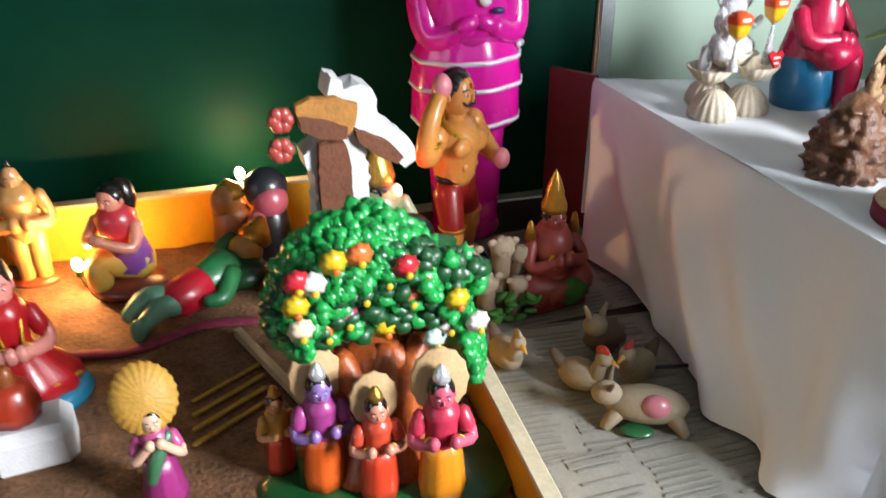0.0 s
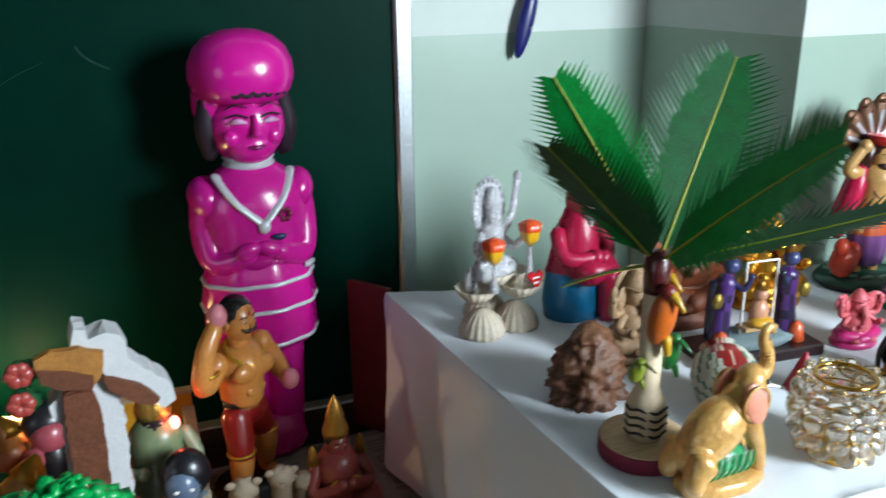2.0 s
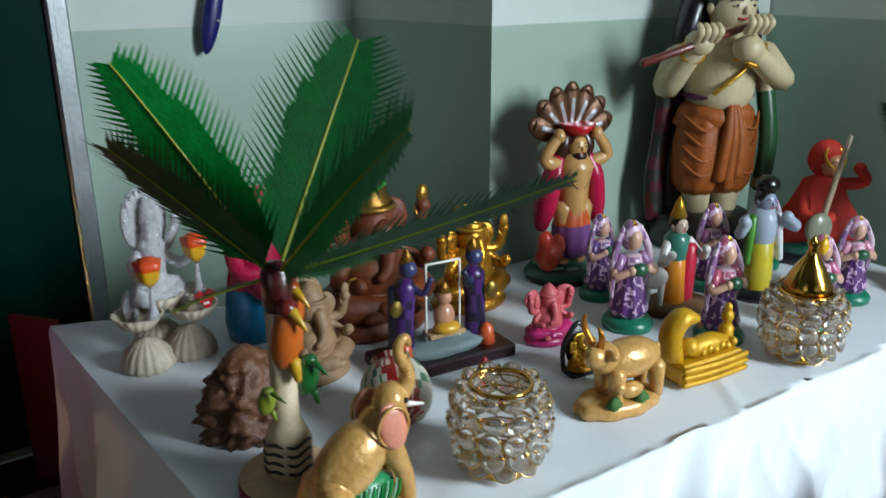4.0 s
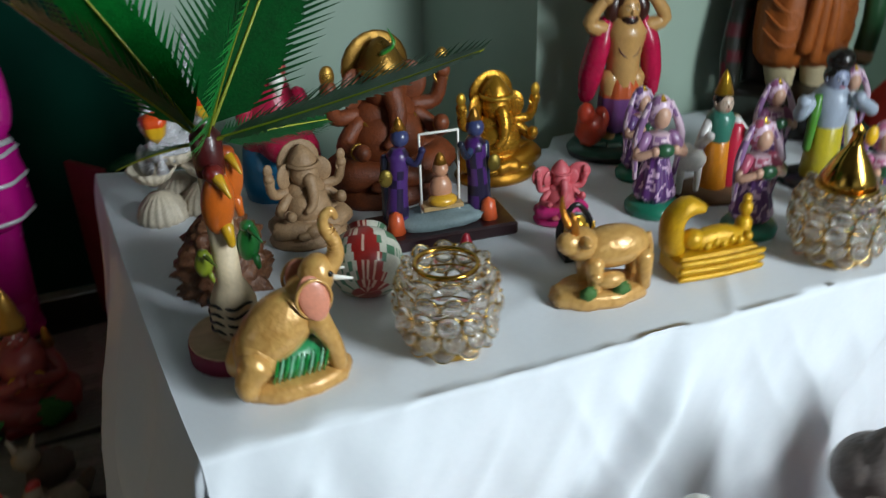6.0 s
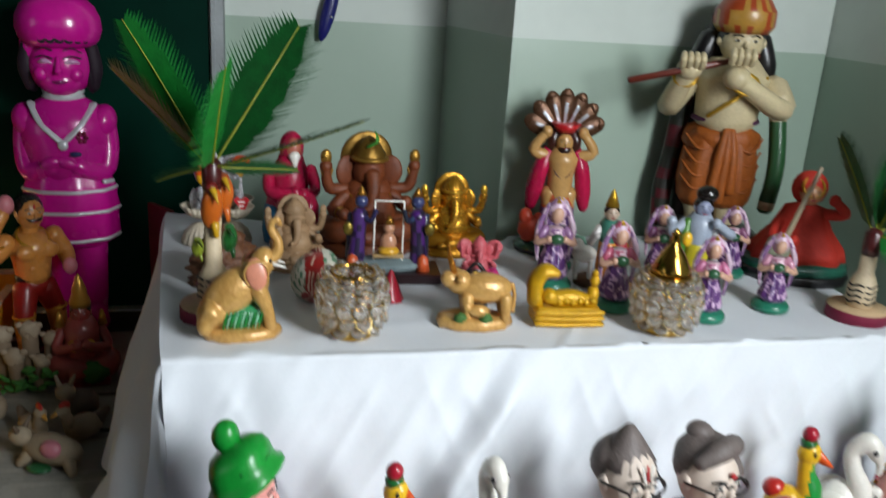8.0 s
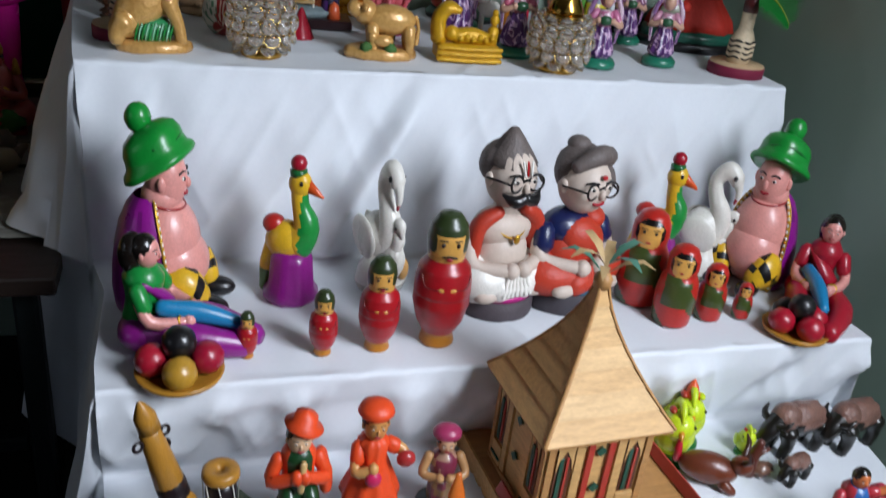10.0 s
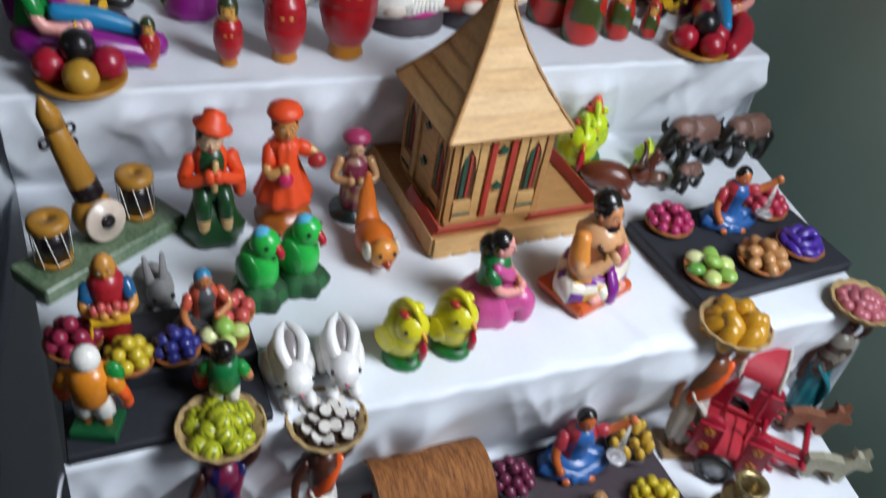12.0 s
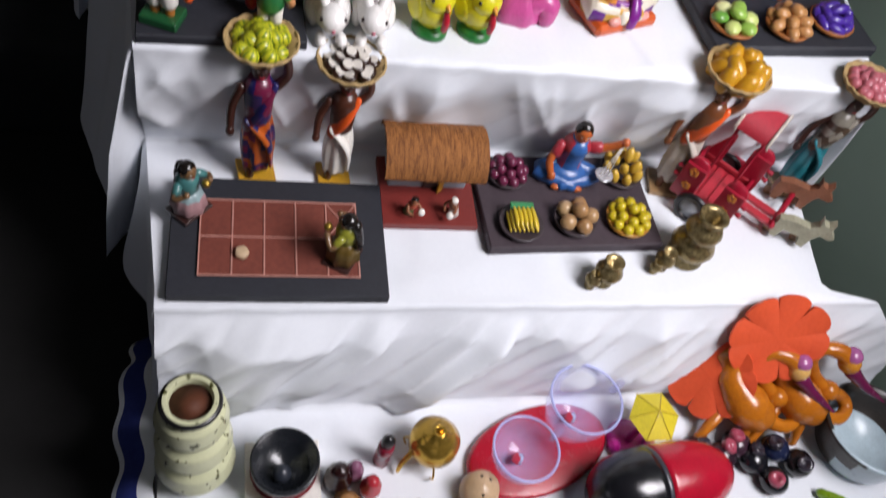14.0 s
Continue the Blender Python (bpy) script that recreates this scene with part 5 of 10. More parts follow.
def hat_man(x, y, rz, label):
    """A round-bellied seated doll with a knobbed green hat and an open purple coat."""
    s = Shape(0.28, 0.72)
    coat = mottle("8c1786", "72126e", 20, 0.2)
    s.ball((0, 0.02, 0.2), (0.27, 0.25, 0.22), FLESH)
    s.ball((0, -0.03, 0.36), (0.24, 0.24, 0.24), FLESH, seg=24, ring=16)
    s.ball((0, -0.06, 0.25), (0.25, 0.27, 0.19), FLESH, seg=24, ring=16)
    for q in (-1, 1):
        s.tube([(q * 0.16, -0.02, 0.1), (q * 0.2, -0.2, 0.17), (q * 0.15, -0.3, 0.09)], [0.13, 0.12, 0.08], lambda p: BLACK if int((p.z + p.y * 0.6) * 36) % 4 == 0 else YELLOW, 14)
        s.ball((q * 0.15, -0.34, 0.05), (0.09, 0.15, 0.055), BLACK)
    rings = ((0.31, 0.02), (0.325, 0.12), (0.315, 0.24), (0.29, 0.36), (0.25, 0.47), (0.19, 0.56), (0.13, 0.61))
    g, lo = [], [[], []]
    for r, z in rings:
        half = 128 - 16 * (z / 0.61)
        row = [(r * math.sin(radians(a)), 0.05 + r * 0.88 * math.cos(radians(a)), z) for a in (half * (k / 12 - 1) for k in range(25))]
        g.append(row)
        lo[0].append(row[0])
        lo[1].append(row[-1])
    s.sheet(g, coat)
    for side in lo:
        for k in range(34):
            u = k / 33 * (len(side) - 1)
            i = min(int(u), len(side) - 2)
            p = Vector(side[i]).lerp(Vector(side[i + 1]), u - i)
            s.ball(p + Vector((0, -0.006, 0)), (0.014, 0.012, 0.011), WHITE if k % 2 else GOLD, seg=7, ring=5)
        s.tube([Vector(p) + Vector((-0.03 if p[0] > 0 else 0.03, 0.006, 0)) * -0.4 for p in side], 0.008, GOLD, 5)
    s.ball((0, -0.01, 0.55), (0.14, 0.13, 0.08), FLESH)
    face(s, (0, -0.05, 0.69), 0.15, FLESH, None)
    s.ball((0, -0.02, 0.6), (0.15, 0.14, 0.09), FLESH)
    s.hoop((0, -0.03, 0.575), 0.145, 0.007, paint("a02a2a"), turn=(10, 0, 0), seg=30)
    green = paint("0b8a30")
    # a soft bucket hat, pushed back, with a rolled brim and a knob
    s.lathe([(0.19, 0.745), (0.235, 0.735), (0.252, 0.748), (0.246, 0.772), (0.214, 0.795), (0.203, 0.83), (0.2, 0.87), (0.175, 0.915), (0.12, 0.945), (0.05, 0.96), (0.0, 0.962)], green, c=(0, -0.01, 0.012), turn=(-24, 0, 0), seg=40, wave=0.03, waves=5)
    s.tube([(0.2 * math.sin(a), 0.05 - 0.2 * math.cos(a), 0.845 + 0.075 * math.cos(a) + 0.012 * math.sin(a * 3)) for a in (radians(-70 + 20 * k) for k in range(8))], 0.01, paint("0a6a26"), 6)
    s.ball((0, 0.115, 0.985), (0.085, 0.085, 0.075), green, lump=0.08, seed=2)
    return s.thing("hat_doll", x, y, S2, rz, label, "doll", ROW2)


hat_man(0.112, -0.150, 78, "pot-bellied seated doll in green hat and purple coat")
hat_man(1.108, -0.155, -60, "pot-bellied seated doll in a green hat beside the wall")


def lounging_lady(x, y, rz, blouse, skirt, label):
    s = Shape(0.165, 0.86)
    s.ball((0, 0.02, 0.16), (0.34, 0.26, 0.17), skirt)
    s.tube([(0.05, -0.05, 0.16), (0.3, -0.42, 0.15), (0.22, -0.95, 0.1)], [0.17, 0.15, 0.1], skirt, 14)
    s.tube([(-0.12, -0.05, 0.16), (-0.16, -0.42, 0.18), (0.02, -0.9, 0.1)], [0.17, 0.15, 0.1], skirt, 14)
    s.tube([(0, 0.05, 0.24), (0, 0.05, 0.44), (0, 0.04, 0.62)], [0.2, 0.16, 0.19], blouse, 14)
    s.tube([(-0.14, -0.02, 0.6), (0.06, -0.14, 0.42), (0.2, -0.06, 0.26)], [0.06, 0.1, 0.1], skirt, 8, flat=0.6)
    face(s, (0, 0.0, 0.83), 0.125, FLESH, HAIR)
    s.ball((0, 0.13, 0.8), (0.14, 0.13, 0.18), HAIR)
    arm(s, [(-0.2, 0.02, 0.58), (-0.26, -0.12, 0.34), (-0.1, -0.42, 0.32)], 0.065, FLESH, blouse, GOLD)
    arm(s, [(0.2, 0.02, 0.58), (0.28, -0.1, 0.36), (0.12, -0.42, 0.34)], 0.065, FLESH, blouse, GOLD)
    s.tube([(-0.14, -0.16, 0.42), (0.0, -0.46, 0.36), (0.1, -0.8, 0.27)], [0.07, 0.09, 0.06], paint("1b7fb0"), 12)
    for k in range(3):
        s.ball((-0.04 + 0.06 * k, -0.35 - 0.16 * k, 0.43 - 0.05 * k), (0.05, 0.05, 0.03), paint("2fa6d6"))
    return s.thing("seated_lady_doll", x, y, S2, rz, label, "doll", ROW2)


lounging_lady(0.098, -0.262, 68, paint("138a3a"), paint("8a1a80"), "seated lady doll in green blouse and purple sari, blue instrument")
lounging_lady(1.172, -0.248, -40, paint("a8182c"), paint("a8182c"), "seated lady doll in red sari holding a blue instrument")


def fruit_plate(x, y, z, r, rim, fruits, fr, label, layers=2, seed=1, group="plates of toy food", shape=(1, 1, 1), leaf=None, base_h=0.01):
    """A shallow plate heaped with toy fruit; each fruit that can be told apart is a part."""
    th = holder("food_plate", x, y, z, 0, label, "toy food", group)
    Shape().lathe([(r * 0.7, 0), (r * 0.95, base_h * 0.6), (r, base_h * 1.3), (r * 0.93, base_h * 1.3), (r * 0.6, base_h * 0.7), (0, base_h * 0.7)], rim, seg=28).part("plate", th)
    rr = random.Random(seed)
    for layer in range(layers):
        rad = (r - fr) * (1 - layer / layers)
        n = max(1, int(2 * math.pi * rad / (2 * fr * 0.98)))
        if layer == layers - 1 and rad < fr * 1.2:
            n = 1
            rad = 0
        for k in range(n):
            a = 2 * math.pi * (k + 0.4 * layer) / n
            s = Shape()
            m = fruits[(k + layer) % len(fruits)]
            s.ball((0, 0, 0), (fr * shape[0], fr * shape[1], fr * shape[2]), m, seg=12, ring=8, lump=0.06, seed=k + layer * 9)
            if leaf:
                s.ball((0, 0, fr * shape[2]), (fr * 0.25, fr * 0.25, fr * 0.14), leaf, seg=6, ring=4)
            s.part("fruit", th, "", pose(rad * math.cos(a), rad * math.sin(a), base_h * 0.8 + fr * shape[2] * (0.9 + 1.1 * layer), rr.uniform(-20, 20), rr.uniform(-20, 20), math.degrees(a) + rr.uniform(-15, 15)))
    return th


GOLDP = paint("b5802a")
fruit_plate(0.135, -0.345, S2, 0.055, GOLDP, [paint("9c1430"), BLACK, paint("b01a30"), paint("b88a2c"), BLACK], 0.022, "gilt plate of glossy red, black and gold fruit", 2, 2)
fruit_plate(1.072, -0.338, S2, 0.052, GOLDP, [paint("a8142a"), BLACK, paint("a8142a")], 0.021, "gilt plate of glossy red and black fruit", 2, 3)


def nesting(x, y, h, rz, female, label, footed=False):
    """A turned nesting doll; the painted face, scarf and hands are areas of its surface."""
    s = Shape(h, 0.95 if female else 0.82)
    red, flesh = paint("a81a22"), paint("d9a24e")
    if not female:
        hair, body = paint("2d3a1c"), paint("a8151e")
        prof = [(0.13, 0), (0.15, 0.02), (0.13, 0.09), (0.2, 0.2), (0.24, 0.34), (0.235, 0.41), (0.24, 0.42), (0.235, 0.52), (0.215, 0.6), (0.15, 0.67), (0.165, 0.75), (0.17, 0.83), (0.15, 0.91), (0.09, 0.98), (0, 1.0)]

        def skin_of(p):
            if p.z < 0.11:
                return paint("b8741c")
            if p.z < 0.665:
                return paint("8c1016") if 0.405 < p.z < 0.425 else body
            if p.z > 0.865 or (abs(p.x) > 0.112 and p.z > 0.735) or (p.y > -0.06 and p.z > 0.7):
                return hair
            return flesh
    else:
        hair = paint("b8261c")
        prof = [(0.2, 0), (0.23, 0.02), (0.25, 0.2), (0.255, 0.4), (0.23, 0.56), (0.185, 0.64), (0.195, 0.74), (0.19, 0.85), (0.14, 0.95), (0.07, 0.99), (0, 1.0)]

        def skin_of(p):
            if p.z > 0.64:
                d = (p.x / 0.15) ** 2 + ((p.z - 0.785) / 0.15) ** 2
                if p.y < -0.05 and d < 1:
                    return HAIR if (p.z > 0.865 or abs(p.x) > 0.118) else flesh
                return hair
            if p.y < -0.08 and 0.3 < p.z < 0.6 and abs(p.x) < 0.16:
                return paint("3c4a1c")
            a = math.atan2(p.y, p.x)
            return paint("3c4a1c") if math.sin(a * 2 + p.z * 9) > 0.45 else hair
    fine = []
    for i in range(len(prof) - 1):
        for k in range(5):
            u = k / 5
            fine.append((prof[i][0] + (prof[i + 1][0] - prof[i][0]) * u, prof[i][1] + (prof[i + 1][1] - prof[i][1]) * u))
    fine.append(prof[-1])
    s.lathe(fine, skin_of, seg=80)
    r, zf = (0.192 if female else 0.168), 0.775
    for q in (-1, 1):
        s.ball((q * 0.06, -r * 0.96, zf + 0.03), (0.018, 0.01, 0.018), BLACK, seg=8, ring=6)
        s.tube([(q * 0.03, -r * 0.99, zf + 0.06), (q * 0.09, -r * 0.88, zf + 0.06)], 0.006, BLACK, 5)
        if not female:
            s.ball((q * 0.035, -0.222, 0.5), (0.045, 0.014, 0.022), flesh, seg=8, ring=6)
            s.tube([(q * 0.2, -0.11, 0.57), (q * 0.17, -0.165, 0.5), (q * 0.08, -0.222, 0.5)], 0.006, paint("6d0c12"), 5)
            s.tube([(0, -r * 1.0, zf - 0.05), (q * 0.06, -r * 0.95, zf - 0.06)], 0.008, BLACK, 5)
    s.ball((0, -r * 0.99, zf - 0.075), (0.03, 0.01, 0.012), CRIMSON, seg=8, ring=6)
    return s.thing("nesting_doll", x, y, S2, rz, label, "nesting doll", "nesting dolls on the second step")


for x, y, h, txt in ((0.220, -0.308, 0.07, "tiny"), (0.320, -0.310, 0.099, "small"), (0.397, -0.304, 0.144, "middle-sized"), (0.486, -0.296, 0.205, "tall")):
    nesting(x, y, h, -8, False, f"{txt} red wooden nesting doll of a man with green hair")
for x, y, h, txt in ((0.857, -0.205, 0.163, "tall"), (0.880, -0.277, 0.135, "middle-sized"), (0.951, -0.272, 0.097, "small"), (1.011, -0.277, 0.062, "tiny")):
    nesting(x, y, h, -34, True, f"{txt} red and olive wooden nesting doll of a woman")


def peacock_bird(x, y, rz):
    s = Shape(0.225, 0.7)
    s.lathe([(0.23, 0), (0.27, 0.05), (0.22, 0.1), (0.2, 0.3), (0.16, 0.36)], paint("8c1a80"), seg=24, wave=0.04, waves=8)
    s.ball((0, 0.05, 0.42), (0.16, 0.21, 0.14), YELLOW)
    s.tube([(0, 0.16, 0.44), (0, 0.24, 0.25), (0, 0.28, 0.04)], [0.08, 0.07, 0.04], lambda p: paint("4a6a1c") if p.z < 0.2 else YELLOW, 12)
    s.ball((0, 0.18, 0.52), (0.1, 0.11, 0.07), paint("b3261e"))
    s.tube([(0, -0.06, 0.42), (0, -0.13, 0.53), (0, -0.07, 0.68), (0, -0.05, 0.82)], [0.14, 0.125, 0.08, 0.075], lambda p: GREEN if p.y < -0.13 or (p.y < -0.1 and p.z < 0.75) else YELLOW, 20)
    s.ball((0, -0.06, 0.83), (0.095, 0.11, 0.09), YELLOW)
    s.tube([(0, -0.14, 0.82), (0, -0.28, 0.76)], [0.05, 0.012], paint("d9531c"), 8)
    s.lathe([(0.075, 0.88), (0.08, 0.92), (0.06, 0.93)], paint("17602c"), c=(0, -0.04, 0), seg=16)
    s.ball((0, -0.04, 0.965), (0.075, 0.075, 0.055), paint("a3142a"))
    for q in (-1, 1):
        s.ball((q * 0.085, -0.1, 0.85), 0.018, BLACK, seg=8, ring=6)
    return s.thing("bird_doll", x, y, S2, rz, "yellow and green bird with red cap on a purple base", "bird figure", ROW2)


peacock_bird(0.295, -0.153, 62)
peacock_bird(0.925, -0.125, 60)


def swans(x, y, rz):
    w = surface("white_glaze", "e4e0d6", 0.28, vary=0.15, scale=50)
    s = Shape(0.208, 0.74)
    s.lathe([(0.25, 0), (0.28, 0.06), (0.25, 0.18), (0.14, 0.28), (0, 0.3)], lambda p: paint("b9b6a4") if p.z < 0.06 else w, seg=24, sy=0.85)
    s.ball((0.0, 0.08, 0.38), (0.19, 0.24, 0.21), w, seg=20, ring=14)
    s.tube([(0, 0.24, 0.42), (0, 0.34, 0.5)], [0.11, 0.03], w, 10)
    s.tube([(0, -0.02, 0.36), (0, -0.1, 0.52), (0, 0.02, 0.72), (0, 0.05, 0.86), (0, -0.06, 0.95), (0, -0.17, 0.88)], [0.14, 0.115, 0.08, 0.075, 0.085, 0.075], w, 16)
    s.tube([(0, -0.17, 0.88), (0, -0.21, 0.78), (0, -0.19, 0.68)], [0.06, 0.035, 0.012], lambda p: paint("a82a3c") if p.z < 0.73 else w, 10)
    s.ball((0.02, -0.17, 0.26), (0.12, 0.13, 0.14), w)
    s.tube([(0.02, -0.17, 0.32), (0.02, -0.22, 0.44), (0.02, -0.17, 0.55), (0.02, -0.25, 0.56), (0.02, -0.29, 0.48)], [0.075, 0.055, 0.05, 0.055, 0.015], w, 12)
    for q in (-1, 1):
        s.ball((q * 0.18, 0.1, 0.4), (0.05, 0.22, 0.15), w, turn=(18, 0, 0))
        s.ball((q * 0.075, -0.14, 0.91), 0.024, BLACK, seg=8, ring=6)
        s.ball((0.02 + q * 0.045, -0.24, 0.55), 0.018, BLACK, seg=8, ring=6)
    s.ball((0.1, -0.24, 0.2), (0.06, 0.05, 0.09), paint("c99a5a"))
    return s.thing("swan_pair", x, y, S2, rz, "glazed white swan with its young", "swan figure", ROW2)


swans(0.440, -0.125, 20)
swans(1.025, -0.125, 50)

# Bobble-headed old couple on round bases.
GREYHAIR = surface("grey_hair_paint", "6d625e", 0.55, vary=0.4, scale=40, bump=0.5)
PALE = surface("pale_clay_skin", "cdbcae", 0.5, vary=0.12, scale=40, bump=0.12)
SAFF = surface("red_shawl_paint", "bf3a22", 0.5, vary=0.2, scale=35, bump=0.3)


def specs(s, c, r, gap):
    x, y, z = c
    for q in (-1, 1):
        s.hoop((x + q * gap, y, z), r, 0.0065, BLACK, turn=(90, 0, q * -12), seg=22, thick=6)
        s.tube([(x + q * (gap + r), y, z), (x + q * (gap + r + 0.06), y + 0.14, z)], 0.007, BLACK, 5)
    s.tube([(x - gap + r, y, z + 0.01), (x, y - 0.01, z + 0.025), (x + gap - r, y, z + 0.01)], 0.007, BLACK, 5)


s = Shape(0.287, 0.94)
s.lathe([(0.235, 0), (0.24, 0.02), (0.235, 0.1), (0.22, 0.105)], matt("4c4348"), seg=32)
s.lathe([(0.22, 0.105), (0.215, 0.135), (0.0, 0.14)], paint("c42a86"), seg=32)
crossed_legs(s, WHITE, 0.2, 0.1, 0.16, PALE)
for i in range(7):
    s.tube([(-0.05 + i * 0.017, -0.2, 0.3), (-0.09 + i * 0.03, -0.225, 0.15)], 0.012, WHITE, 6)
s.ball((0, 0.0, 0.32), (0.17, 0.14, 0.16), PALE)
s.ball((0, 0.01, 0.46), (0.19, 0.13, 0.12), PALE)
for q in (-1, 1):
    s.tube([(q * 0.09, -0.07, 0.58), (q * 0.19, -0.04, 0.5), (q * 0.2, -0.02, 0.32), (q * 0.2, 0.04, 0.2)], [0.045, 0.06, 0.055, 0.06], SAFF, 10, flat=0.8)
    arm(s, [(q * 0.21, 0, 0.46), (q * 0.23, -0.08, 0.3), (q * 0.04, -0.2, 0.29)], 0.05, PALE)
s.ball((0.2, -0.14, 0.25), (0.07, 0.06, 0.04), SAFF)
s.tube([(0, 0, 0.54), (0, 0, 0.6)], [0.07, 0.07], PALE)
face(s, (0, -0.01, 0.745), 0.155, PALE, None)
s.ball((0, 0.06, 0.8), (0.158, 0.13, 0.13), GREYHAIR)
s.lathe([(0.15, 0.82), (0.11, 0.88), (0.06, 0.95), (0.02, 1.0), (0, 1.0)], GREYHAIR, c=(0, 0.02, 0), seg=30, wave=0.05, waves=15)
specs(s, (0, -0.155, 0.76), 0.044, 0.062)
for q in (-1, 1):
    s.tube([(0, -0.165, 0.685), (q * 0.06, -0.16, 0.665), (q * 0.12, -0.12, 0.7)], [0.03, 0.035, 0.008], BLACK, 8)
    s.tube([(q * 0.02, -0.16, 0.8), (q * 0.03, -0.14, 0.87)], 0.007, WHITE, 5)
s.tube([(0, -0.155, 0.8), (0, -0.14, 0.87)], 0.006, RED, 5)
s.hoop((0, -0.06, 0.52), 0.1, 0.006, GOLD, turn=(50, 0, 0))
s.ball((0, -0.15, 0.445), (0.02, 0.01, 0.028), GOLD)
s.thing("grandfather_doll", 0.605, -0.195, S2, 14, "old moustached man doll in spectacles and red shawl", "doll", ROW2)

s = Shape(0.268)
s.lathe([(0.26, 0), (0.265, 0.02), (0.26, 0.12), (0.25, 0.13)], matt("3f3a40"), seg=32)
s.lathe([(0.25, 0.13), (0.245, 0.155), (0, 0.16)], paint("1a6a86"), seg=32)
crossed_legs(s, SAFF, 0.24, 0.12, 0.2, PALE)
s.ball((0, 0.0, 0.34), (0.19, 0.15, 0.17), SAFF)
s.ball((-0.02, 0.01, 0.47), (0.18, 0.13, 0.12), paint("16204f"))
s.ball((0.03, -0.05, 0.42), (0.17, 0.125, 0.13), SAFF, turn=(0, 25, 0))
s.ball((0.12, -0.01, 0.52), (0.09, 0.1, 0.07), SAFF)
for q in (-1, 1):
    arm(s, [(q * 0.2, 0, 0.48), (q * 0.25, -0.06, 0.32), (q * 0.06, -0.22, 0.3)], 0.055, PALE, paint("16204f"))
for i in range(6):
    s.tube([(0.0 + i * 0.016, -0.22, 0.3), (-0.03 + i * 0.03, -0.25, 0.17)], 0.013, SAFF, 6)
face(s, (0.02, -0.02, 0.74), 0.165, PALE, None)
s.ball((0.045, 0.045, 0.80), (0.175, 0.155, 0.15), GREYHAIR, lump=0.1, seed=3)
s.ball((0.13, -0.03, 0.76), (0.07, 0.1, 0.11), GREYHAIR, lump=0.15, seed=5)
s.tube([(-0.1, -0.06, 0.86), (0.02, -0.08, 0.92), (0.14, -0.04, 0.9), (0.18, 0.06, 0.84)], [0.04, 0.06, 0.06, 0.04], GREYHAIR, 10)
s.ball((0.03, 0.09, 0.94), (0.07, 0.07, 0.05), GREYHAIR)
specs(s, (0.02, -0.172, 0.75), 0.047, 0.066)
s.ball((0.02, -0.175, 0.83), 0.016, RED)
s.thing("grandmother_doll", 0.726, -0.182, S2, 16, "old grey-haired woman doll in spectacles and red sari", "doll", ROW2)

# ---- third step ----
ROW3 = "toys on the third step"
STONE = surface("green_marble", "7f8f72", 0.3, vary=0.5, scale=30, bump=0.1, dark="3d5a3c")
th = holder("instrument_set", 0.134, -0.486, S3, 35, "miniature tambura and two drums on a green stone slab", "toy instruments", ROW3)
Shape().box((0, 0, 0.011), (0.205, 0.068, 0.022), STONE, bev=0.1).part("slab", th, "green marble slab")
LAC, DARKB = surface("lacquered_wood", "b07c2c", 0.3, vary=0.25, scale=25, grain=(6, 6, 1)), paint("1c1216")
for cx, cy in ((-0.062, 0.004), (0.062, 0.008)):
    d = Shape()
    d.lathe([(0.0205, 0), (0.021, 0.006), (0.0205, 0.009)], LAC, seg=24)
    d.lathe([(0.018, 0.009), (0.0195, 0.03), (0.018, 0.052)], DARKB, seg=24)
    d.lathe([(0.0215, 0.052), (0.0235, 0.056), (0.0225, 0.064), (0.019, 0.066), (0.006, 0.066), (0.005, 0.061), (0, 0.061)], LAC, seg=24)
    dr = d.part("drum", th, "tiny black drum with tan heads", pose(cx, cy, 0.0222))
    for k in range(8):
        a = 2 * math.pi * k / 8
        b = a + 0.4
        Shape().tube([(0.0225 * math.cos(a), 0.0225 * math.sin(a), 0.056), (0.0212 * math.cos(b), 0.0212 * math.sin(b), 0.005)], 0.0008, WHITE, 5).part("cord", dr)
t_ = Shape()
t_.ball((0, -0.004, 0.03), (0.027, 0.024, 0.03), LAC)
t_.lathe([(0.027, -0.002), (0.0275, 0.001), (0.025, 0.003), (0.009, 0.0035), (0.009, 0.006), (0.006, 0.007), (0, 0.004)], lambda p: DARKB if (p - Vector((0, -0.03, 0.03))).length < 0.0105 else paint("d9c6b4"), c=(0, -0.024, 0.032), turn=(78, 0, 0), seg=30)
t_.tube([(0, 0.0, 0.055), (-0.004, 0.004, 0.075)], [0.018, 0.018], DARKB, 14)
t_.tube([(-0.004, 0.004, 0.073), (-0.02, 0.014, 0.15)], [0.0175, 0.0125], LAC, 16)
t_.lathe([(0.013, 0), (0.0125, 0.02), (0.006, 0.034), (0.004, 0.038), (0, 0.042)], LAC, c=(-0.02, 0.014, 0.154), turn=(-6, -12, 0), seg=16)
t_.part("tambura", th, "yellow lacquered long-necked tambura", pose(0.004, 0.018, 0.022))
for q, zz in ((1, 0.148), (-1, 0.142), (1, 0.128)):
    Shape().hoop((-0.018 + q * 0.017, 0.026, zz + 0.022), 0.0055, 0.0022, DARKB, turn=(80, 0, 0), seg=14).part("tuning_peg", th, "black tuning peg")
Shape().tube([(0.004, -0.009, 0.055), (-0.002, 0.009, 0.1), (-0.014, 0.022, 0.18)], 0.0005, WHITE, 4).part("string", th)

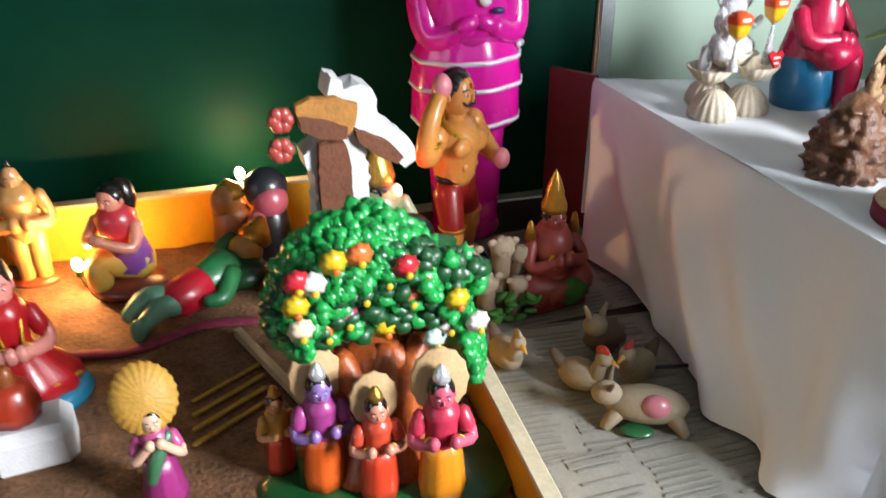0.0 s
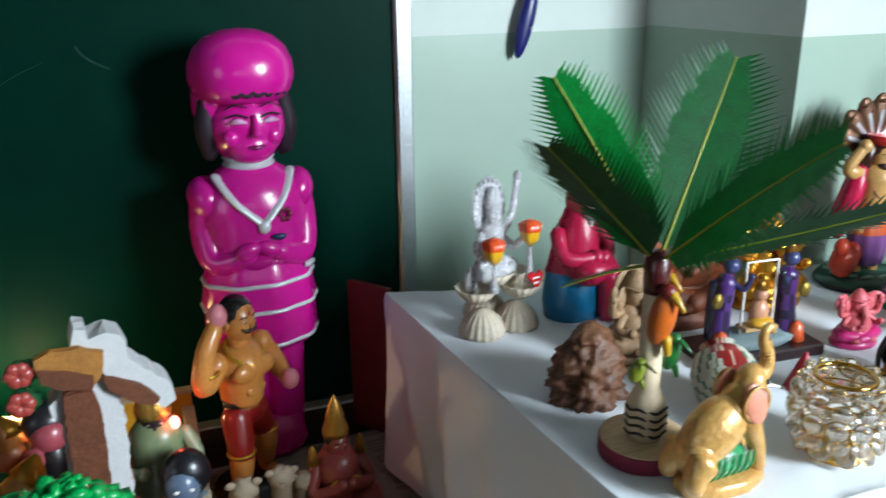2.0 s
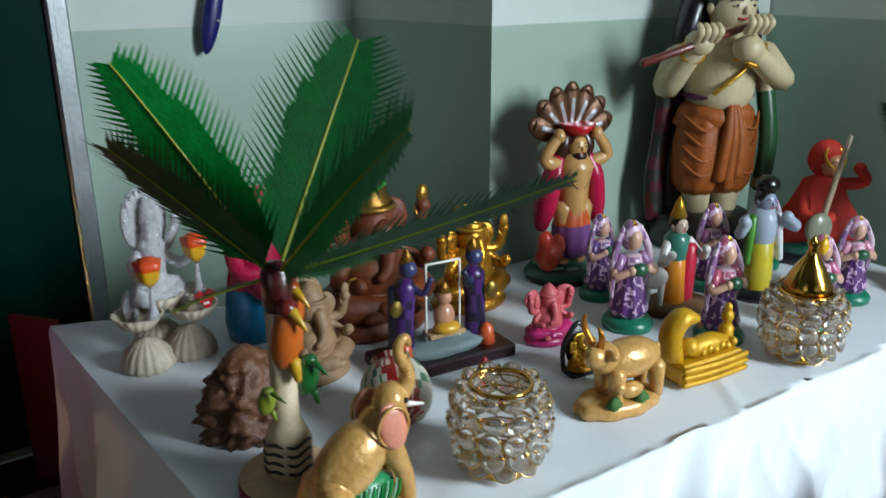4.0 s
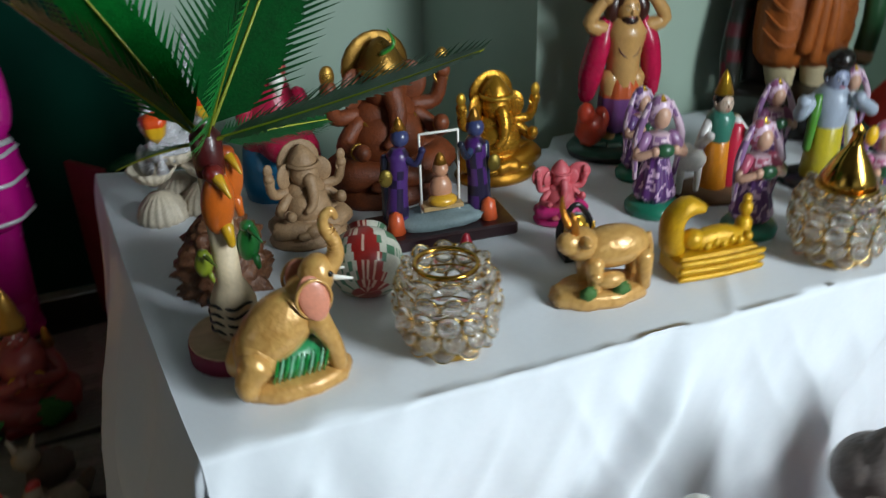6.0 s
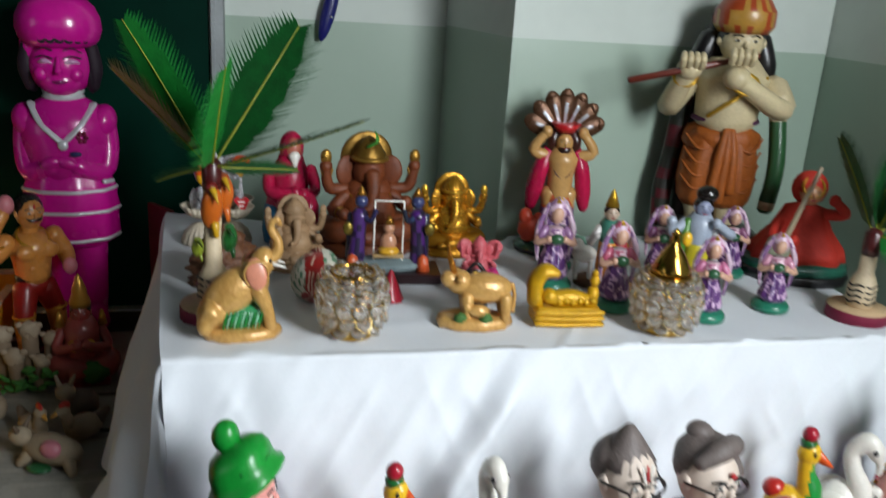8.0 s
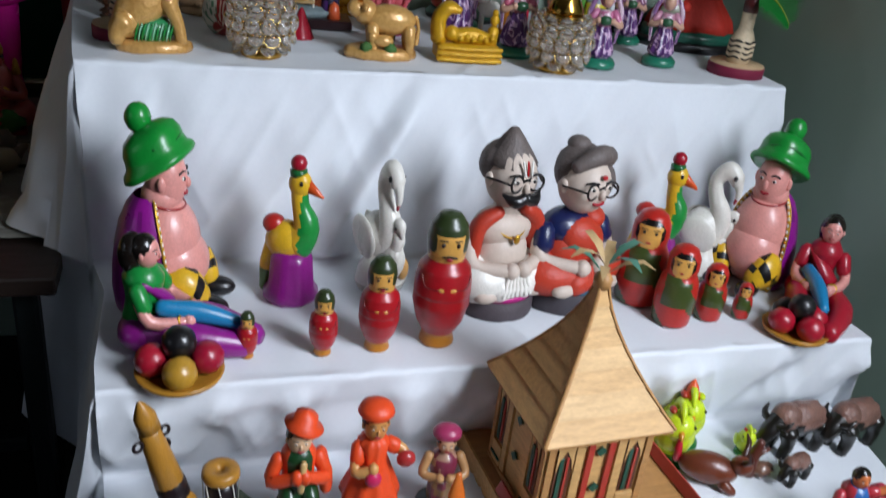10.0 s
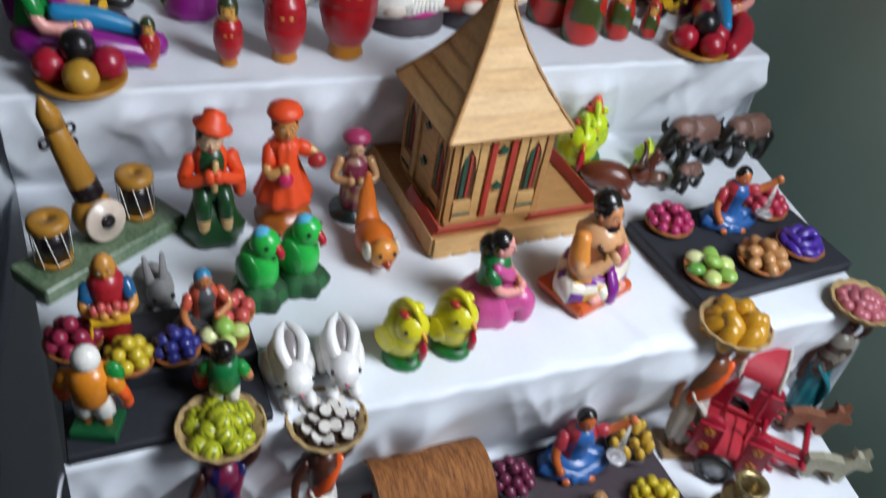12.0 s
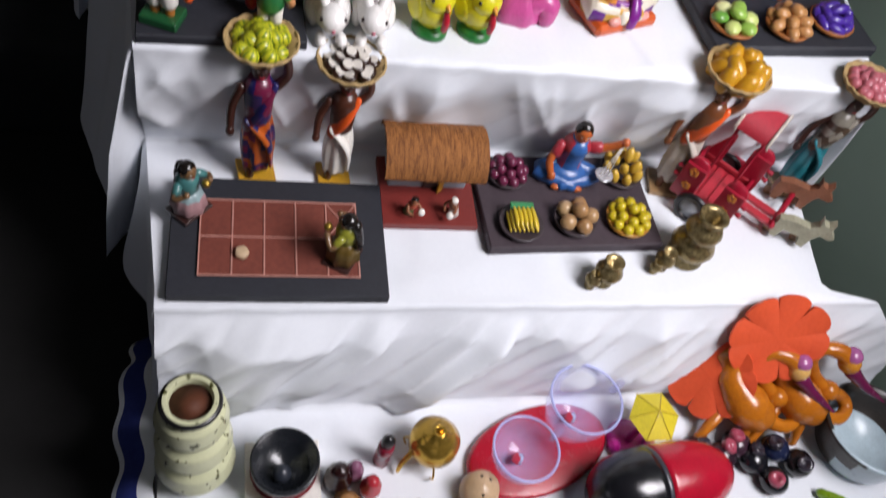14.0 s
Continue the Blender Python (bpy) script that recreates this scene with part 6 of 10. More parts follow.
# Couple in orange and green.
OR, DG = surface("fluorescent_orange_paint", "e0491a", 0.45, vary=0.15, scale=40), paint("17401f")
s = Shape(0.19, 0.8)
s.lathe([(0.25, 0), (0.26, 0.06), (0.2, 0.16), (0.15, 0.3), (0, 0.32)], DG, seg=26, wave=0.07, waves=6)
for q in (-1, 1):
    s.tube([(q * 0.07, -0.02, 0.38), (q * 0.09, -0.14, 0.34), (q * 0.09, -0.16, 0.12)], [0.085, 0.075, 0.05], lambda p: paint("c9a36a") if p.z < 0.26 else DG, 12)
    arm(s, [(q * 0.15, 0, 0.62), (q * 0.22, -0.06, 0.48), (q * 0.03, -0.17, 0.56)], 0.06, OR)
s.tube([(0, 0, 0.36), (0, 0, 0.5), (0, 0, 0.66)], [0.14, 0.13, 0.14], lambda p: DG if p.y < -0.06 and abs(p.x) < 0.08 else OR, 16)
s.tube([(0.18, 0.04, 0.62), (0.23, 0.04, 0.4), (0.24, 0.04, 0.3)], [0.05, 0.06, 0.05], OR, 8)
s.tube([(0.0, -0.18, 0.46), (0.02, -0.16, 0.66)], 0.03, paint("c9a36a"), 8)
face(s, (0, -0.02, 0.77), 0.105, paint("d8b08a"), HAIR)
s.lathe([(0.15, 0.85), (0.16, 0.865), (0.1, 0.89), (0.09, 0.95), (0, 0.98)], OR, c=(0.03, 0, 0), turn=(0, 14, 0), seg=24)
s.thing("piper_doll", 0.270, -0.470, S3, 0, "seated piper doll in orange jacket on green mound", "doll", ROW3)
s = Shape(0.19, 0.8)
s.lathe([(0.24, 0), (0.25, 0.06), (0.2, 0.14), (0, 0.18)], paint("a8591c"), seg=26, wave=0.05, waves=7)
for q in (-1, 1):
    s.tube([(q * 0.06, -0.02, 0.12), (q * 0.06, -0.02, 0.3)], [0.035, 0.045], paint("c9a36a"), 8)
s.lathe([(0.25, 0.24), (0.24, 0.28), (0.16, 0.45), (0.11, 0.56), (0.13, 0.68), (0.07, 0.72)], OR, seg=40, wave=0.06, waves=9)
arm(s, [(0.12, 0, 0.64), (0.24, -0.04, 0.6), (0.26, -0.1, 0.55)], 0.05, paint("d39a5a"), OR)
arm(s, [(-0.12, 0, 0.64), (-0.16, -0.12, 0.5), (-0.03, -0.18, 0.55)], 0.05, paint("d39a5a"), OR)
s.ball((-0.03, -0.2, 0.48), (0.07, 0.05, 0.06), paint("c41f55"))
s.ball((0.25, -0.13, 0.58), (0.08, 0.06, 0.06), paint("a82a2a"))
face(s, (0, -0.02, 0.81), 0.11, paint("c98a4a"), HAIR)
s.lathe([(0.13, 0.885), (0.15, 0.91), (0.13, 0.95), (0.06, 0.98), (0, 0.985)], OR, c=(0, 0.0, 0), seg=26)
s.thing("girl_doll", 0.363, -0.465, S3, 0, "standing girl doll in bright orange dress and cap", "doll", ROW3)
s = Shape(0.138)
s.lathe([(0.22, 0), (0.23, 0.07), (0, 0.1)], paint("14241f"), seg=20)
s.lathe([(0.1, 0.08), (0.12, 0.16), (0.125, 0.24), (0.12, 0.32), (0.11, 0.42)], mottle("7a5a34", "6a2c3a", 12), seg=40, wave=0.08, waves=8)
s.lathe([(0.11, 0.42), (0.125, 0.5), (0.13, 0.58), (0.12, 0.66), (0.05, 0.72)], mottle("7a2c42", "a8806a", 14), seg=40)
face(s, (0, -0.02, 0.8), 0.09, paint("c79a76"), HAIR)
s.ball((0, 0.02, 0.9), (0.14, 0.12, 0.08), paint("a3355c"))
for q in (-1, 1):
    arm(s, [(q * 0.14, 0, 0.66), (q * 0.2, -0.08, 0.5), (q * 0.05, -0.16, 0.5)], 0.05, paint("b98a5a"))
s.thing("turban_figurine", 0.460, -0.462, S3, -10, "small brown figurine in a pink turban on black base", "figurine", ROW3)
s = Shape(0.108, 0.9)
s.ball((0, -0.05, 0.26), (0.26, 0.36, 0.26), paint("c9661e"))
s.tube([(0, 0.2, 0.3), (0, 0.34, 0.6), (0, 0.38, 0.98)], [0.2, 0.13, 0.04], paint("c9661e"), 12, flat=0.6)
s.ball((0, -0.36, 0.3), (0.2, 0.16, 0.2), paint("d98a3a"))
for q in (-1, 1):
    s.ball((q * 0.2, -0.28, 0.3), (0.06, 0.12, 0.12), paint("cfc7b4"))
    s.ball((q * 0.1, -0.5, 0.36), 0.03, BLACK, seg=8, ring=6)
s.tube([(0, -0.5, 0.24), (0, -0.56, 0.2)], [0.08, 0.03], paint("a33a1c"), 8)
s.thing("duck_figure", 0.463, -0.555, S3, 4, "orange glazed duck with upturned tail", "duck figure", ROW3)


def parrot(x, y, rz):
    s = Shape(0.106, 0.88)
    gr, dk = paint("1db544"), paint("128a34")
    s.lathe([(0.34, 0), (0.36, 0.1), (0.3, 0.2), (0.16, 0.3), (0, 0.32)], lambda p: matt("14401f") if noise.noise(p * 6) > -0.1 else matt("1d5a2c"), seg=24, wave=0.1, waves=6)
    s.ball((0, 0.03, 0.5), (0.23, 0.25, 0.36), gr, turn=(-14, 0, 0), seg=20, ring=14)
    s.tube([(0, 0.16, 0.42), (0, 0.3, 0.26), (0, 0.4, 0.1)], [0.14, 0.1, 0.05], dk, 12, flat=0.5)
    s.ball((0, -0.05, 0.83), (0.185, 0.2, 0.19), gr, seg=20, ring=14)
    s.ball((0, -0.02, 0.95), (0.12, 0.13, 0.085), paint("58b4d8"))
    s.tube([(0, -0.2, 0.84), (0, -0.28, 0.76), (0, -0.25, 0.67)], [0.065, 0.055, 0.015], paint("b81a2c"), 8)
    for q in (-1, 1):
        s.ball((q * 0.14, -0.16, 0.88), 0.03, BLACK, seg=8, ring=6)
        s.ball((q * 0.19, 0.08, 0.48), (0.06, 0.18, 0.27), dk, turn=(-12, 0, 0))
    return s.thing("parrot_figure", x, y, S3, rz, "bright green parrot figure on a dark green block", "parrot figure", "pair of green parrots")


parrot(0.307, -0.605, 48)
parrot(0.360, -0.590, 48)
s = Shape(0.085)
gg = surface("grey_glaze", "8d8c8a", 0.4, vary=0.25, scale=50)
s.ball((0, 0.08, 0.3), (0.27, 0.38, 0.28), gg)
s.ball((0, -0.26, 0.42), (0.18, 0.22, 0.2), gg)
for q in (-1, 1):
    s.tube([(q * 0.09, -0.14, 0.56), (q * 0.12, -0.06, 0.95)], [0.07, 0.03], gg, 8, flat=0.5)
    s.ball((q * 0.12, -0.42, 0.48), 0.035, BLACK, seg=8, ring=6)
    s.ball((q * 0.16, -0.2, 0.08), (0.07, 0.14, 0.07), gg)
s.thing("donkey_figure", 0.186, -0.592, S3, 12, "small grey glazed long-eared animal figure", "animal figure", ROW3)


def rabbit(x, y, rz):
    w = paint("ebe8e4")
    s = Shape(0.092)
    s.ball((0, 0.1, 0.3), (0.26, 0.4, 0.3), w, seg=20, ring=14)
    s.ball((0, -0.26, 0.38), (0.2, 0.24, 0.2), w, seg=20, ring=14)
    # ears run up and back and meet at the tip
    for q in (-1, 1):
        s.tube([(q * 0.08, -0.18, 0.5), (q * 0.14, 0.0, 0.62), (q * 0.11, 0.18, 0.68), (q * 0.03, 0.32, 0.7)], [0.07, 0.08, 0.065, 0.03], w, 12)
        s.ball((q * 0.16, -0.38, 0.45), (0.025, 0.035, 0.035), paint("2a1c1c"), seg=8, ring=6)
        s.ball((q * 0.14, -0.36, 0.09), (0.08, 0.14, 0.09), w)
        s.ball((q * 0.22, 0.12, 0.2), (0.1, 0.26, 0.2), w)
    s.ball((0, 0.04, 0.62), (0.08, 0.2, 0.05), paint("8d8583"), turn=(28, 0, 0), seg=14, ring=10)
    s.ball((0, -0.5, 0.34), 0.03, paint("c46a78"), seg=8, ring=6)
    return s.thing("rabbit_figure", x, y, S3, rz, "white glazed rabbit figure with upright ears", "rabbit figure", "pair of white rabbits")


rabbit(0.312, -0.746, 2)
rabbit(0.368, -0.744, -6)


def chick(x, y, rz, h=0.087, c="d6cc1e", lab="yellow chick figure with red wattle on green base", grp="pair of yellow chicks", crest=None):
    s = Shape(h)
    m = paint(c)
    s.lathe([(0.27, 0), (0.27, 0.08), (0.2, 0.14), (0, 0.16)], paint("0f6a2c"), seg=18, sy=1.1)
    s.ball((0, 0.04, 0.46), (0.29, 0.31, 0.38), m, seg=22, ring=16)
    s.ball((0, -0.08, 0.66), (0.24, 0.23, 0.24), m, seg=20, ring=14)
    # peaked ridge over the head and down the back
    s.tube([(0, -0.24, 0.82), (0, -0.08, 1.0), (0, 0.12, 0.94), (0, 0.28, 0.72), (0, 0.34, 0.46)], [0.03, 0.06, 0.075, 0.06, 0.03], m, 6)
    if crest:
        s.tube([(0, -0.02, 0.88), (0, 0.03, 1.0), (0, 0.06, 1.12)], [0.13, 0.09, 0.03], crest, 10)
    s.tube([(0, -0.27, 0.68), (0, -0.37, 0.62)], [0.06, 0.02], paint("cf8a1c"), 8)
    s.tube([(0, -0.3, 0.58), (0, -0.34, 0.42), (0, -0.33, 0.26)], [0.04, 0.06, 0.05], paint("b01a2c"), 10)
    for q in (-1, 1):
        s.ball((q * 0.2, -0.18, 0.74), 0.03, BLACK, seg=8, ring=6)
        s.ball((q * 0.13, -0.04, 0.92), (0.06, 0.09, 0.05), paint("a8321c") if q < 0 else m, seg=10, ring=7)
        s.ball((q * 0.26, 0.12, 0.42), (0.06, 0.2, 0.2), m, turn=(20, 0, 0))
    return s.thing("chick_figure", x, y, S3, rz, lab, "chick figure", grp)


chick(0.446, -0.738, 24)
chick(0.508, -0.735, 24)
for x, y in ((0.838, -0.418), (0.876, -0.385), (0.966, -0.425)):
    chick(x, y, -20, 0.1 if x < 0.9 else 0.05, "c8de1c", "small lime yellow chick figure", "lime chicks behind the house", paint("e2551c") if y > -0.4 else None)

# Kneeling girl and seated sage.
s = Shape(0.134, 0.92)
sari = paint("c44f8c")
s.lathe([(0.3, 0), (0.32, 0.06), (0.28, 0.2), (0.2, 0.34), (0.14, 0.4)], sari, seg=28, wave=0.05, waves=8, sy=1.1)
s.tube([(0, -0.1, 0.16), (0.06, -0.34, 0.22), (0.02, -0.4, 0.06)], [0.2, 0.15, 0.1], sari, 12)
s.tube([(0, 0.02, 0.36), (0, 0, 0.48), (0, -0.02, 0.64)], [0.14, 0.13, 0.16], paint("116b33"), 12)
s.tube([(-0.14, -0.04, 0.64), (0.0, -0.16, 0.5), (0.14, -0.1, 0.34)], [0.06, 0.09, 0.08], sari, 8)
face(s, (0, -0.05, 0.82), 0.125, FLESH, HAIR)
s.ball((0, 0.08, 0.78), (0.11, 0.1, 0.13), HAIR)
for q in (-1, 1):
    arm(s, [(q * 0.17, 0, 0.6), (q * 0.2, -0.14, 0.44), (q * 0.05, -0.32, 0.4)], 0.055, FLESH, paint("116b33"), GOLD)
s.thing("kneeling_girl_doll", 0.572, -0.684, S3, 55, "kneeling girl doll in pink sari and green blouse", "doll", ROW3)
s = Shape(0.168, 0.9)
s.box((0, -0.02, 0.06), (0.72, 0.54, 0.12), paint("c9551f"), bev=0.3)
crossed_legs(s, lambda p: paint("c99a3a") if math.sin(p.x * 34 + p.z * 20) > 0.75 else (paint("6a2c86") if noise.noise(p * 9) > 0.3 else paint("e0d6c4")), 0.32, 0.08, 0.24, FLESH)
s.tube([(0.02, -0.22, 0.3), (0.0, -0.3, 0.2), (-0.02, -0.32, 0.1)], [0.05, 0.06, 0.05], PURPLE, 8, flat=0.5)
s.tube([(0, 0, 0.18), (0, 0, 0.36), (0, 0, 0.58)], [0.2, 0.17, 0.21], paint("d6a070"), 14)
s.tube([(-0.2, 0.02, 0.6), (-0.24, -0.04, 0.4), (-0.18, -0.12, 0.2)], [0.08, 0.1, 0.08], paint("d88a3a"), 8)
s.hoop((0, 0, 0.26), 0.2, 0.04, PURPLE, turn=(8, 0, 0), seg=20)
face(s, (0, -0.03, 0.77), 0.12, paint("cf8a5a"), HAIR, beard=BLACK)
s.ball((0, 0.03, 0.86), (0.125, 0.12, 0.1), HAIR)
for q in (-1, 1):
    arm(s, [(q * 0.22, 0, 0.54), (q * 0.28, -0.12, 0.36), (q * 0.05, -0.24, 0.5)], 0.065, paint("d6a070"), None, gilt("8f6a2a"))
s.ball((0, -0.26, 0.52), (0.06, 0.05, 0.11), paint("d9697c"))
for k in range(10):
    a = radians(-70 + 14 * k)
    s.ball((0.16 * math.sin(a), -0.19 + 0.06 * abs(math.sin(a)), 0.62 - 0.13 * math.cos(a)), 0.026, paint("4a2a12"), seg=8, ring=6)
s.thing("sage_doll", 0.722, -0.674, S3, 20, "seated bearded sage doll on an orange board", "doll", ROW3)


# ---- wooden house on the third step ----
PINE, PINE2, DARKPINE = timber("d3a668"), timber("b98850"), timber("5b3520")
REDSTRIP, GREENSTRIP = paint("b03a2c", 0.5), paint("1f4d3c", 0.5)
PX = 0.036
house = holder("wooden_house", 0.628, -0.472, S3, 3.2, "model house of pale wood strips with a steep flared roof", "model house", ROW3)
Shape().box((PX, 0.024, 0.016), (0.262, 0.252, 0.032), PINE2, bev=0.04).part("platform", house, "pale wood platform")
for cx, cy, w, d in ((PX, -0.1045, 0.262, 0.004), (PX - 0.133, 0.024, 0.004, 0.252), (PX + 0.133, 0.024, 0.004, 0.252)):
    edge = Shape()
    n = 9
    for k in range(n):
        f = (k + 0.5) / n - 0.5
        edge.ball((cx + f * (w if w > 0.01 else 0), cy + f * (d if d > 0.01 else 0), 0.0105), (w / n * 0.6 if w > 0.01 else 0.002, d / n * 0.6 if d > 0.01 else 0.002, 0.012), PINE, seg=10, ring=6)
    edge.box((cx, cy, 0.023), (w, d, 0.024), PINE, bev=0.1)
    edge.part("skirting", house, "scalloped wood strip")
# sloping red strips of the little fence
for pts in (((PX - 0.127, -0.096), (PX - 0.032, -0.096)), ((PX + 0.012, -0.096), (PX + 0.127, -0.096)), ((PX - 0.127, -0.096), (PX - 0.127, 0.0)), ((PX + 0.127, -0.096), (PX + 0.127, 0.08))):
    (xa, ya), (xb, yb) = pts
    L = math.hypot(xb - xa, yb - ya)
    Shape().box((0, 0, 0), (L, 0.004, 0.017), REDSTRIP, bev=0.15).part("fence_strip", house, "red painted strip", pose((xa + xb) / 2, (ya + yb) / 2, 0.0415, 25, 0, math.degrees(math.atan2(yb - ya, xb - xa))))
W, HW = 0.146, 0.15
walls_z = 0.032
for side in range(4):
    m = pose(0, 0, walls_z, 0, 0, 90 * side)
    wl = Shape().box((0, -W / 2 + 0.002, HW / 2), (W, 0.004, HW), PINE, bev=0.0).part("wall", house, "pale wood wall", m)
    if side in (0, 3, 1):
        # corner posts, two tall windows with half-drawn shutters and a red centre strip
        for f in (-0.47, -0.2, 0.2, 0.47):
            Shape().box((f * W, -W / 2 - 0.002, HW * 0.5), (0.009 if abs(f) > 0.3 else 0.012, 0.004, HW * 0.98), PINE2 if abs(f) > 0.3 else PINE, bev=0.1).part("wall_post", wl)
        for f in (-0.335, 0.335):
            wo = Shape().box((f * W, -W / 2 - 0.0012, HW * 0.56), (0.022, 0.0024, HW * 0.56), DARKPINE, bev=0.05).part("window", wl, "dark narrow window")
            sh_ = Shape()
            sh_.box((f * W - 0.0045, -W / 2 - 0.0034, HW * 0.52), (0.0055, 0.002, HW * 0.44), GREENSTRIP, bev=0.1)
            sh_.part("shutter", wo, "dark green shutter strip")
            Shape().box((f * W + 0.0035, -W / 2 - 0.0034, HW * 0.52), (0.0035, 0.002, HW * 0.44), REDSTRIP, bev=0.1).part("shutter", wo, "red shutter strip")
            ar = Shape()
            for e in (-1, 1):
                ar.add([(f * W + e * 0.0115, -W / 2 - 0.0042, HW * 0.86), (f * W + e * 0.0115, -W / 2 - 0.0042, HW * 0.6), (f * W + e * 0.008, -W / 2 - 0.0042, HW * 0.72), (f * W, -W / 2 - 0.0042, HW * 0.82), (f * W, -W / 2 - 0.0042, HW * 0.86)], [(0, 1, 2, 3, 4)], PINE, False)
            ar.part("window_arch", wo, "arched pale wood surround")
            Shape().box((f * W, -W / 2 - 0.003, HW * 0.15), (0.026, 0.004, HW * 0.22), PINE, bev=0.1).part("sill_panel", wl)
        if side == 0:
            for f in (-0.1, 0.1):
                Shape().box((f * W, -W / 2 - 0.003, HW * 0.5), (0.0085, 0.004, HW * 0.92), REDSTRIP, bev=0.1).part("red_strip", wl, "red painted strip")
        for f in (-0.335, 0.335):
            Shape().box((f * W, -W / 2 - 0.0062, HW * 0.13), (0.026, 0.0024, 0.003), GREENSTRIP, bev=0.1).part("sill_line", wl, "thin dark green strip")
        for zz in (0.03, 0.95):
            Shape().box((0, -W / 2 - 0.0045, HW * zz), (W * 0.98, 0.003, 0.0055), PINE2, bev=0.1).part("wall_rail", wl)
        for zz in (0.38, 0.76):
            Shape().box((0, -W / 2 - 0.0035, HW * zz), (0.011, 0.003, 0.011), GREENSTRIP, turn=(0, 45, 0), bev=0.1).part("diamond_inlay", wl, "dark green diamond inlay")
roof = Shape()
R0, RH = 0.084, 0.168
RZ = walls_z + HW - 0.006


def roof_r(u):
    return R0 * (1 - u) ** 1.55 + 0.006


strips = []
PALE_WOOD = surface("wood_pale", "d6ac70", 0.5, vary=0.3, scale=16, bump=0.15, grain=(1.4, 1.4, 10))
for side in range(4):
    a = radians(90 * side)
    n = 7
    for k in range(n):
        g = []
        for i in range(4):
            u = (k + i / 3 * 1.04) / n * 0.975
            lap = 0.0022 * (1 - i / 3)
            row = []
            for j in range(9):
                f = (j / 8 - 0.5) * 2
                x, y = f * roof_r(u), -roof_r(u) - lap
                row.append((x * math.cos(a) - y * math.sin(a), x * math.sin(a) + y * math.cos(a), RZ + RH * u))
            g.append(row)
        Shape().sheet(g, PALE_WOOD if (k + side) % 2 else PINE).part("roof_plank", house, "pale wood roof plank")
for q in range(4):
    a = radians(45 + 90 * q)
    Shape().tube([(1.42 * roof_r(u / 10) * math.cos(a), 1.42 * roof_r(u / 10) * math.sin(a), RZ + RH * u / 10 + 0.0015) for u in range(11)], 0.0028, PINE2, 6, flat=0.6).part("hip_strip", house, "thin wood hip strip")
for side in range(4):
    a = 90 * side
    Shape().box((0, -R0 - 0.004, RZ - 0.002), (2 * R0 + 0.012, 0.003, 0.008), PINE2, bev=0.1).part("eaves_strip", house, "", pose(0, 0, 0, 0, 0, a))
Shape().lathe([(0.011, 0), (0.012, 0.012), (0.006, 0.02), (0, 0.022)], PINE2, seg=14).part("finial", house, "carved finial", pose(0, 0, RZ + RH - 0.006))
for k in range(8):
    a = radians(45 * k + 10)
    g = [[(r * math.cos(a + e * w), r * math.sin(a + e * w), 0.012 + 0.03 * math.sin(r * 40) - 0.012 * (k % 2)) for e in (-1, 1)] for r, w in ((0.004, 0.3), (0.022, 0.3), (0.042, 0.14), (0.058, 0.01))]
    Shape().sheet(g, paint("b99a6a", 0.6) if k % 3 else paint("4a7d6a", 0.6)).part("finial_leaf", house, "dry leaf on the finial", pose(0, 0, RZ + RH + 0.008))


# ---- animals and food sellers ----
def buffalo(x, y, rz, h, label):
    s = Shape(h)
    bl, br = paint("17140f", 0.3), surface("brown_hide", "8a6558", 0.3, vary=0.6, scale=50, bump=0.6)
    hide = lambda p: br if p.z > 0.62 + 0.16 * noise.noise(p * 7) else bl
    s.ball((0, 0, 0.64), (0.56, 0.27, 0.3), hide, lump=0.15, seg=20, ring=14)
    s.ball((-0.36, 0, 0.72), (0.28, 0.24, 0.27), hide, seg=16, ring=12)
    s.tube([(-0.48, 0, 0.7), (-0.68, -0.02, 0.56), (-0.8, -0.02, 0.4)], [0.19, 0.15, 0.11], bl, 12)
    for q in (-1, 1):
        s.tube([(-0.64, q * 0.1, 0.68), (-0.62, q * 0.24, 0.74), (-0.52, q * 0.28, 0.84)], [0.06, 0.05, 0.02], bl, 7)
        s.ball((-0.58, q * 0.2, 0.62), (0.05, 0.1, 0.04), bl, seg=8, ring=6)
        for xx in (-0.36, 0.38):
            s.tube([(xx, q * 0.14, 0.52), (xx + 0.05, q * 0.16, 0.26), (xx - 0.02, q * 0.16, 0.03)], [0.17, 0.11, 0.095], bl, 10)
    s.tube([(0.54, 0, 0.7), (0.64, 0, 0.4)], [0.05, 0.04], bl, 6)
    return s.thing("buffalo_figure", x, y, S3, rz, label, "buffalo figure", "buffalo figures")


buffalo(1.055, -0.425, 8, 0.092, "black and brown glazed water buffalo figure")
buffalo(1.160, -0.430, 14, 0.09, "black and brown glazed buffalo beside the wall")
buffalo(1.008, -0.492, 20, 0.05, "small black buffalo calf figure")
s = Shape(0.07)
brn = paint("6a3420")
s.ball((0, 0, 0.4), (0.62, 0.34, 0.34), brn)
s.ball((0.62, 0, 0.62), (0.24, 0.2, 0.22), brn)
for q in (-1, 1):
    s.tube([(0.64, q * 0.12, 0.78), (0.7, q * 0.3, 1.0), (0.62, q * 0.34, 1.2)], [0.07, 0.06, 0.02], paint("3a1c14"), 7)
    s.tube([(0.35, q * 0.2, 0.2), (0.55, q * 0.22, 0.08)], [0.14, 0.1], brn, 8)
s.thing("resting_bull", 0.865, -0.475, S3, -30, "reddish brown resting bull figure", "bull figure", ROW3)
s = Shape(0.06)
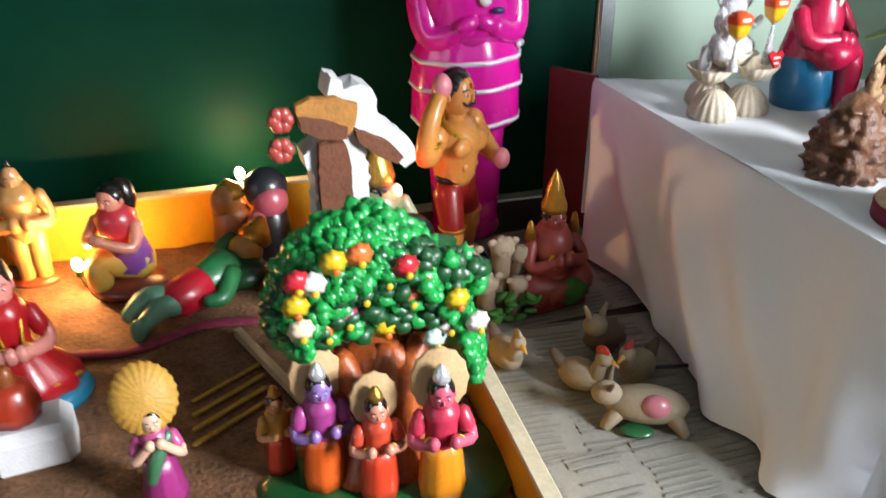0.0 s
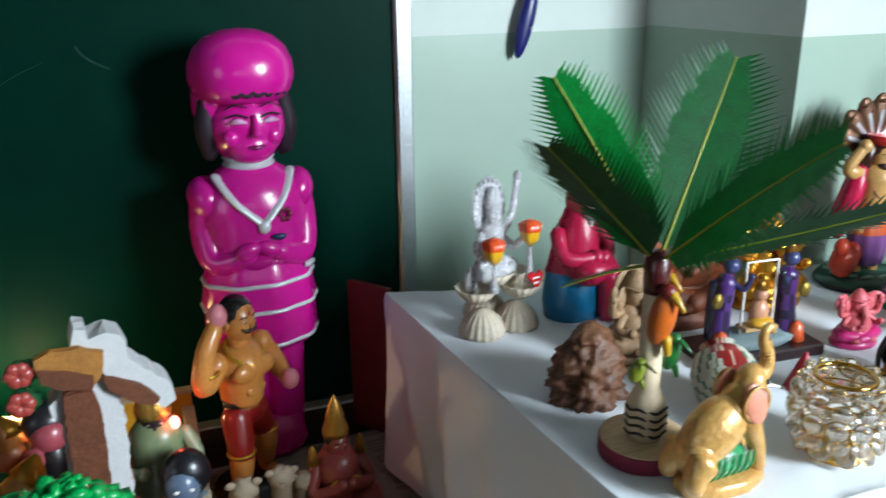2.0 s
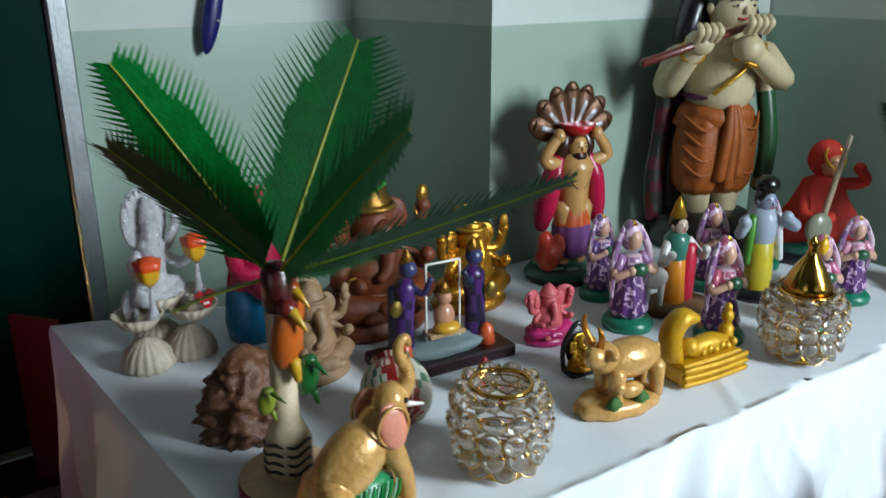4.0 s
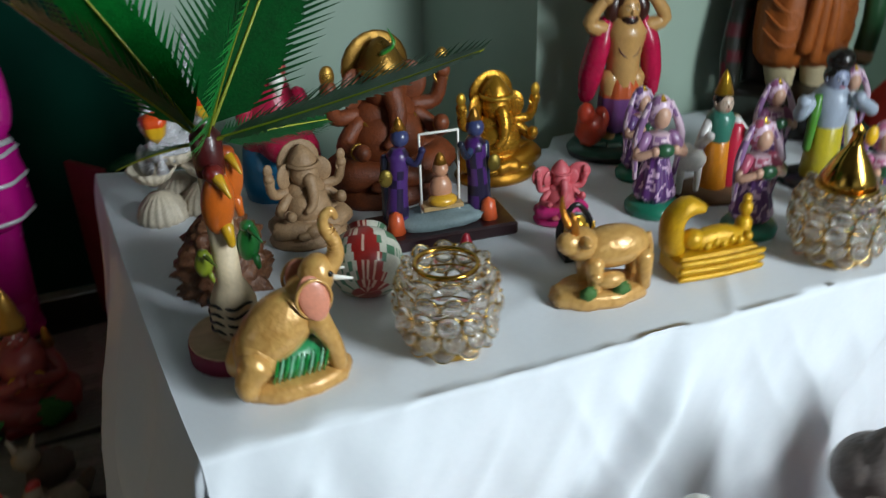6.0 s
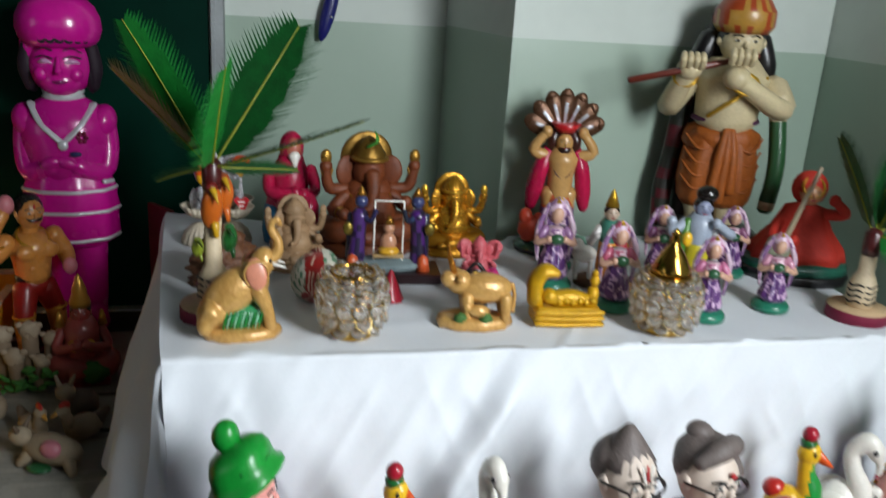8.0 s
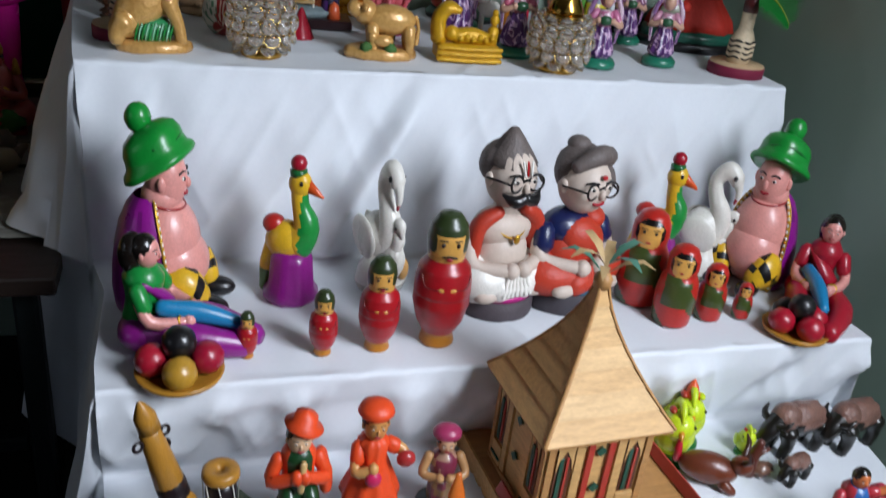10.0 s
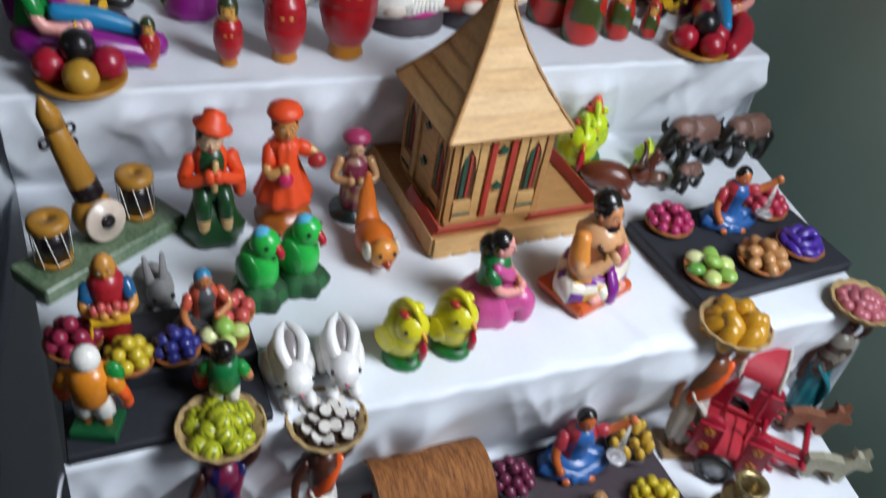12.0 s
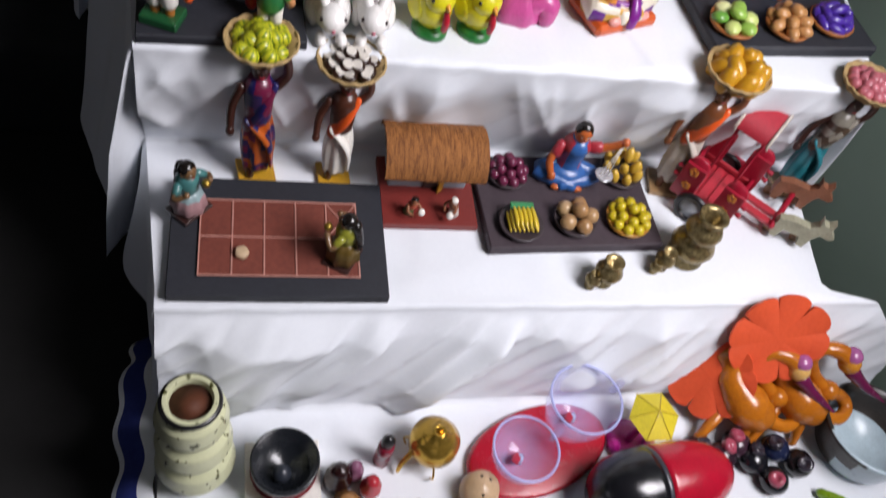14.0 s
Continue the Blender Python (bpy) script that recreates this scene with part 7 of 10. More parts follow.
s.tube([(0, 0, 0.05), (0, 0.02, 0.5), (0.1, 0, 1.0)], [0.2, 0.16, 0.1], paint("5a2c20"), 8)
s.ball((0.3, -0.1, 0.2), (0.3, 0.2, 0.18), paint("7d5a48"), lump=0.4)
s.tube([(0.1, 0, 0.6), (0.4, 0, 0.75)], [0.09, 0.05], paint("5a2c20"), 7)
s.thing("stump_figure", 0.945, -0.470, S3, 0, "small brown tree stump figure", "figurine", ROW3)

SLATE = surface("dark_painted_board", "282a31", 0.6, vary=0.25, scale=20, bump=0.15)
CLAYP = paint("a5642f", 0.5)


def heap(x, y, z, code, fr, r, label, layers=2, seed=1, shape=(1, 1, 1), leaf=None, rim=None, kind_codes=None):
    return fruit_plate(x, y, z, r, rim or CLAYP, [paint(c) for c in (kind_codes or (code,))], fr, label, layers, seed, "plates of toy food", shape, leaf, 0.009)


tray = Shape().box((0.996, -0.652, S3 + 0.0105), (0.288, 0.178, 0.019), SLATE, turn=(0, 0, 5), bev=0.15).thing("seller_tray", 0, 0, 0, 0, "dark slate board under the vegetable plates", "tray", "seller boards")
TZ = S3 + 0.0205
heap(0.899, -0.600, TZ, "b23060", 0.0085, 0.036, "clay plate of pink onions", 3, 4)
heap(1.080, -0.592, TZ, "b8324a", 0.009, 0.036, "clay plate of red tomatoes", 3, 5)
heap(0.899, -0.706, TZ, "8fb04a", 0.0125, 0.037, "clay plate of pale green cabbages", 2, 6, (1.15, 1, 0.7), None, None, ("c3d27c", "8fb850", "dfe3a4", "5f9a3c"))
heap(0.992, -0.702, TZ, "c08a55", 0.0105, 0.036, "clay plate of tan potatoes", 3, 7, (1.3, 0.9, 0.85))
heap(1.075, -0.685, TZ, "4a2c96", 0.0105, 0.036, "clay plate of purple brinjals", 3, 8, (0.72, 1.55, 0.72), None)


def seller(x, y, z, rz, h, shirt, lower, label, skin="c9703c", cap=None, reach=True):
    s = Shape(h, 0.86)
    sk = paint(skin)
    crossed_legs(s, lower, 0.42, 0.0, 0.3, sk)
    s.tube([(0, 0.02, 0.14), (0, 0.02, 0.36), (0, 0, 0.6)], [0.2, 0.17, 0.21], lambda p: lower if abs(p.x) < 0.1 and p.y < 0 and p.z > 0.2 else shirt, 14)
    face(s, (0, -0.02, 0.8), 0.13, sk, cap or HAIR)
    arm(s, [(-0.22, 0, 0.56), (-0.34, -0.12, 0.36), (-0.28, -0.26, 0.2)], 0.07, sk, shirt)
    arm(s, [(0.22, 0, 0.56), (0.42, -0.04, 0.62), (0.62, -0.1, 0.8)] if reach else [(0.22, 0, 0.56), (0.34, -0.14, 0.4), (0.1, -0.3, 0.36)], 0.07, sk, shirt)
    if reach:
        for a in (-0.06, 0.0, 0.06):
            s.tube([(0.62, -0.1, 0.8), (0.5 + a, -0.22, 0.3)], 0.009, WHITE, 5)
        s.lathe([(0, 0), (0.12, 0.03), (0.14, 0.06), (0.12, 0.06), (0, 0.03)], SILVER, c=(0.5, -0.22, 0.24), seg=16)
    return s.thing("seller_doll", x, y, z, rz, label, "doll", "market seller dolls")


DENIM = paint("2b5f9e")
seller(0.996, -0.606, TZ, -8, 0.105, paint("b0303a"), DENIM, "seated vegetable seller doll in blue dungarees holding scales")

# Two-tiered dark stand with sellers.
st = holder("seller_stand", 0.181, -0.727, S3, 2, "dark two-tiered market stand with fruit plates", "display stand", "seller boards")
Shape().box((0, -0.035, 0.007), (0.2, 0.07, 0.014), SLATE, bev=0.1).part("lower_tier", st)
Shape().box((0, 0.045, 0.018), (0.2, 0.09, 0.036), SLATE, bev=0.08).part("upper_tier", st)
UZ = S3 + 0.037
heap(0.098, -0.678, UZ, "8f2440", 0.009, 0.03, "clay plate of dark red plums", 3, 11)
heap(0.150, -0.714, UZ, "c9b02a", 0.008, 0.026, "clay plate of yellow lemons", 3, 12)
heap(0.197, -0.710, UZ, "2c2f7a", 0.0075, 0.026, "clay plate of dark blue grapes", 3, 13)
heap(0.248, -0.705, UZ, "8fae4a", 0.011, 0.027, "clay plate of green cabbages", 2, 14, (1, 1, 0.8), None, None, ("c3d27c", "8fb850", "dfe3a4"))
heap(0.262, -0.668, UZ, "c4524a", 0.009, 0.026, "clay plate of coral tomatoes", 2, 15)
s = Shape(0.112, 0.82)
s.tube([(0, 0, 0), (0, 0, 0.4)], [0.22, 0.2], paint("8c1a20"), 14)
s.tube([(0, 0, 0.38), (0, 0, 0.68)], [0.18, 0.2], paint("a8202a"), 14)
face(s, (0, -0.02, 0.84), 0.14, paint("c98a3a"), None)
for q in (-1, 1):
    arm(s, [(q * 0.2, 0, 0.62), (q * 0.26, -0.14, 0.44), (q * 0.06, -0.26, 0.42)], 0.07, paint("c98a3a"), paint("1c5a86"))
s.box((0, -0.26, 0.36), (0.42, 0.1, 0.06), YELLOW)
for k in range(5):
    s.ball((-0.16 + 0.08 * k, -0.24, 0.48 + 0.03 * (k % 2)), 0.06, paint("c4524a"), seg=8, ring=6)
s.tube([(-0.2, -0.24, 0.38), (-0.24, -0.26, 0.02)], 0.022, YELLOW, 6)
s.thing("fruit_seller_doll", 0.137, -0.662, S3 + 0.0365, 0, "bald standing fruit seller doll in red with a yellow tray", "doll", "market seller dolls")
seller(0.232, -0.672, S3 + 0.0365, 10, 0.085, paint("c4553c"), paint("4a4a4a"), "crouching woman seller doll in coral with blue headcloth", "b8703c", paint("2f7fa6"), False)
s = Shape(0.116, 0.86)
s.box((0, 0, 0.05), (0.46, 0.36, 0.1), paint("14532f"), bev=0.15)
for q in (-1, 1):
    s.tube([(q * 0.09, 0, 0.1), (q * 0.1, 0, 0.24)], [0.06, 0.06], paint("b8702c"), 8)
    s.tube([(q * 0.09, 0, 0.24), (q * 0.08, 0, 0.46)], [0.11, 0.12], WHITE, 10)
    arm(s, [(q * 0.2, 0, 0.66), (q * 0.3, 0.0, 0.5), (q * 0.3, -0.06, 0.34)], 0.07, ORANGE, paint("d9821c"))
s.tube([(0, 0, 0.44), (0, 0, 0.7)], [0.18, 0.2], paint("d9821c"), 14)
s.ball((0, -0.02, 0.84), (0.12, 0.12, 0.14), paint("d9a878"))
s.ball((0, 0.0, 0.88), (0.135, 0.13, 0.13), WHITE)
s.ball((-0.22, -0.04, 0.7), (0.1, 0.08, 0.12), GREEN)
s.thing("old_man_doll", 0.114, -0.771, S3 + 0.0145, 160, "white-haired old man doll in orange shirt on green block", "doll", "market seller dolls")
s = Shape(0.09, 0.8)
for q in (-1, 1):
    s.tube([(q * 0.11, 0, 0.02), (q * 0.1, 0, 0.4)], [0.1, 0.13], WHITE, 10)
    arm(s, [(q * 0.22, 0, 0.62), (q * 0.34, -0.02, 0.45), (q * 0.3, -0.14, 0.34)], 0.08, paint("c98a5a"), GREEN)
s.tube([(0, 0, 0.36), (0, 0, 0.66)], [0.24, 0.22], paint("11703a"), 14)
s.ball((0, 0, 0.82), (0.17, 0.17, 0.18), HAIR)
s.ball((0.34, -0.1, 0.28), (0.12, 0.1, 0.16), RED)
s.thing("shopper_doll", 0.238, -0.766, S3 + 0.0145, 165, "dark-haired child doll in green shirt with a red bag", "doll", "market seller dolls")

# ---- fourth step ----
ROW4 = "toys on the fourth step"
CANE = surface("cane", "b89a68", 0.6, vary=0.4, scale=60, bump=0.4)


def carrier(x, y, rz, h, lower, upper, skin, base, fill, fr, label, fsh=(1, 1, 1), wide=0.042, counts=((0, 9), (1, 5), (2, 2)), split=False):
    """A slim walking doll with a basket of fruit on the head; the basket is a thing of its own."""
    s = Shape(h, 0.66)
    sk = paint(skin)
    s.box((0.0, 0, 0.02), (0.3, 0.3, 0.04), base, bev=0.1)
    for q in (-1, 1):
        s.tube([(q * 0.06, q * 0.05, 0.04), (q * 0.06, 0, 0.22)], [0.035, 0.045], sk, 8)
    s.lathe([((0.11 + 0.03 * math.sin(math.pi * k / 16) - 0.02 * k / 16), 0.1 + 0.4 * k / 16) for k in range(17)], lower, seg=48, wave=0.09, waves=7, sy=0.8)
    s.tube([(-0.1, -0.07, 0.5), (0.06, -0.12, 0.36), (0.1, -0.08, 0.16)], [0.03, 0.05, 0.04], lower, 10, flat=0.5)
    s.tube([(0, 0, 0.48), (0, 0, 0.6), (0, 0, 0.7)], [0.1, 0.11, 0.12], upper, 12)
    s.tube([(0.1, -0.05, 0.72), (0.0, -0.11, 0.6), (-0.1, -0.05, 0.46)], [0.04, 0.05, 0.05], upper if upper is not sk else ORANGE, 8, flat=0.5)
    s.tube([(0, 0, 0.7), (0, 0, 0.76)], 0.045, sk, 8)
    face(s, (0, -0.02, 0.83), 0.075, sk, HAIR)
    arm(s, [(0.13, 0, 0.69), (0.2, -0.02, 0.78), (0.17, -0.02, 0.92)], 0.038, sk)
    arm(s, [(-0.13, 0, 0.69), (-0.2, 0.0, 0.56), (-0.22, -0.05, 0.42)], 0.038, sk)
    s.tube([(0, 0, 0.88), (0, 0, 0.92)], [0.07, 0.09], CANE, 10)
    doll = s.thing("basket_carrier_doll", x, y, S4, rz, label[0], "doll", "basket carrier dolls")
    r = wide
    b = holder("fruit_basket", x, y, S4 + h * 0.92, rz, label[1], "basket", "baskets carried by dolls")
    Shape().lathe([(r * 0.55, 0), (r * 0.8, r * 0.16), (r, r * 0.42), (r * 0.94, r * 0.42), (r * 0.72, r * 0.18), (0, r * 0.1)], CANE, seg=32).part("basket", b, "woven cane basket")
    for zz, rr_ in ((0.42, 1.0), (0.3, 0.92), (0.18, 0.83)):
        pts = [(r * rr_ * math.cos(a), r * rr_ * math.sin(a), r * zz + 0.0015 * math.sin(a * 14)) for a in (2 * math.pi * k / 56 for k in range(56))]
        Shape().tube(pts, 0.0018, CANE, 5, ring=True).part("cane_ring", b)
    rr = random.Random(int(x * 100))
    for layer, n in counts:
        for k in range(n):
            a = 2 * math.pi * k / n + layer + rr.uniform(-0.2, 0.2)
            rad = (r * 0.63, r * 0.34, r * 0.1)[layer] * rr.uniform(0.92, 1.06)
            f = Shape()
            if split:
                f.ball((0, 0, 0), (fr * 1.04, fr * 1.04, fr * 0.5), paint("2c160e"), seg=12, ring=8)
                f.lathe([(fr * 0.68, fr * 0.3), (fr * 0.68, fr * 0.56), (fr * 0.62, fr * 0.56), (0, fr * 0.53)], paint("d6d0c6", 0.5), seg=16)
            else:
                f.ball((0, 0, 0), (fr * fsh[0], fr * fsh[1], fr * fsh[2]), fill(k), seg=40 if callable(fill(k)) else 12, ring=9, lump=0.05, seed=k)
            tip = 16 if split else 40
            f.part("fruit", b, "", pose(rad * math.cos(a), rad * math.sin(a), r * 0.34 + layer * fr * 0.62, rr.uniform(-tip, tip), rr.uniform(-tip, tip), rr.uniform(0, 360)))
    return doll


def stripe(c1, c2, n=6):
    return lambda p: paint(c2) if math.cos(n * math.atan2(p.y, p.x)) > 0.62 else paint(c1)


melon = stripe("bcbc26", "75861a", 8)
carrier(0.228, -0.804, 8, 0.262, lambda p: (paint("6a1838"), paint("1f1d52"), paint("b8561c"), paint("7a1f4c"))[int(2 + 3.2 * noise.noise(Vector((p.x * 9, p.y * 9, p.z * 6)))) % 4], mottle("6a1838", "1f1d52", 8), "3a1c14", paint("c9972a"), lambda k: melon, 0.0115,
        ("dark woman doll in maroon and purple sari carrying a basket", "cane basket of striped yellow-green melons"), (1, 1, 0.92), 0.044)
carrier(0.339, -0.804, 4, 0.236, WHITE, paint("4a2618"), "4a2618", paint("c9972a"), lambda k: (lambda p: paint("3a2014") if p.z < 0 else paint("d9d0c4")), 0.0098,
        ("dark man doll in white dhoti carrying a basket", "cane basket of split white and brown coconuts"), (1, 1, 1), 0.043, ((0, 11), (1, 6), (2, 1)), True)
carrier(0.878, -0.800, -12, 0.262, paint("c9bfb4"), paint("7a4526"), "7a4526", paint("9a7a55"), lambda k: paint("c08a1c"), 0.017,
        ("brown man doll in pale dhoti and orange sash with basket", "cane basket of yellow mangoes and papayas"), (0.8, 0.8, 1.3), 0.047, ((0, 8), (1, 4)))
carrier(1.108, -0.796, -12, 0.25, paint("177a86"), lambda p: paint("4a3a2c") if math.sin(p.z * 60) > 0 else paint("8a8478"), "3a2018", paint("9a7a55"), lambda k: paint("b8646e"), 0.0095,
        ("dark woman doll in teal sari carrying a basket", "cane basket of pink onions"), (1, 1, 0.9), 0.045, ((0, 13), (1, 9), (2, 4)))

# Hopscotch court on a dark board, with two players.
court = holder("hopscotch_board", 0.259, -0.922, S4, -1, "dark board with a terracotta hopscotch court ruled in pink lines", "game board", ROW4)
Shape().box((0, 0, 0.0095), (0.288, 0.192, 0.017), SLATE, bev=0.1).part("board", court)
Shape().box((0, -0.006, 0.0192), (0.21, 0.122, 0.0024), surface("terracotta_paint", "7a3a2c", 0.7, vary=0.3, scale=25), bev=0.1).part("court", court, "terracotta painted court")
CH = surface("pink_line", "c48a7c", 0.8, vary=0.3, scale=80)
for k in range(6):
    Shape().box((-0.105 + 0.042 * k, -0.006, 0.0212), (0.002, 0.122, 0.0012), CH, bev=0.0).part("court_line", court)
for k in range(3):
    Shape().box((0, -0.067 + 0.061 * k, 0.0214), (0.212, 0.002, 0.0012), CH, bev=0.0).part("court_line", court)
for a in (35, -35):
    Shape().box((0.084, 0.0245, 0.0216), (0.0015, 0.07, 0.001), CH, turn=(0, 0, a), bev=0).part("court_line", court)
Shape().lathe([(0.009, 0), (0.0095, 0.003), (0.009, 0.008), (0.007, 0.009), (0, 0.009)], paint("c9ad8c"), seg=14, wave=0.06, waves=5).thing("throw_stone", 0.208, -0.955, S4 + 0.0206, 0, "small pale round throwing stone", "stone", ROW4)


def player(x, y, rz, lower, upper, label):
    s = Shape(0.098)
    s.box((0, 0, 0.03), (0.5, 0.4, 0.06), paint("3a2420"), bev=0.15)
    s.lathe([(0.2, 0.06), (0.24, 0.12), (0.2, 0.36), (0.13, 0.48)], lower, seg=24, wave=0.08, waves=8)
    s.tube([(0, 0, 0.46), (0, 0, 0.7)], [0.14, 0.16], upper, 12)
    face(s, (0, -0.02, 0.84), 0.12, paint("7a5a3a"), HAIR)
    s.tube([(0, 0.1, 0.86), (0.02, 0.2, 0.6), (0.02, 0.2, 0.4)], [0.08, 0.06, 0.04], HAIR, 8)
    for q in (-1, 1):
        arm(s, [(q * 0.16, 0, 0.66), (q * 0.3, -0.08, 0.56), (q * 0.2, -0.2, 0.66)], 0.05, paint("7a5a3a"), upper)
    s.ball((0.1, -0.24, 0.7), 0.06, gilt("a88a3a"))
    return s.thing("player_doll", x, y, S4 + 0.0185, rz, label, "doll", "hopscotch player dolls")


player(0.139, -0.880, 45, lambda p: paint("b08a8c") if p.z < 0.3 else paint("8fa6a8"), paint("3f7a78"), "girl player doll in pale skirt and teal blouse")
player(0.341, -0.958, -120, lambda p: paint("a8862c") if math.sin(p.z * 40) > 0 else paint("5f4a1c"), paint("8a8a2c"), "girl player doll in olive and gold skirt")

# Straw-roofed hut with two tiny people.
hut = holder("toy_hut", 0.476, -0.833, S4, -1, "toy hut with an arched straw roof on a red yard", "toy hut", ROW4)
Shape().box((0, 0, 0.006), (0.142, 0.128, 0.012), paint("7c2a24", 0.5), bev=0.1).part("yard", hut, "dark red yard board")
Shape().box((0, 0.032, 0.037), (0.118, 0.052, 0.05), paint("8f9aa4", 0.6), bev=0.03).part("hut_wall", hut, "grey-blue wall")
Shape().box((0.004, 0.0045, 0.033), (0.022, 0.004, 0.036), paint("1c1210"), bev=0.05).part("doorway", hut, "dark doorway")
Shape().box((0.018, -0.002, 0.031), (0.012, 0.003, 0.034), paint("b8841c", 0.5), turn=(0, 0, 40), bev=0.1).part("door", hut, "open yellow door")
for cx in (-0.04, 0.045):
    Shape().box((cx, 0.0045, 0.042), (0.018, 0.003, 0.012), paint("4a5a66"), bev=0.1).part("window", hut)
STRAW = surface("straw", "b5743a", 0.65, vary=0.5, scale=28, bump=0.9, grain=(9, 1.6, 1.6), dark="5f3413")
g = []
for i in range(15):
    a = radians(-78 + 156 * i / 14)
    g.append([(x, 0.022 - 0.052 * math.sin(a) * -1, 0.062 + 0.048 * math.cos(a) + 0.001 * noise.noise(Vector((x * 200, i, 0)))) for x in (-0.074 + 0.148 * k / 40 for k in range(41))])
roof_ = Shape()
roof_.sheet(g, STRAW)
roof_.sheet([[(x, y * 0.96 + 0.0008, z - 0.006) for x, y, z in r] for r in g], STRAW)
for x in (-0.074, 0.074):
    roof_.sheet([[(x, y, z), (x, y * 0.96 + 0.0008, z - 0.006)] for _, y, z in [r[0] for r in g]], STRAW)
roof_.part("roof", hut, "arched brown straw roof")
for side, gx in ((-1, -0.062), (1, 0.062)):
    s = Shape()
    s.add([(gx, -0.012, 0.062), (gx, 0.06, 0.062), (gx, 0.045, 0.1), (gx, 0.0, 0.1), (gx + side * 0.004, -0.012, 0.062), (gx + side * 0.004, 0.06, 0.062), (gx + side * 0.004, 0.045, 0.1), (gx + side * 0.004, 0.0, 0.1)],
          [(0, 1, 2, 3), (4, 5, 6, 7), (0, 1, 5, 4), (2, 3, 7, 6), (1, 2, 6, 5), (0, 3, 7, 4)], paint("3a2418"), False)
    s.part("gable", hut, "dark gable")
for x, y, rz, c, c2 in ((0.443, -0.873, 20, "2f5a2c", "a84a2c"), (0.511, -0.875, -60, "d9d4cc", "7a4a30")):
    s = Shape(0.042)
    s.tube([(0, 0, 0.02), (0, -0.05, 0.35)], [0.2, 0.16], paint(c), 10)
    s.tube([(0, -0.05, 0.33), (0, -0.16, 0.66)], [0.14, 0.17], paint(c2), 10)
    s.ball((0, -0.22, 0.84), (0.13, 0.13, 0.15), paint("8a5030"))
    s.ball((0.02, -0.19, 0.9), (0.14, 0.13, 0.12), HAIR if c != "d9d4cc" else WHITE)
    for q in (-1, 1):
        arm(s, [(q * 0.16, -0.14, 0.62), (q * 0.24, -0.3, 0.5), (q * 0.1, -0.42, 0.4)], 0.06, paint("8a5030"))
    s.ball((0.22, -0.44, 0.42), 0.13, WHITE)
    s.thing("villager_figurine", x, y, S4 + 0.012, rz, "tiny villager figurine working outside the hut", "figurine", "villagers by the hut")

# Fruit stall board.
Shape().box((0.692, -0.850, S4 + 0.0105), (0.278, 0.172, 0.019), surface("brown_painted_board", "40343a", 0.6, vary=0.25, scale=20, bump=0.15), turn=(0, 0, 2), bev=0.1).thing("fruit_board", 0, 0, 0, 0, "dark brown board under the fruit plates", "tray", "seller boards")
FZ = S4 + 0.0205
DKR = paint("3a3034", 0.5)
heap(0.602, -0.808, FZ, "6a2440", 0.0085, 0.033, "dark plate of purple onions", 3, 21, (1, 1, 1), None, DKR)
heap(0.793, -0.798, FZ, "c9a23a", 0.0095, 0.036, "dark plate of yellow pears", 3, 22, (0.8, 0.8, 1.4), None, DKR)
heap(0.694, -0.894, FZ, "b08a60", 0.0125, 0.034, "dark plate of tan wood apples", 2, 23, (1, 1, 1), None, DKR, ("b08a60", "a37a50", "bb9a72"))
heap(0.781, -0.891, FZ, "c4ae1c", 0.0085, 0.036, "plate heaped with yellow lemons", 3, 24, (1, 1, 1), None, paint("b07a2c"))
ban = holder("food_plate", 0.607, -0.902, FZ, 0, "dark plate of stacked yellow bananas", "toy food", "plates of toy food")
Shape().lathe([(0.026, 0), (0.033, 0.006), (0.035, 0.011), (0.032, 0.011), (0.022, 0.006), (0, 0.006)], DKR, seg=28).part("plate", ban)
for layer in range(3):
    for k in range(7 - layer):
        x = -0.02 + 0.0068 * (k + layer * 0.5)
        Shape().tube([(x, -0.017, 0.012 + layer * 0.006), (x, -0.008, 0.0145 + layer * 0.006), (x, 0.006, 0.0145 + layer * 0.006), (x, 0.016, 0.013 + layer * 0.006)], [0.0022, 0.0036, 0.0036, 0.0018], paint("cdb02a"), 8).part("banana", ban)
Shape().box((0, 0.02, 0.024), (0.036, 0.01, 0.005), paint("2f8a55"), bev=0.2).part("banana_stalk", ban, "green stalk")
seller(0.697, -0.800, FZ, -6, 0.122, paint("a8303a"), DENIM, "seated fruit seller doll in blue dungarees holding scales", "c0602c")

# Brass vessels.
BRASS = surface("aged_brass", "a08d62", 0.3, metal=0.7, vary=0.4, scale=30, bump=0.1, dark="3a2f18")
vs = ((0.026, 0), (0.03, 0.006), (0.021, 0.014), (0.031, 0.024), (0.035, 0.036), (0.03, 0.048), (0.02, 0.056), (0.027, 0.064), (0.029, 0.074), (0.024, 0.084), (0.016, 0.09), (0.02, 0.097), (0.023, 0.106), (0.021, 0.108), (0.013, 0.1), (0.012, 0.06), (0, 0.05))
Shape().lathe(vs, BRASS, seg=30).thing("brass_vessel", 0.873, -0.940, S4, 0, "tall stacked aged brass water vessel", "brass vessel", "brass vessels")
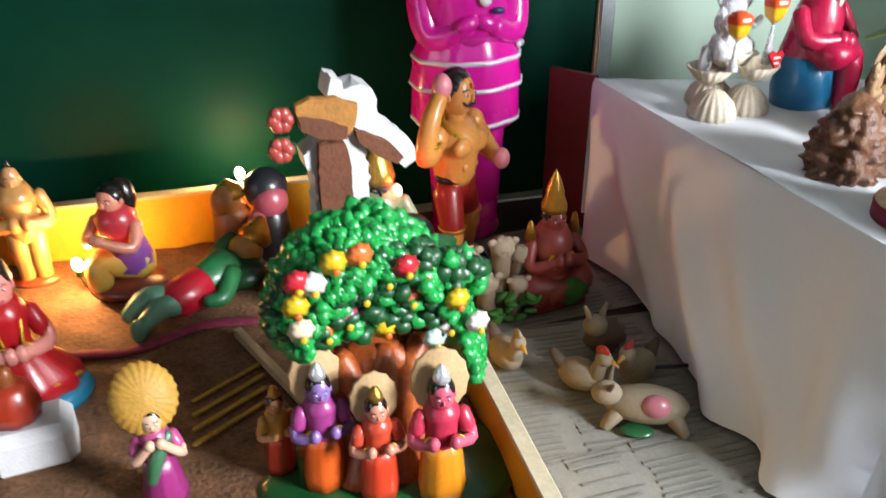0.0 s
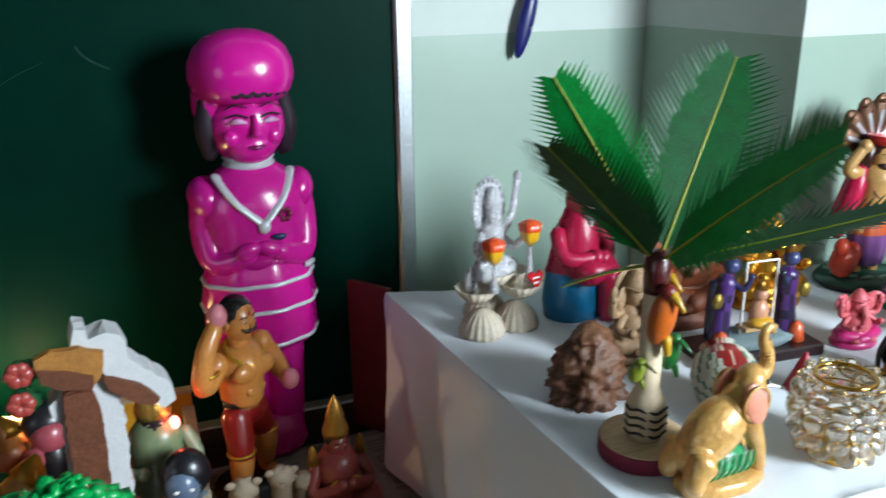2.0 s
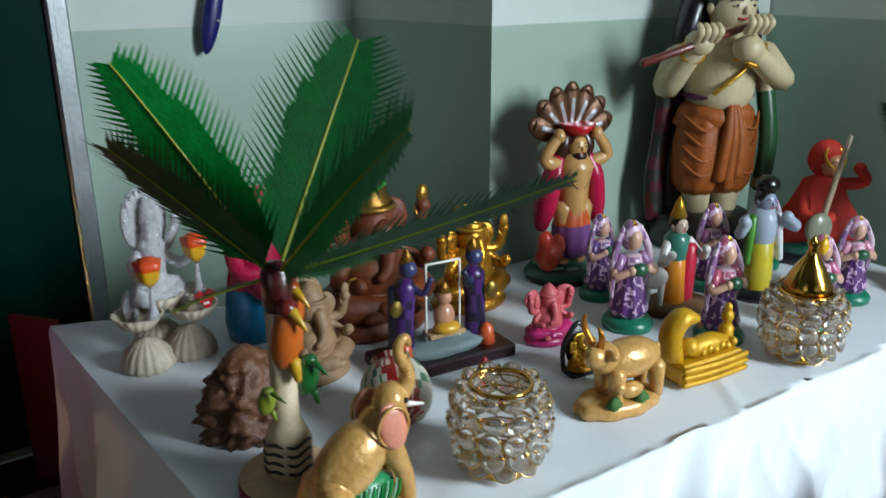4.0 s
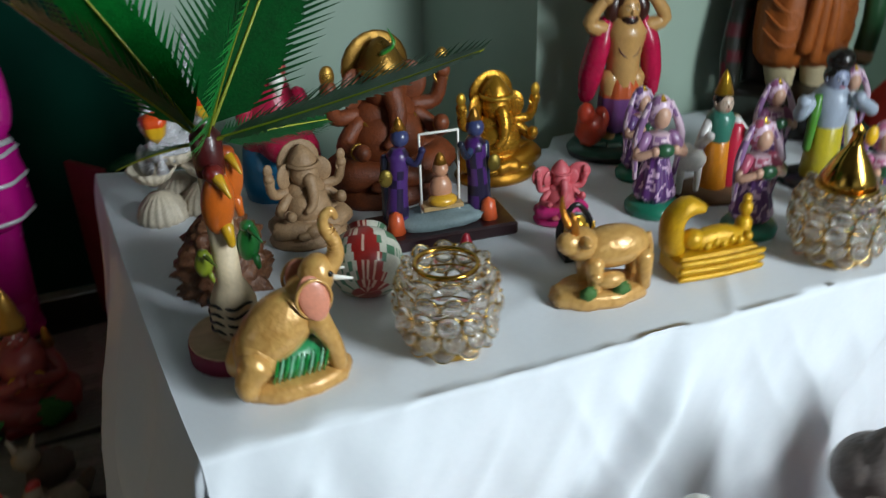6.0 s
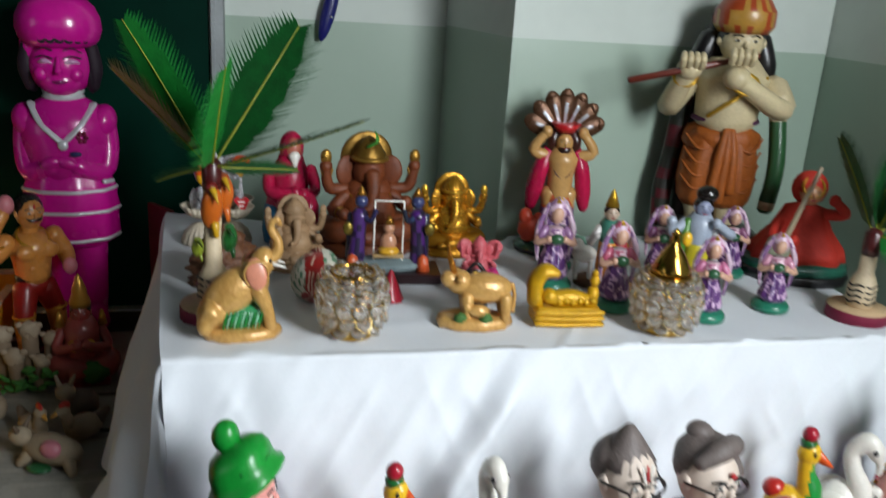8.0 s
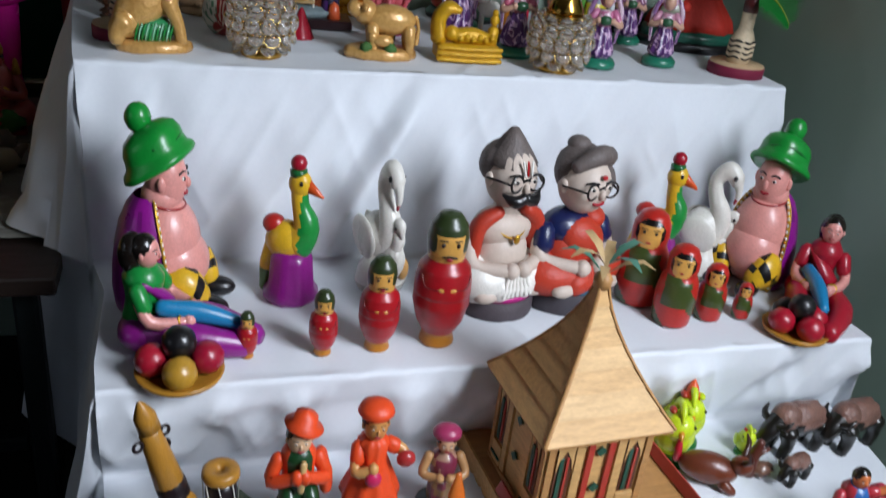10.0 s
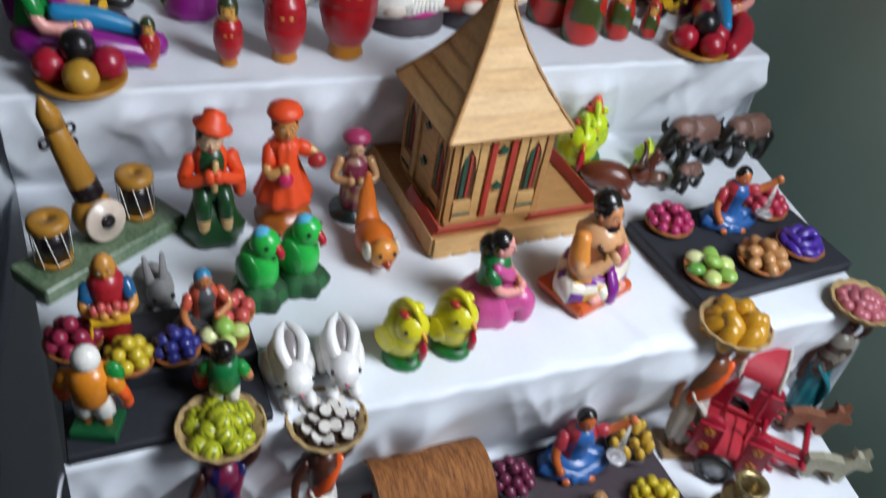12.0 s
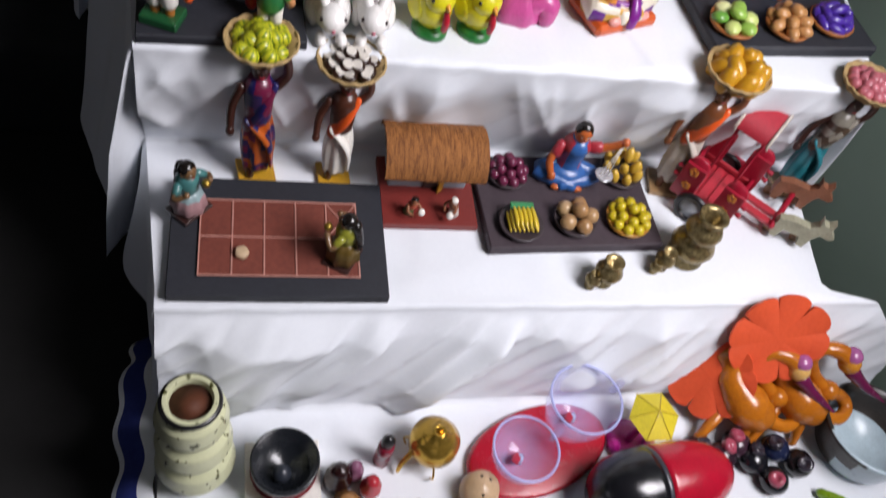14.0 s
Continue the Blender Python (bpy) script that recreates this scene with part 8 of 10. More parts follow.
for x, y, k, a in ((0.725, -0.986, 0.42, 0), (0.703, -0.993, 0.25, 0), (0.827, -0.960, 0.32, 0), (0.813, -0.968, 0.2, 0)):
    Shape(k).lathe([(0.03, 0), (0.034, 0.01), (0.02, 0.025), (0.045, 0.055), (0.05, 0.075), (0.036, 0.1), (0.024, 0.11), (0.036, 0.13), (0.034, 0.132), (0.02, 0.112), (0, 0.1)], BRASS, seg=24).thing("brass_pot", x, y, S4, a, "tiny aged brass pot", "brass pot", "brass vessels")

# Red bullock cart.
CR, CR2 = paint("a3162e", 0.35), paint("b8303c", 0.4)
cart = holder("bullock_cart", 0.946, -0.828, S4, 44, "red wooden bullock cart toy with tall boards and flat bulls", "toy cart", ROW4)
Shape().box((0, 0, 0.03), (0.104, 0.085, 0.007), CR2, bev=0.15).part("cart_bed", cart)
for q in (-1, 1):
    wh = Shape().hoop((q * 0.064, 0.006, 0.0285), 0.024, 0.0048, paint("1c1a1c"), turn=(0, 90, 0), seg=28).part("wheel", cart, "black tyre")
    Shape().lathe([(0.022, -0.002), (0.022, 0.002), (0.008, 0.004), (0, 0.004)], paint("b9bdc2"), c=(q * 0.064, 0.006, 0.0285), turn=(0, 90, 0), seg=24).part("wheel_disc", wh, "pale grey wheel disc")
    Shape().box((q * 0.05, 0.0, 0.042), (0.006, 0.09, 0.009), CR2, bev=0.15).part("side_rail", cart)
    for yy in (-0.034, 0.034):
        s = Shape()
        s.box((q * 0.052, yy, 0.062), (0.008, 0.036, 0.07), CR, bev=0.15)
        s.lathe([(0.0176, -0.0038), (0.018, -0.003), (0.018, 0.003), (0.0176, 0.0038)], CR, c=(q * 0.052, yy, 0.097), turn=(0, 90, 0), seg=20)
        bo = s.part("side_board", cart, "red board with a rounded top")
        for zz in (0.055, 0.085):
            fl = Shape()
            for k in range(5):
                fl.ball((q * 0.0565, yy + 0.005 * math.cos(1.257 * k), zz + 0.005 * math.sin(1.257 * k)), (0.0008, 0.0034, 0.0034), paint("c9782a"), seg=8, ring=5)
            fl.part("flower", bo, "painted gold flower")
        s = Shape()
        for zz in (0.062, 0.08):
            s.tube([(q * 0.052, yy + (0.018 if yy > 0 else -0.018), zz), (q * 0.052, yy + (0.025 if yy > 0 else -0.025), zz)], [0.003, 0.0045], CR, 8)
        s.part("peg", cart, "two small turned pegs")
for yy in (-0.03, -0.012, 0.006, 0.024, 0.036):
    Shape().box((0, yy, 0.0355), (0.09, 0.013, 0.004), CR2, bev=0.15).part("bed_plank", cart)
for yy, zz in ((-0.044, 0.048), (0.044, 0.052), (0.044, 0.068)):
    Shape().box((0, yy, zz), (0.1, 0.006, 0.009), CR, bev=0.15).part("cross_rail", cart)
# hood over the far half of the cart
REDCAN = surface("red_canopy", "b02836", 0.55, vary=0.25, scale=30)
arc = [radians(-84 + 168 * k / 18) for k in range(19)]
can = [[(0.046 * math.sin(a), y, 0.118 + 0.03 * math.cos(a)) for a in arc] for y in (-0.028, -0.014, 0.0, 0.014, 0.028)]
s = Shape().sheet(can, REDCAN)
s.sheet([[(x * 0.95, y, z - 0.002) for x, y, z in r] for r in can], REDCAN)
hood = s.part("canopy", cart, "curved red canopy", pose(0.05, 0, 0.03))
for y in (-0.028, 0.028):
    pts = [(0.0465 * math.sin(a), y, 0.118 + 0.0305 * math.cos(a)) for a in arc]
    rim = Shape().tube(pts, 0.0028, paint("c4b8ac"), 6)
    for x, yy, z in pts[::2]:
        rim.ball((x, yy - 0.002, z - 0.003), (0.003, 0.0016, 0.003), paint("c4b8ac"), seg=6, ring=4)
    rim.part("canopy_rim", hood, "pale notched rim")
for x in (0.012, 0.09):
    for y in (-0.022, 0.022):
        Shape().tube([(x, y, 0.024), (x, y, 0.146)], 0.0028, CR, 6).part("canopy_post", cart)
Shape().box((0.075, 0, 0.026), (0.06, 0.056, 0.006), CR, bev=0.15).part("hood_bed", cart)
for x, y in ((0.012, -0.072), (0.034, -0.072)):
    Shape().box((x, y, 0.03), (0.014, 0.075, 0.008), CR2, bev=0.15).part("shaft", cart)
Shape().tube([(0.0, -0.108, 0.036), (0.11, -0.108, 0.036)], 0.005, CR, 8).part("yoke", cart)


def cut_bull(code, x, y, turn):
    """A bull sawn from a flat board, on two small wheels."""
    out = ((0.0, 0.03), (0.002, 0.05), (0.022, 0.056), (0.05, 0.054), (0.06, 0.064), (0.058, 0.08), (0.065, 0.07), (0.072, 0.07), (0.08, 0.079), (0.079, 0.064), (0.092, 0.05), (0.086, 0.044), (0.07, 0.046), (0.064, 0.034), (0.06, 0.01), (0.05, 0.01), (0.046, 0.03), (0.018, 0.03), (0.014, 0.01), (0.004, 0.01))
    n, m = len(out), surface("cut_wood", code, 0.6, vary=0.35, scale=40)
    s = Shape()
    s.add([(e * 0.007, -a, b) for e in (-1, 1) for a, b in out], [tuple(range(n)), tuple(range(n, 2 * n))] + [(k, (k + 1) % n, n + (k + 1) % n, n + k) for k in range(n)], m, False)
    b = s.part("bull", cart, "bull cut from a flat wooden board", pose(x, y, 0.004, 0, 0, turn))
    for yy in (-0.009, -0.055):
        Shape().lathe([(0.0115, -0.005), (0.0115, 0.005)], paint("9a7450"), c=(0.011, yy, 0.008), turn=(0, 90, 0), seg=18).part("bull_wheel", b, "small wooden wheel")


cut_bull("a3a088", 0.012, -0.108, 20)
cut_bull("8f5a40", 0.088, -0.075, 20)

# ---- lowest step ----
ROW5 = "things on the lowest step"
CREAM = surface("cream_glaze", "c9cba6", 0.3, vary=0.12, scale=30)


def speckle(p):
    return paint("4a4a1c") if noise.noise(Vector((p.x * 150, p.y * 150, p.z * 70))) > 0.5 else CREAM


pot = holder("stacked_pots", 0.150, -1.160, S5, 0, "stack of cream pots painted with small olive leaves", "pots", ROW5)
fine = lambda pr, n=3: [(pr[i][0] + (pr[i + 1][0] - pr[i][0]) * k / n, pr[i][1] + (pr[i + 1][1] - pr[i][1]) * k / n) for i in range(len(pr) - 1) for k in range(n)] + [pr[-1]]
zz = 0.0
for k, (r, h) in enumerate(((0.053, 0.082), (0.049, 0.074), (0.045, 0.076))):
    pr = [(r * 0.6, 0), (r * 0.85, h * 0.15), (r, h * 0.5), (r * 0.9, h * 0.82), (r * 0.66, h * 0.96), (r * 0.7, h)]
    if k == 2:
        pr += [(r * 0.72, h * 1.12), (r * 0.6, h * 1.12), (r * 0.52, h * 0.9), (0, h * 0.86)]
    Shape().lathe(fine(pr, 7), speckle, c=(0, 0, zz), seg=110).part("pot", pot)
    zz += h * 0.93
Shape().hoop((0, 0, zz + 0.009), 0.0325, 0.0048, BLACK, seg=30).part("rim", pot, "black rim")
Shape().lathe([(0.026, 0), (0, 0.001)], matt("5a2c14"), c=(0, 0, zz + 0.004), seg=24).part("filling", pot, "brown filling")
th = holder("black_bowl_set", 0.267, -1.184, S5, 0, "black bowl on a red base and a white tile", "bowl", ROW5)
Shape().box((0, 0, 0.008), (0.104, 0.1, 0.015), WHITE, bev=0.1).part("tile", th, "white tile")
Shape().lathe([(0.034, 0.0165), (0.044, 0.03), (0.046, 0.04)], paint("7a1c24"), seg=30).part("base", th, "red base")
Shape().lathe([(0.04, 0.04), (0.046, 0.06), (0.0465, 0.075), (0.043, 0.075), (0.034, 0.05), (0, 0.045)], paint("1a1d22", 0.25), seg=36).part("bowl", th, "glossy black bowl")
Shape().ball((-0.004, -0.012, 0.058), (0.013, 0.013, 0.014), paint("2a2f38"), seg=14, ring=10).part("pestle", th, "dark pestle")
for x, y, code, r, h in ((0.343, -1.195, "2a1414", 0.021, 0.06), (0.388, -1.210, "b8323c", 0.016, 0.05), (0.352, -1.235, "a8784a", 0.024, 0.04), (0.367, -1.185, "8f5a74", 0.014, 0.045)):
    Shape().lathe([(r * 0.8, 0), (r, h * 0.2), (r * 0.92, h * 0.55), (r * 0.6, h * 0.7), (r * 0.66, h * 0.85), (r * 0.4, h * 0.97), (0, h)], paint(code, 0.22), seg=22).thing("lacquer_jar", x, y, S5, 0, "small glossy lacquered wooden jar", "jar", "small lacquer toys")
s = Shape()
s.lathe([(0.012, 0), (0.012, 0.06), (0.009, 0.066)], paint("8c1c34", 0.25), seg=18)
s.lathe([(0.009, 0.066), (0.01, 0.08), (0.005, 0.09), (0, 0.091)], BLACK, seg=18)
s.thing("lacquer_rod", 0.409, -1.166, S5, 0, "upright red lacquered stick with black knob", "stick", "small lacquer toys")
BR2 = surface("bright_brass", "d0a548", 0.2, metal=0.8, vary=0.2, scale=30, bump=0.05)
th = holder("brass_lamp_pot", 0.480, -1.161, S5, 0, "small shiny brass spouted pot on wire legs", "brass pot", ROW5)
Shape().lathe([(0, 0.02), (0.024, 0.026), (0.037, 0.045), (0.036, 0.065), (0.022, 0.083), (0.01, 0.088), (0.01, 0.094), (0.006, 0.094), (0.006, 0.084), (0, 0.08)], BR2, seg=30).part("body", th)
for k in range(3):
    a = 2.1 * k + 0.5
    Shape().tube([(0.026 * math.cos(a), 0.026 * math.sin(a), 0.035), (0.042 * math.cos(a), 0.042 * math.sin(a), 0.02), (0.036 * math.cos(a), 0.036 * math.sin(a), 0.002)], 0.0016, BR2, 6).part("leg", th)
Shape().tube([(-0.03, -0.01, 0.05), (-0.045, -0.02, 0.03), (-0.05, -0.026, 0.012)], [0.005, 0.004, 0.003], BR2, 8).part("spout", th)
s = Shape()
s.lathe([(0.026, 0), (0.03, 0.02), (0.024, 0.045), (0, 0.05)], lambda p: paint("5a3a24") if p.z < 0.03 else paint("c9a884"), seg=24, c=(0, 0, 0))
for a in (0.6, 1.6, 4.5):
    s.ball((0.014 * math.cos(a), 0.014 * math.sin(a), 0.046), 0.003, BLACK, seg=6, ring=4)
s.thing("wooden_mortar", 0.545, -1.227, S5, 0, "small turned wooden pot with pale top", "wooden pot", ROW5)
s = Shape()
s.lathe([(0.024, 0), (0.026, 0.012), (0.02, 0.02), (0, 0.022)], timber("b0824f"), seg=22)
s.thing("wooden_dish", 0.455, -1.255, S5, 0, "small turned pale wooden dish", "wooden dish", ROW5)

# Clear plastic mixer bowls on a red tray.
CLEAR = film("lilac_plastic", (0.5, 0.54, 0.9), 0.2, 0.06)
CLEAR_RIM = film("lilac_rim", (0.55, 0.6, 0.95), 0.55, 0.06)
th = holder("toy_mixer", 0.652, -1.166, S5, 18, "toy mixer with clear lilac bowls on a red tray", "toy mixer", ROW5)
Shape().lathe([(0.5, 0), (0.52, 0.05), (0.48, 0.1), (0, 0.1)], paint("b0162a", 0.25), sx=0.235, sy=0.13, seg=36).part("tray", th, "glossy red tray", Matrix.Diagonal((1, 1, 0.16, 1)))
for cx, cy, r, h in ((-0.045, -0.005, 0.05, 0.055), (0.066, 0.022, 0.056, 0.085)):
    v = Shape()
    v.lathe([(0, 0.004), (r * 0.7, 0.006), (r * 0.92, h * 0.5), (r, h), (r * 0.96, h), (r * 0.87, h * 0.5), (r * 0.62, 0.01), (0, 0.009)], CLEAR, seg=36)
    bo = v.part("bowl", th, "clear lilac plastic bowl", pose(cx, cy, 0.0165))
    bo.visible_shadow = False
    Shape().hoop((0, 0, h), r * 0.985, 0.0022, CLEAR_RIM, seg=40).part("bowl_rim", bo, "bright clear rim")
    k = Shape()
    k.box((-0.006, 0, 0.02), (0.02, 0.012, 0.006), paint("b0283c"), bev=0.3, turn=(0, 20, 30))
    k.lathe([(0.008, 0.008), (0.006, 0.02), (0, 0.022)], paint("a7b0d0"), seg=12)
    k.part("mixing_blade", bo, "red and white blade")
    kn = Shape()
    kn.tube([(r * 0.95, 0, h * 0.85), (r * 1.3, 0.006, h * 0.9), (r * 1.25, 0.008, h * 0.5)], 0.006, CLEAR, 8)
    kn.part("handle", bo, "clear handle")
th = holder("cocktail_umbrella", 0.806, -1.155, S5, 0, "yellow paper umbrella on a magenta stand", "toy umbrella", ROW5)
Shape().lathe([(0.034, 0), (0.035, 0.004), (0.02, 0.008), (0, 0.009)], paint("b01a80", 0.3), seg=28).part("stand", th, "magenta disc stand")
Shape().tube([(0, 0, 0.008), (0.016, 0.008, 0.08)], [0.006, 0.004], paint("a01a74"), 10).part("pole", th, "magenta pole")
s = Shape()
pts = [(0.02, 0.01, 0.092)] + [(0.02 + 0.042 * math.cos(a), 0.01 + 0.042 * math.sin(a), 0.07 + 0.006 * math.sin(a)) for a in (math.pi / 3 * k for k in range(6))]
s.add(pts, [(0, 1 + k, 1 + (k + 1) % 6) for k in range(6)], paint("d6c32a", 0.5), False)
s.part("canopy", th, "yellow six-sided canopy")
for k in range(6):
    Shape().tube([pts[0], pts[1 + k]], 0.001, paint("b8a020"), 5).part("rib", th)
for q in (-0.03, 0.03):
    s = Shape()
    s.box((q, -0.012, 0.012), (0.02, 0.02, 0.022), paint("b01a80", 0.3), bev=0.3)
    s.part("seat", th, "magenta seat")

# Toy kitchen appliance in red and black.
th = holder("toy_appliance", 0.819, -1.245, S5, 8, "glossy red and black rounded toy appliance", "toy appliance", ROW5)
half = [(0.06 * max(0, 1 - (k / 14) ** 2.8) ** 0.5, 0.135 * k / 14) for k in range(15)]
Shape().lathe(half, paint("b3182e", 0.18), c=(-0.022, 0, 0.06), turn=(0, 90, 0), seg=32).part("shell", th, "glossy red shell")
Shape().lathe([(r, z * 0.72) for r, z in half], paint("16161a", 0.2), c=(-0.03, 0, 0.06), turn=(0, -90, 0), seg=32).part("motor", th, "black motor end")
Shape().lathe([(0.059, 0), (0.06, 0.002), (0.06, 0.006), (0.059, 0.008)], paint("3a3a42"), c=(-0.03, 0, 0.06), turn=(0, 90, 0), seg=32).part("band", th, "dark grey band")

# Orange foam flowers, wooden herons and a blue mug.
PET = surface("orange_foam", "e0552c", 0.6, vary=0.15, scale=25, bump=0.2, dark="c23c1c")


def foam_flower(place, tilt, rad, label):
    """A flower cut from thick foam: round lobes parted by narrow notches."""
    th = holder("foam_flower", *place, 0, label, "foam flower", ROW5)
    lobes = 8
    for k in range(lobes):
        a0, half = 2 * math.pi * k / lobes, math.pi / lobes
        g = []
        for i in range(8):
            r = i / 7
            row = []
            for j in range(9):
                f = j / 4 - 1
                edge = rad * (1 - 0.09 * abs(f) ** 3)
                a = a0 + f * half * (1 - 0.16 * max(0, r - 0.68))
                row.append((r * edge * math.cos(a), r * edge * math.sin(a), 0.005 * math.sin(k * 2.1) * max(0, r - 0.6) + 0.004 * r * r * (1 - f * f)))
            g.append(row)
        s = Shape().sheet(g, PET)
        s.sheet([[(x, y, z - 0.005) for x, y, z in r] for r in g], PET)
        rim = g[-1]
        s.sheet([rim, [(x, y, z - 0.005) for x, y, z in rim]], PET)
        s.part("petal", th, "", pose(0, 0, 0, *tilt))
    return th


foam_flower((1.014, -1.070, 0.462), (62, 0, -12), 0.08, "upright orange foam flower with notched round petals")
foam_flower((0.936, -1.086, 0.372), (54, -24, -34), 0.072, "orange foam flower leaning on the cloth")


def heron(x, y, rz, label, head):
    """A lacquered bird with a bell-shaped body, a low looped neck with a ball joint, and a bowed head; its tail lies to +y."""
    s = Shape()
    ob = surface("orange_lacquer", "c0701a", 0.2, vary=0.3, scale=14, bump=0.1, grain=(1, 6, 6), dark="8a3f12")
    s.tube([(-0.028, 0.067, 0.112), (-0.025, 0.05, 0.1), (-0.022, 0.032, 0.085), (0.0, 0.0, 0.066), (0.025, -0.014, 0.054), (0.045, -0.022, 0.046)], [0.026, 0.021, 0.026, 0.037, 0.03, 0.014], ob, 22)
    s.hoop((-0.024, 0.04, 0.092), 0.0245, 0.003, paint("8a3a54"), turn=(52, 0, -20), seg=24)
    s.tube([(0.045, -0.022, 0.046), (0.073, -0.032, 0.044), (0.096, -0.018, 0.046), (0.09, 0.0, 0.056), (0.058, 0.008, 0.07)], [0.013, 0.011, 0.011, 0.011, 0.012], ob, 14)
    s.ball((0.055, 0.008, 0.072), (0.019, 0.018, 0.018), ob)
    s.tube([(0.05, 0.012, 0.074), (0.028, 0.03, 0.09), (0.012, 0.046, 0.12), (0.022, 0.052, 0.142), (0.05, 0.044, 0.143), (0.066, 0.032, 0.134)], [0.012, 0.0105, 0.01, 0.011, 0.014, 0.016], ob, 14)
    s.ball((0.068, 0.028, 0.13), (0.018, 0.018, 0.019), head)
    s.ball((0.068, 0.034, 0.144), (0.016, 0.016, 0.014), paint("a35a8c", 0.2))
    s.tube([(0.072, 0.018, 0.122), (0.1, -0.002, 0.102), (0.14, -0.027, 0.084)], [0.013, 0.009, 0.002], paint("6a1c44", 0.22), 12)
    for a, b in (((-0.03, 0.0, 0.05), (-0.09, -0.046, 0.004)), ((0.01, -0.02, 0.05), (0.0, -0.05, 0.004))):
        s.tube([a, b], [0.01, 0.007], ob, 8)
    return s.thing("wooden_heron", x, y, S5, rz, label, "wooden bird", "lacquered wooden birds")


heron(0.995, -1.130, 0, "orange lacquered wooden heron with a purple cap and beak", paint("d9a860", 0.25))
heron(1.096, -1.126, 4, "orange lacquered wooden heron leaning over the mug", paint("c9842c", 0.25))
th = holder("blue_mug", 1.208, -1.192, S5, 0, "dark mug with a pale blue inside", "mug", ROW5)
MUG_OUT, MUG_IN = surface("dark_glaze", "38332f", 0.35, vary=0.5, scale=40), paint("b4c9d2", 0.3)
Shape(1.12).lathe([(0.05, 0), (0.06, 0.01), (0.066, 0.035), (0.072, 0.06), (0.076, 0.07), (0.071, 0.071), (0.066, 0.05), (0.06, 0.02), (0, 0.012)], lambda p: MUG_IN if p.z > 0.0705 or math.hypot(p.x, p.y) < 0.0585 + 0.0095 * p.z / 0.071 else MUG_OUT, turn=(-6, 0, 0), seg=48).part("cup", th, "dark glazed cup, pale blue inside")
for i, (x, y, code) in enumerate(((0.905, -1.185, "1c1a20"), (0.953, -1.195, "2a1a24"), (1.006, -1.205, "16161c"), (0.985, -1.178, "3a2430"), (1.052, -1.188, "1c2440"), (1.030, -1.240, "191a1e"), (1.085, -1.215, "1a1618"))):
    th = holder("bead_toy", x, y, S5, 40 * i, "dark lacquered bead toy with pink hub", "lacquer toy", "small lacquer toys")
    s = Shape()
    s.ball((0, 0, 0.02), (0.024, 0.024, 0.02), paint(code, 0.2))
    s.part("bead", th)
    s = Shape()
    s.lathe([(0.012, 0), (0.013, 0.01), (0.008, 0.014), (0.005, 0.008), (0, 0.008)], paint("a84a5c" if i % 2 else "2f2a34", 0.25), c=(0.008, 0.004, 0.034), turn=(20, 15, 0), seg=16)
    s.part("hub", th, "small turned hub")
s = Shape()
s.tube([(0, 0, 0.01), (0.02, -0.03, 0.03), (0.03, -0.06, 0.012)], [0.008, 0.012, 0.006], paint("7aa31c", 0.3), 10)
s.thing("green_toy", 1.112, -1.262, S5, 0, "small lime green plastic toy", "plastic toy", ROW5)
s = Shape()
s.tube([(0, 0, 0.008), (0.015, -0.03, 0.012)], [0.007, 0.006], paint("b01a80", 0.3), 10)
s.thing("magenta_toy", 1.135, -1.285, S5, 0, "small magenta plastic toy", "plastic toy", ROW5)


# ---- figures on the desk ----
DROW = "figures in the sand box"
MAG = surface("magenta_enamel", "cc138f", 0.24, vary=0.12, scale=14, bump=0.06, coat=0.4)
SILVERED = surface("silver_paint", "dcdce0", 0.32, metal=0.3, vary=0.15, scale=50, bump=0.3)
s = Shape(0.738)
dark = matt("1c0519")
s.lathe([(0.085, 0), (0.09, 0.015), (0.082, 0.05), (0.078, 0.09)], MAG, seg=36, sy=0.85)
for q in (-1, 1):
    s.tube([(q * 0.04, 0, 0.04), (q * 0.043, 0, 0.16), (q * 0.046, 0, 0.3)], [0.043, 0.047, 0.05], MAG, 18)
s.lathe([(0.09, 0.275), (0.118, 0.29), (0.131, 0.315), (0.128, 0.375), (0.134, 0.39), (0.126, 0.43), (0.128, 0.45), (0.112, 0.49), (0.104, 0.51)], MAG, seg=48, sy=0.74, wave=0.025, waves=9)
s.lathe([(0.106, 0.48), (0.116, 0.54), (0.124, 0.6), (0.12, 0.65), (0.094, 0.692), (0.056, 0.715), (0.05, 0.74)], MAG, seg=40, sy=0.76)
for q in (-1, 1):
    s.ball((q * 0.1, 0.0, 0.645), (0.04, 0.056, 0.052), MAG, turn=(0, q * 16, 0), seg=22, ring=14)
    s.tube([(q * 0.1, 0.0, 0.65), (q * 0.108, -0.006, 0.57), (q * 0.094, -0.034, 0.505), (q * 0.03, -0.078, 0.53)], [0.036, 0.035, 0.032, 0.024], MAG, 16)
    s.ball((q * 0.022 - 0.012, -0.09, 0.54), (0.03, 0.016, 0.018), MAG, turn=(0, q * 20, 0), seg=14, ring=10)
    s.tube([(q * 0.082, -0.035, 0.7), (q * 0.05, -0.078, 0.65), (0.003, -0.096, 0.597)], [0.012, 0.013, 0.011], SILVERED, 10, flat=0.5)
    s.tube([(q * 0.08, -0.012, 0.86), (q * 0.088, -0.016, 0.8), (q * 0.084, -0.01, 0.742)], [0.02, 0.024, 0.014], dark, 12)
    s.ball((q * 0.078, 0.012, 0.79), (0.022, 0.05, 0.066), dark, seg=14, ring=10)
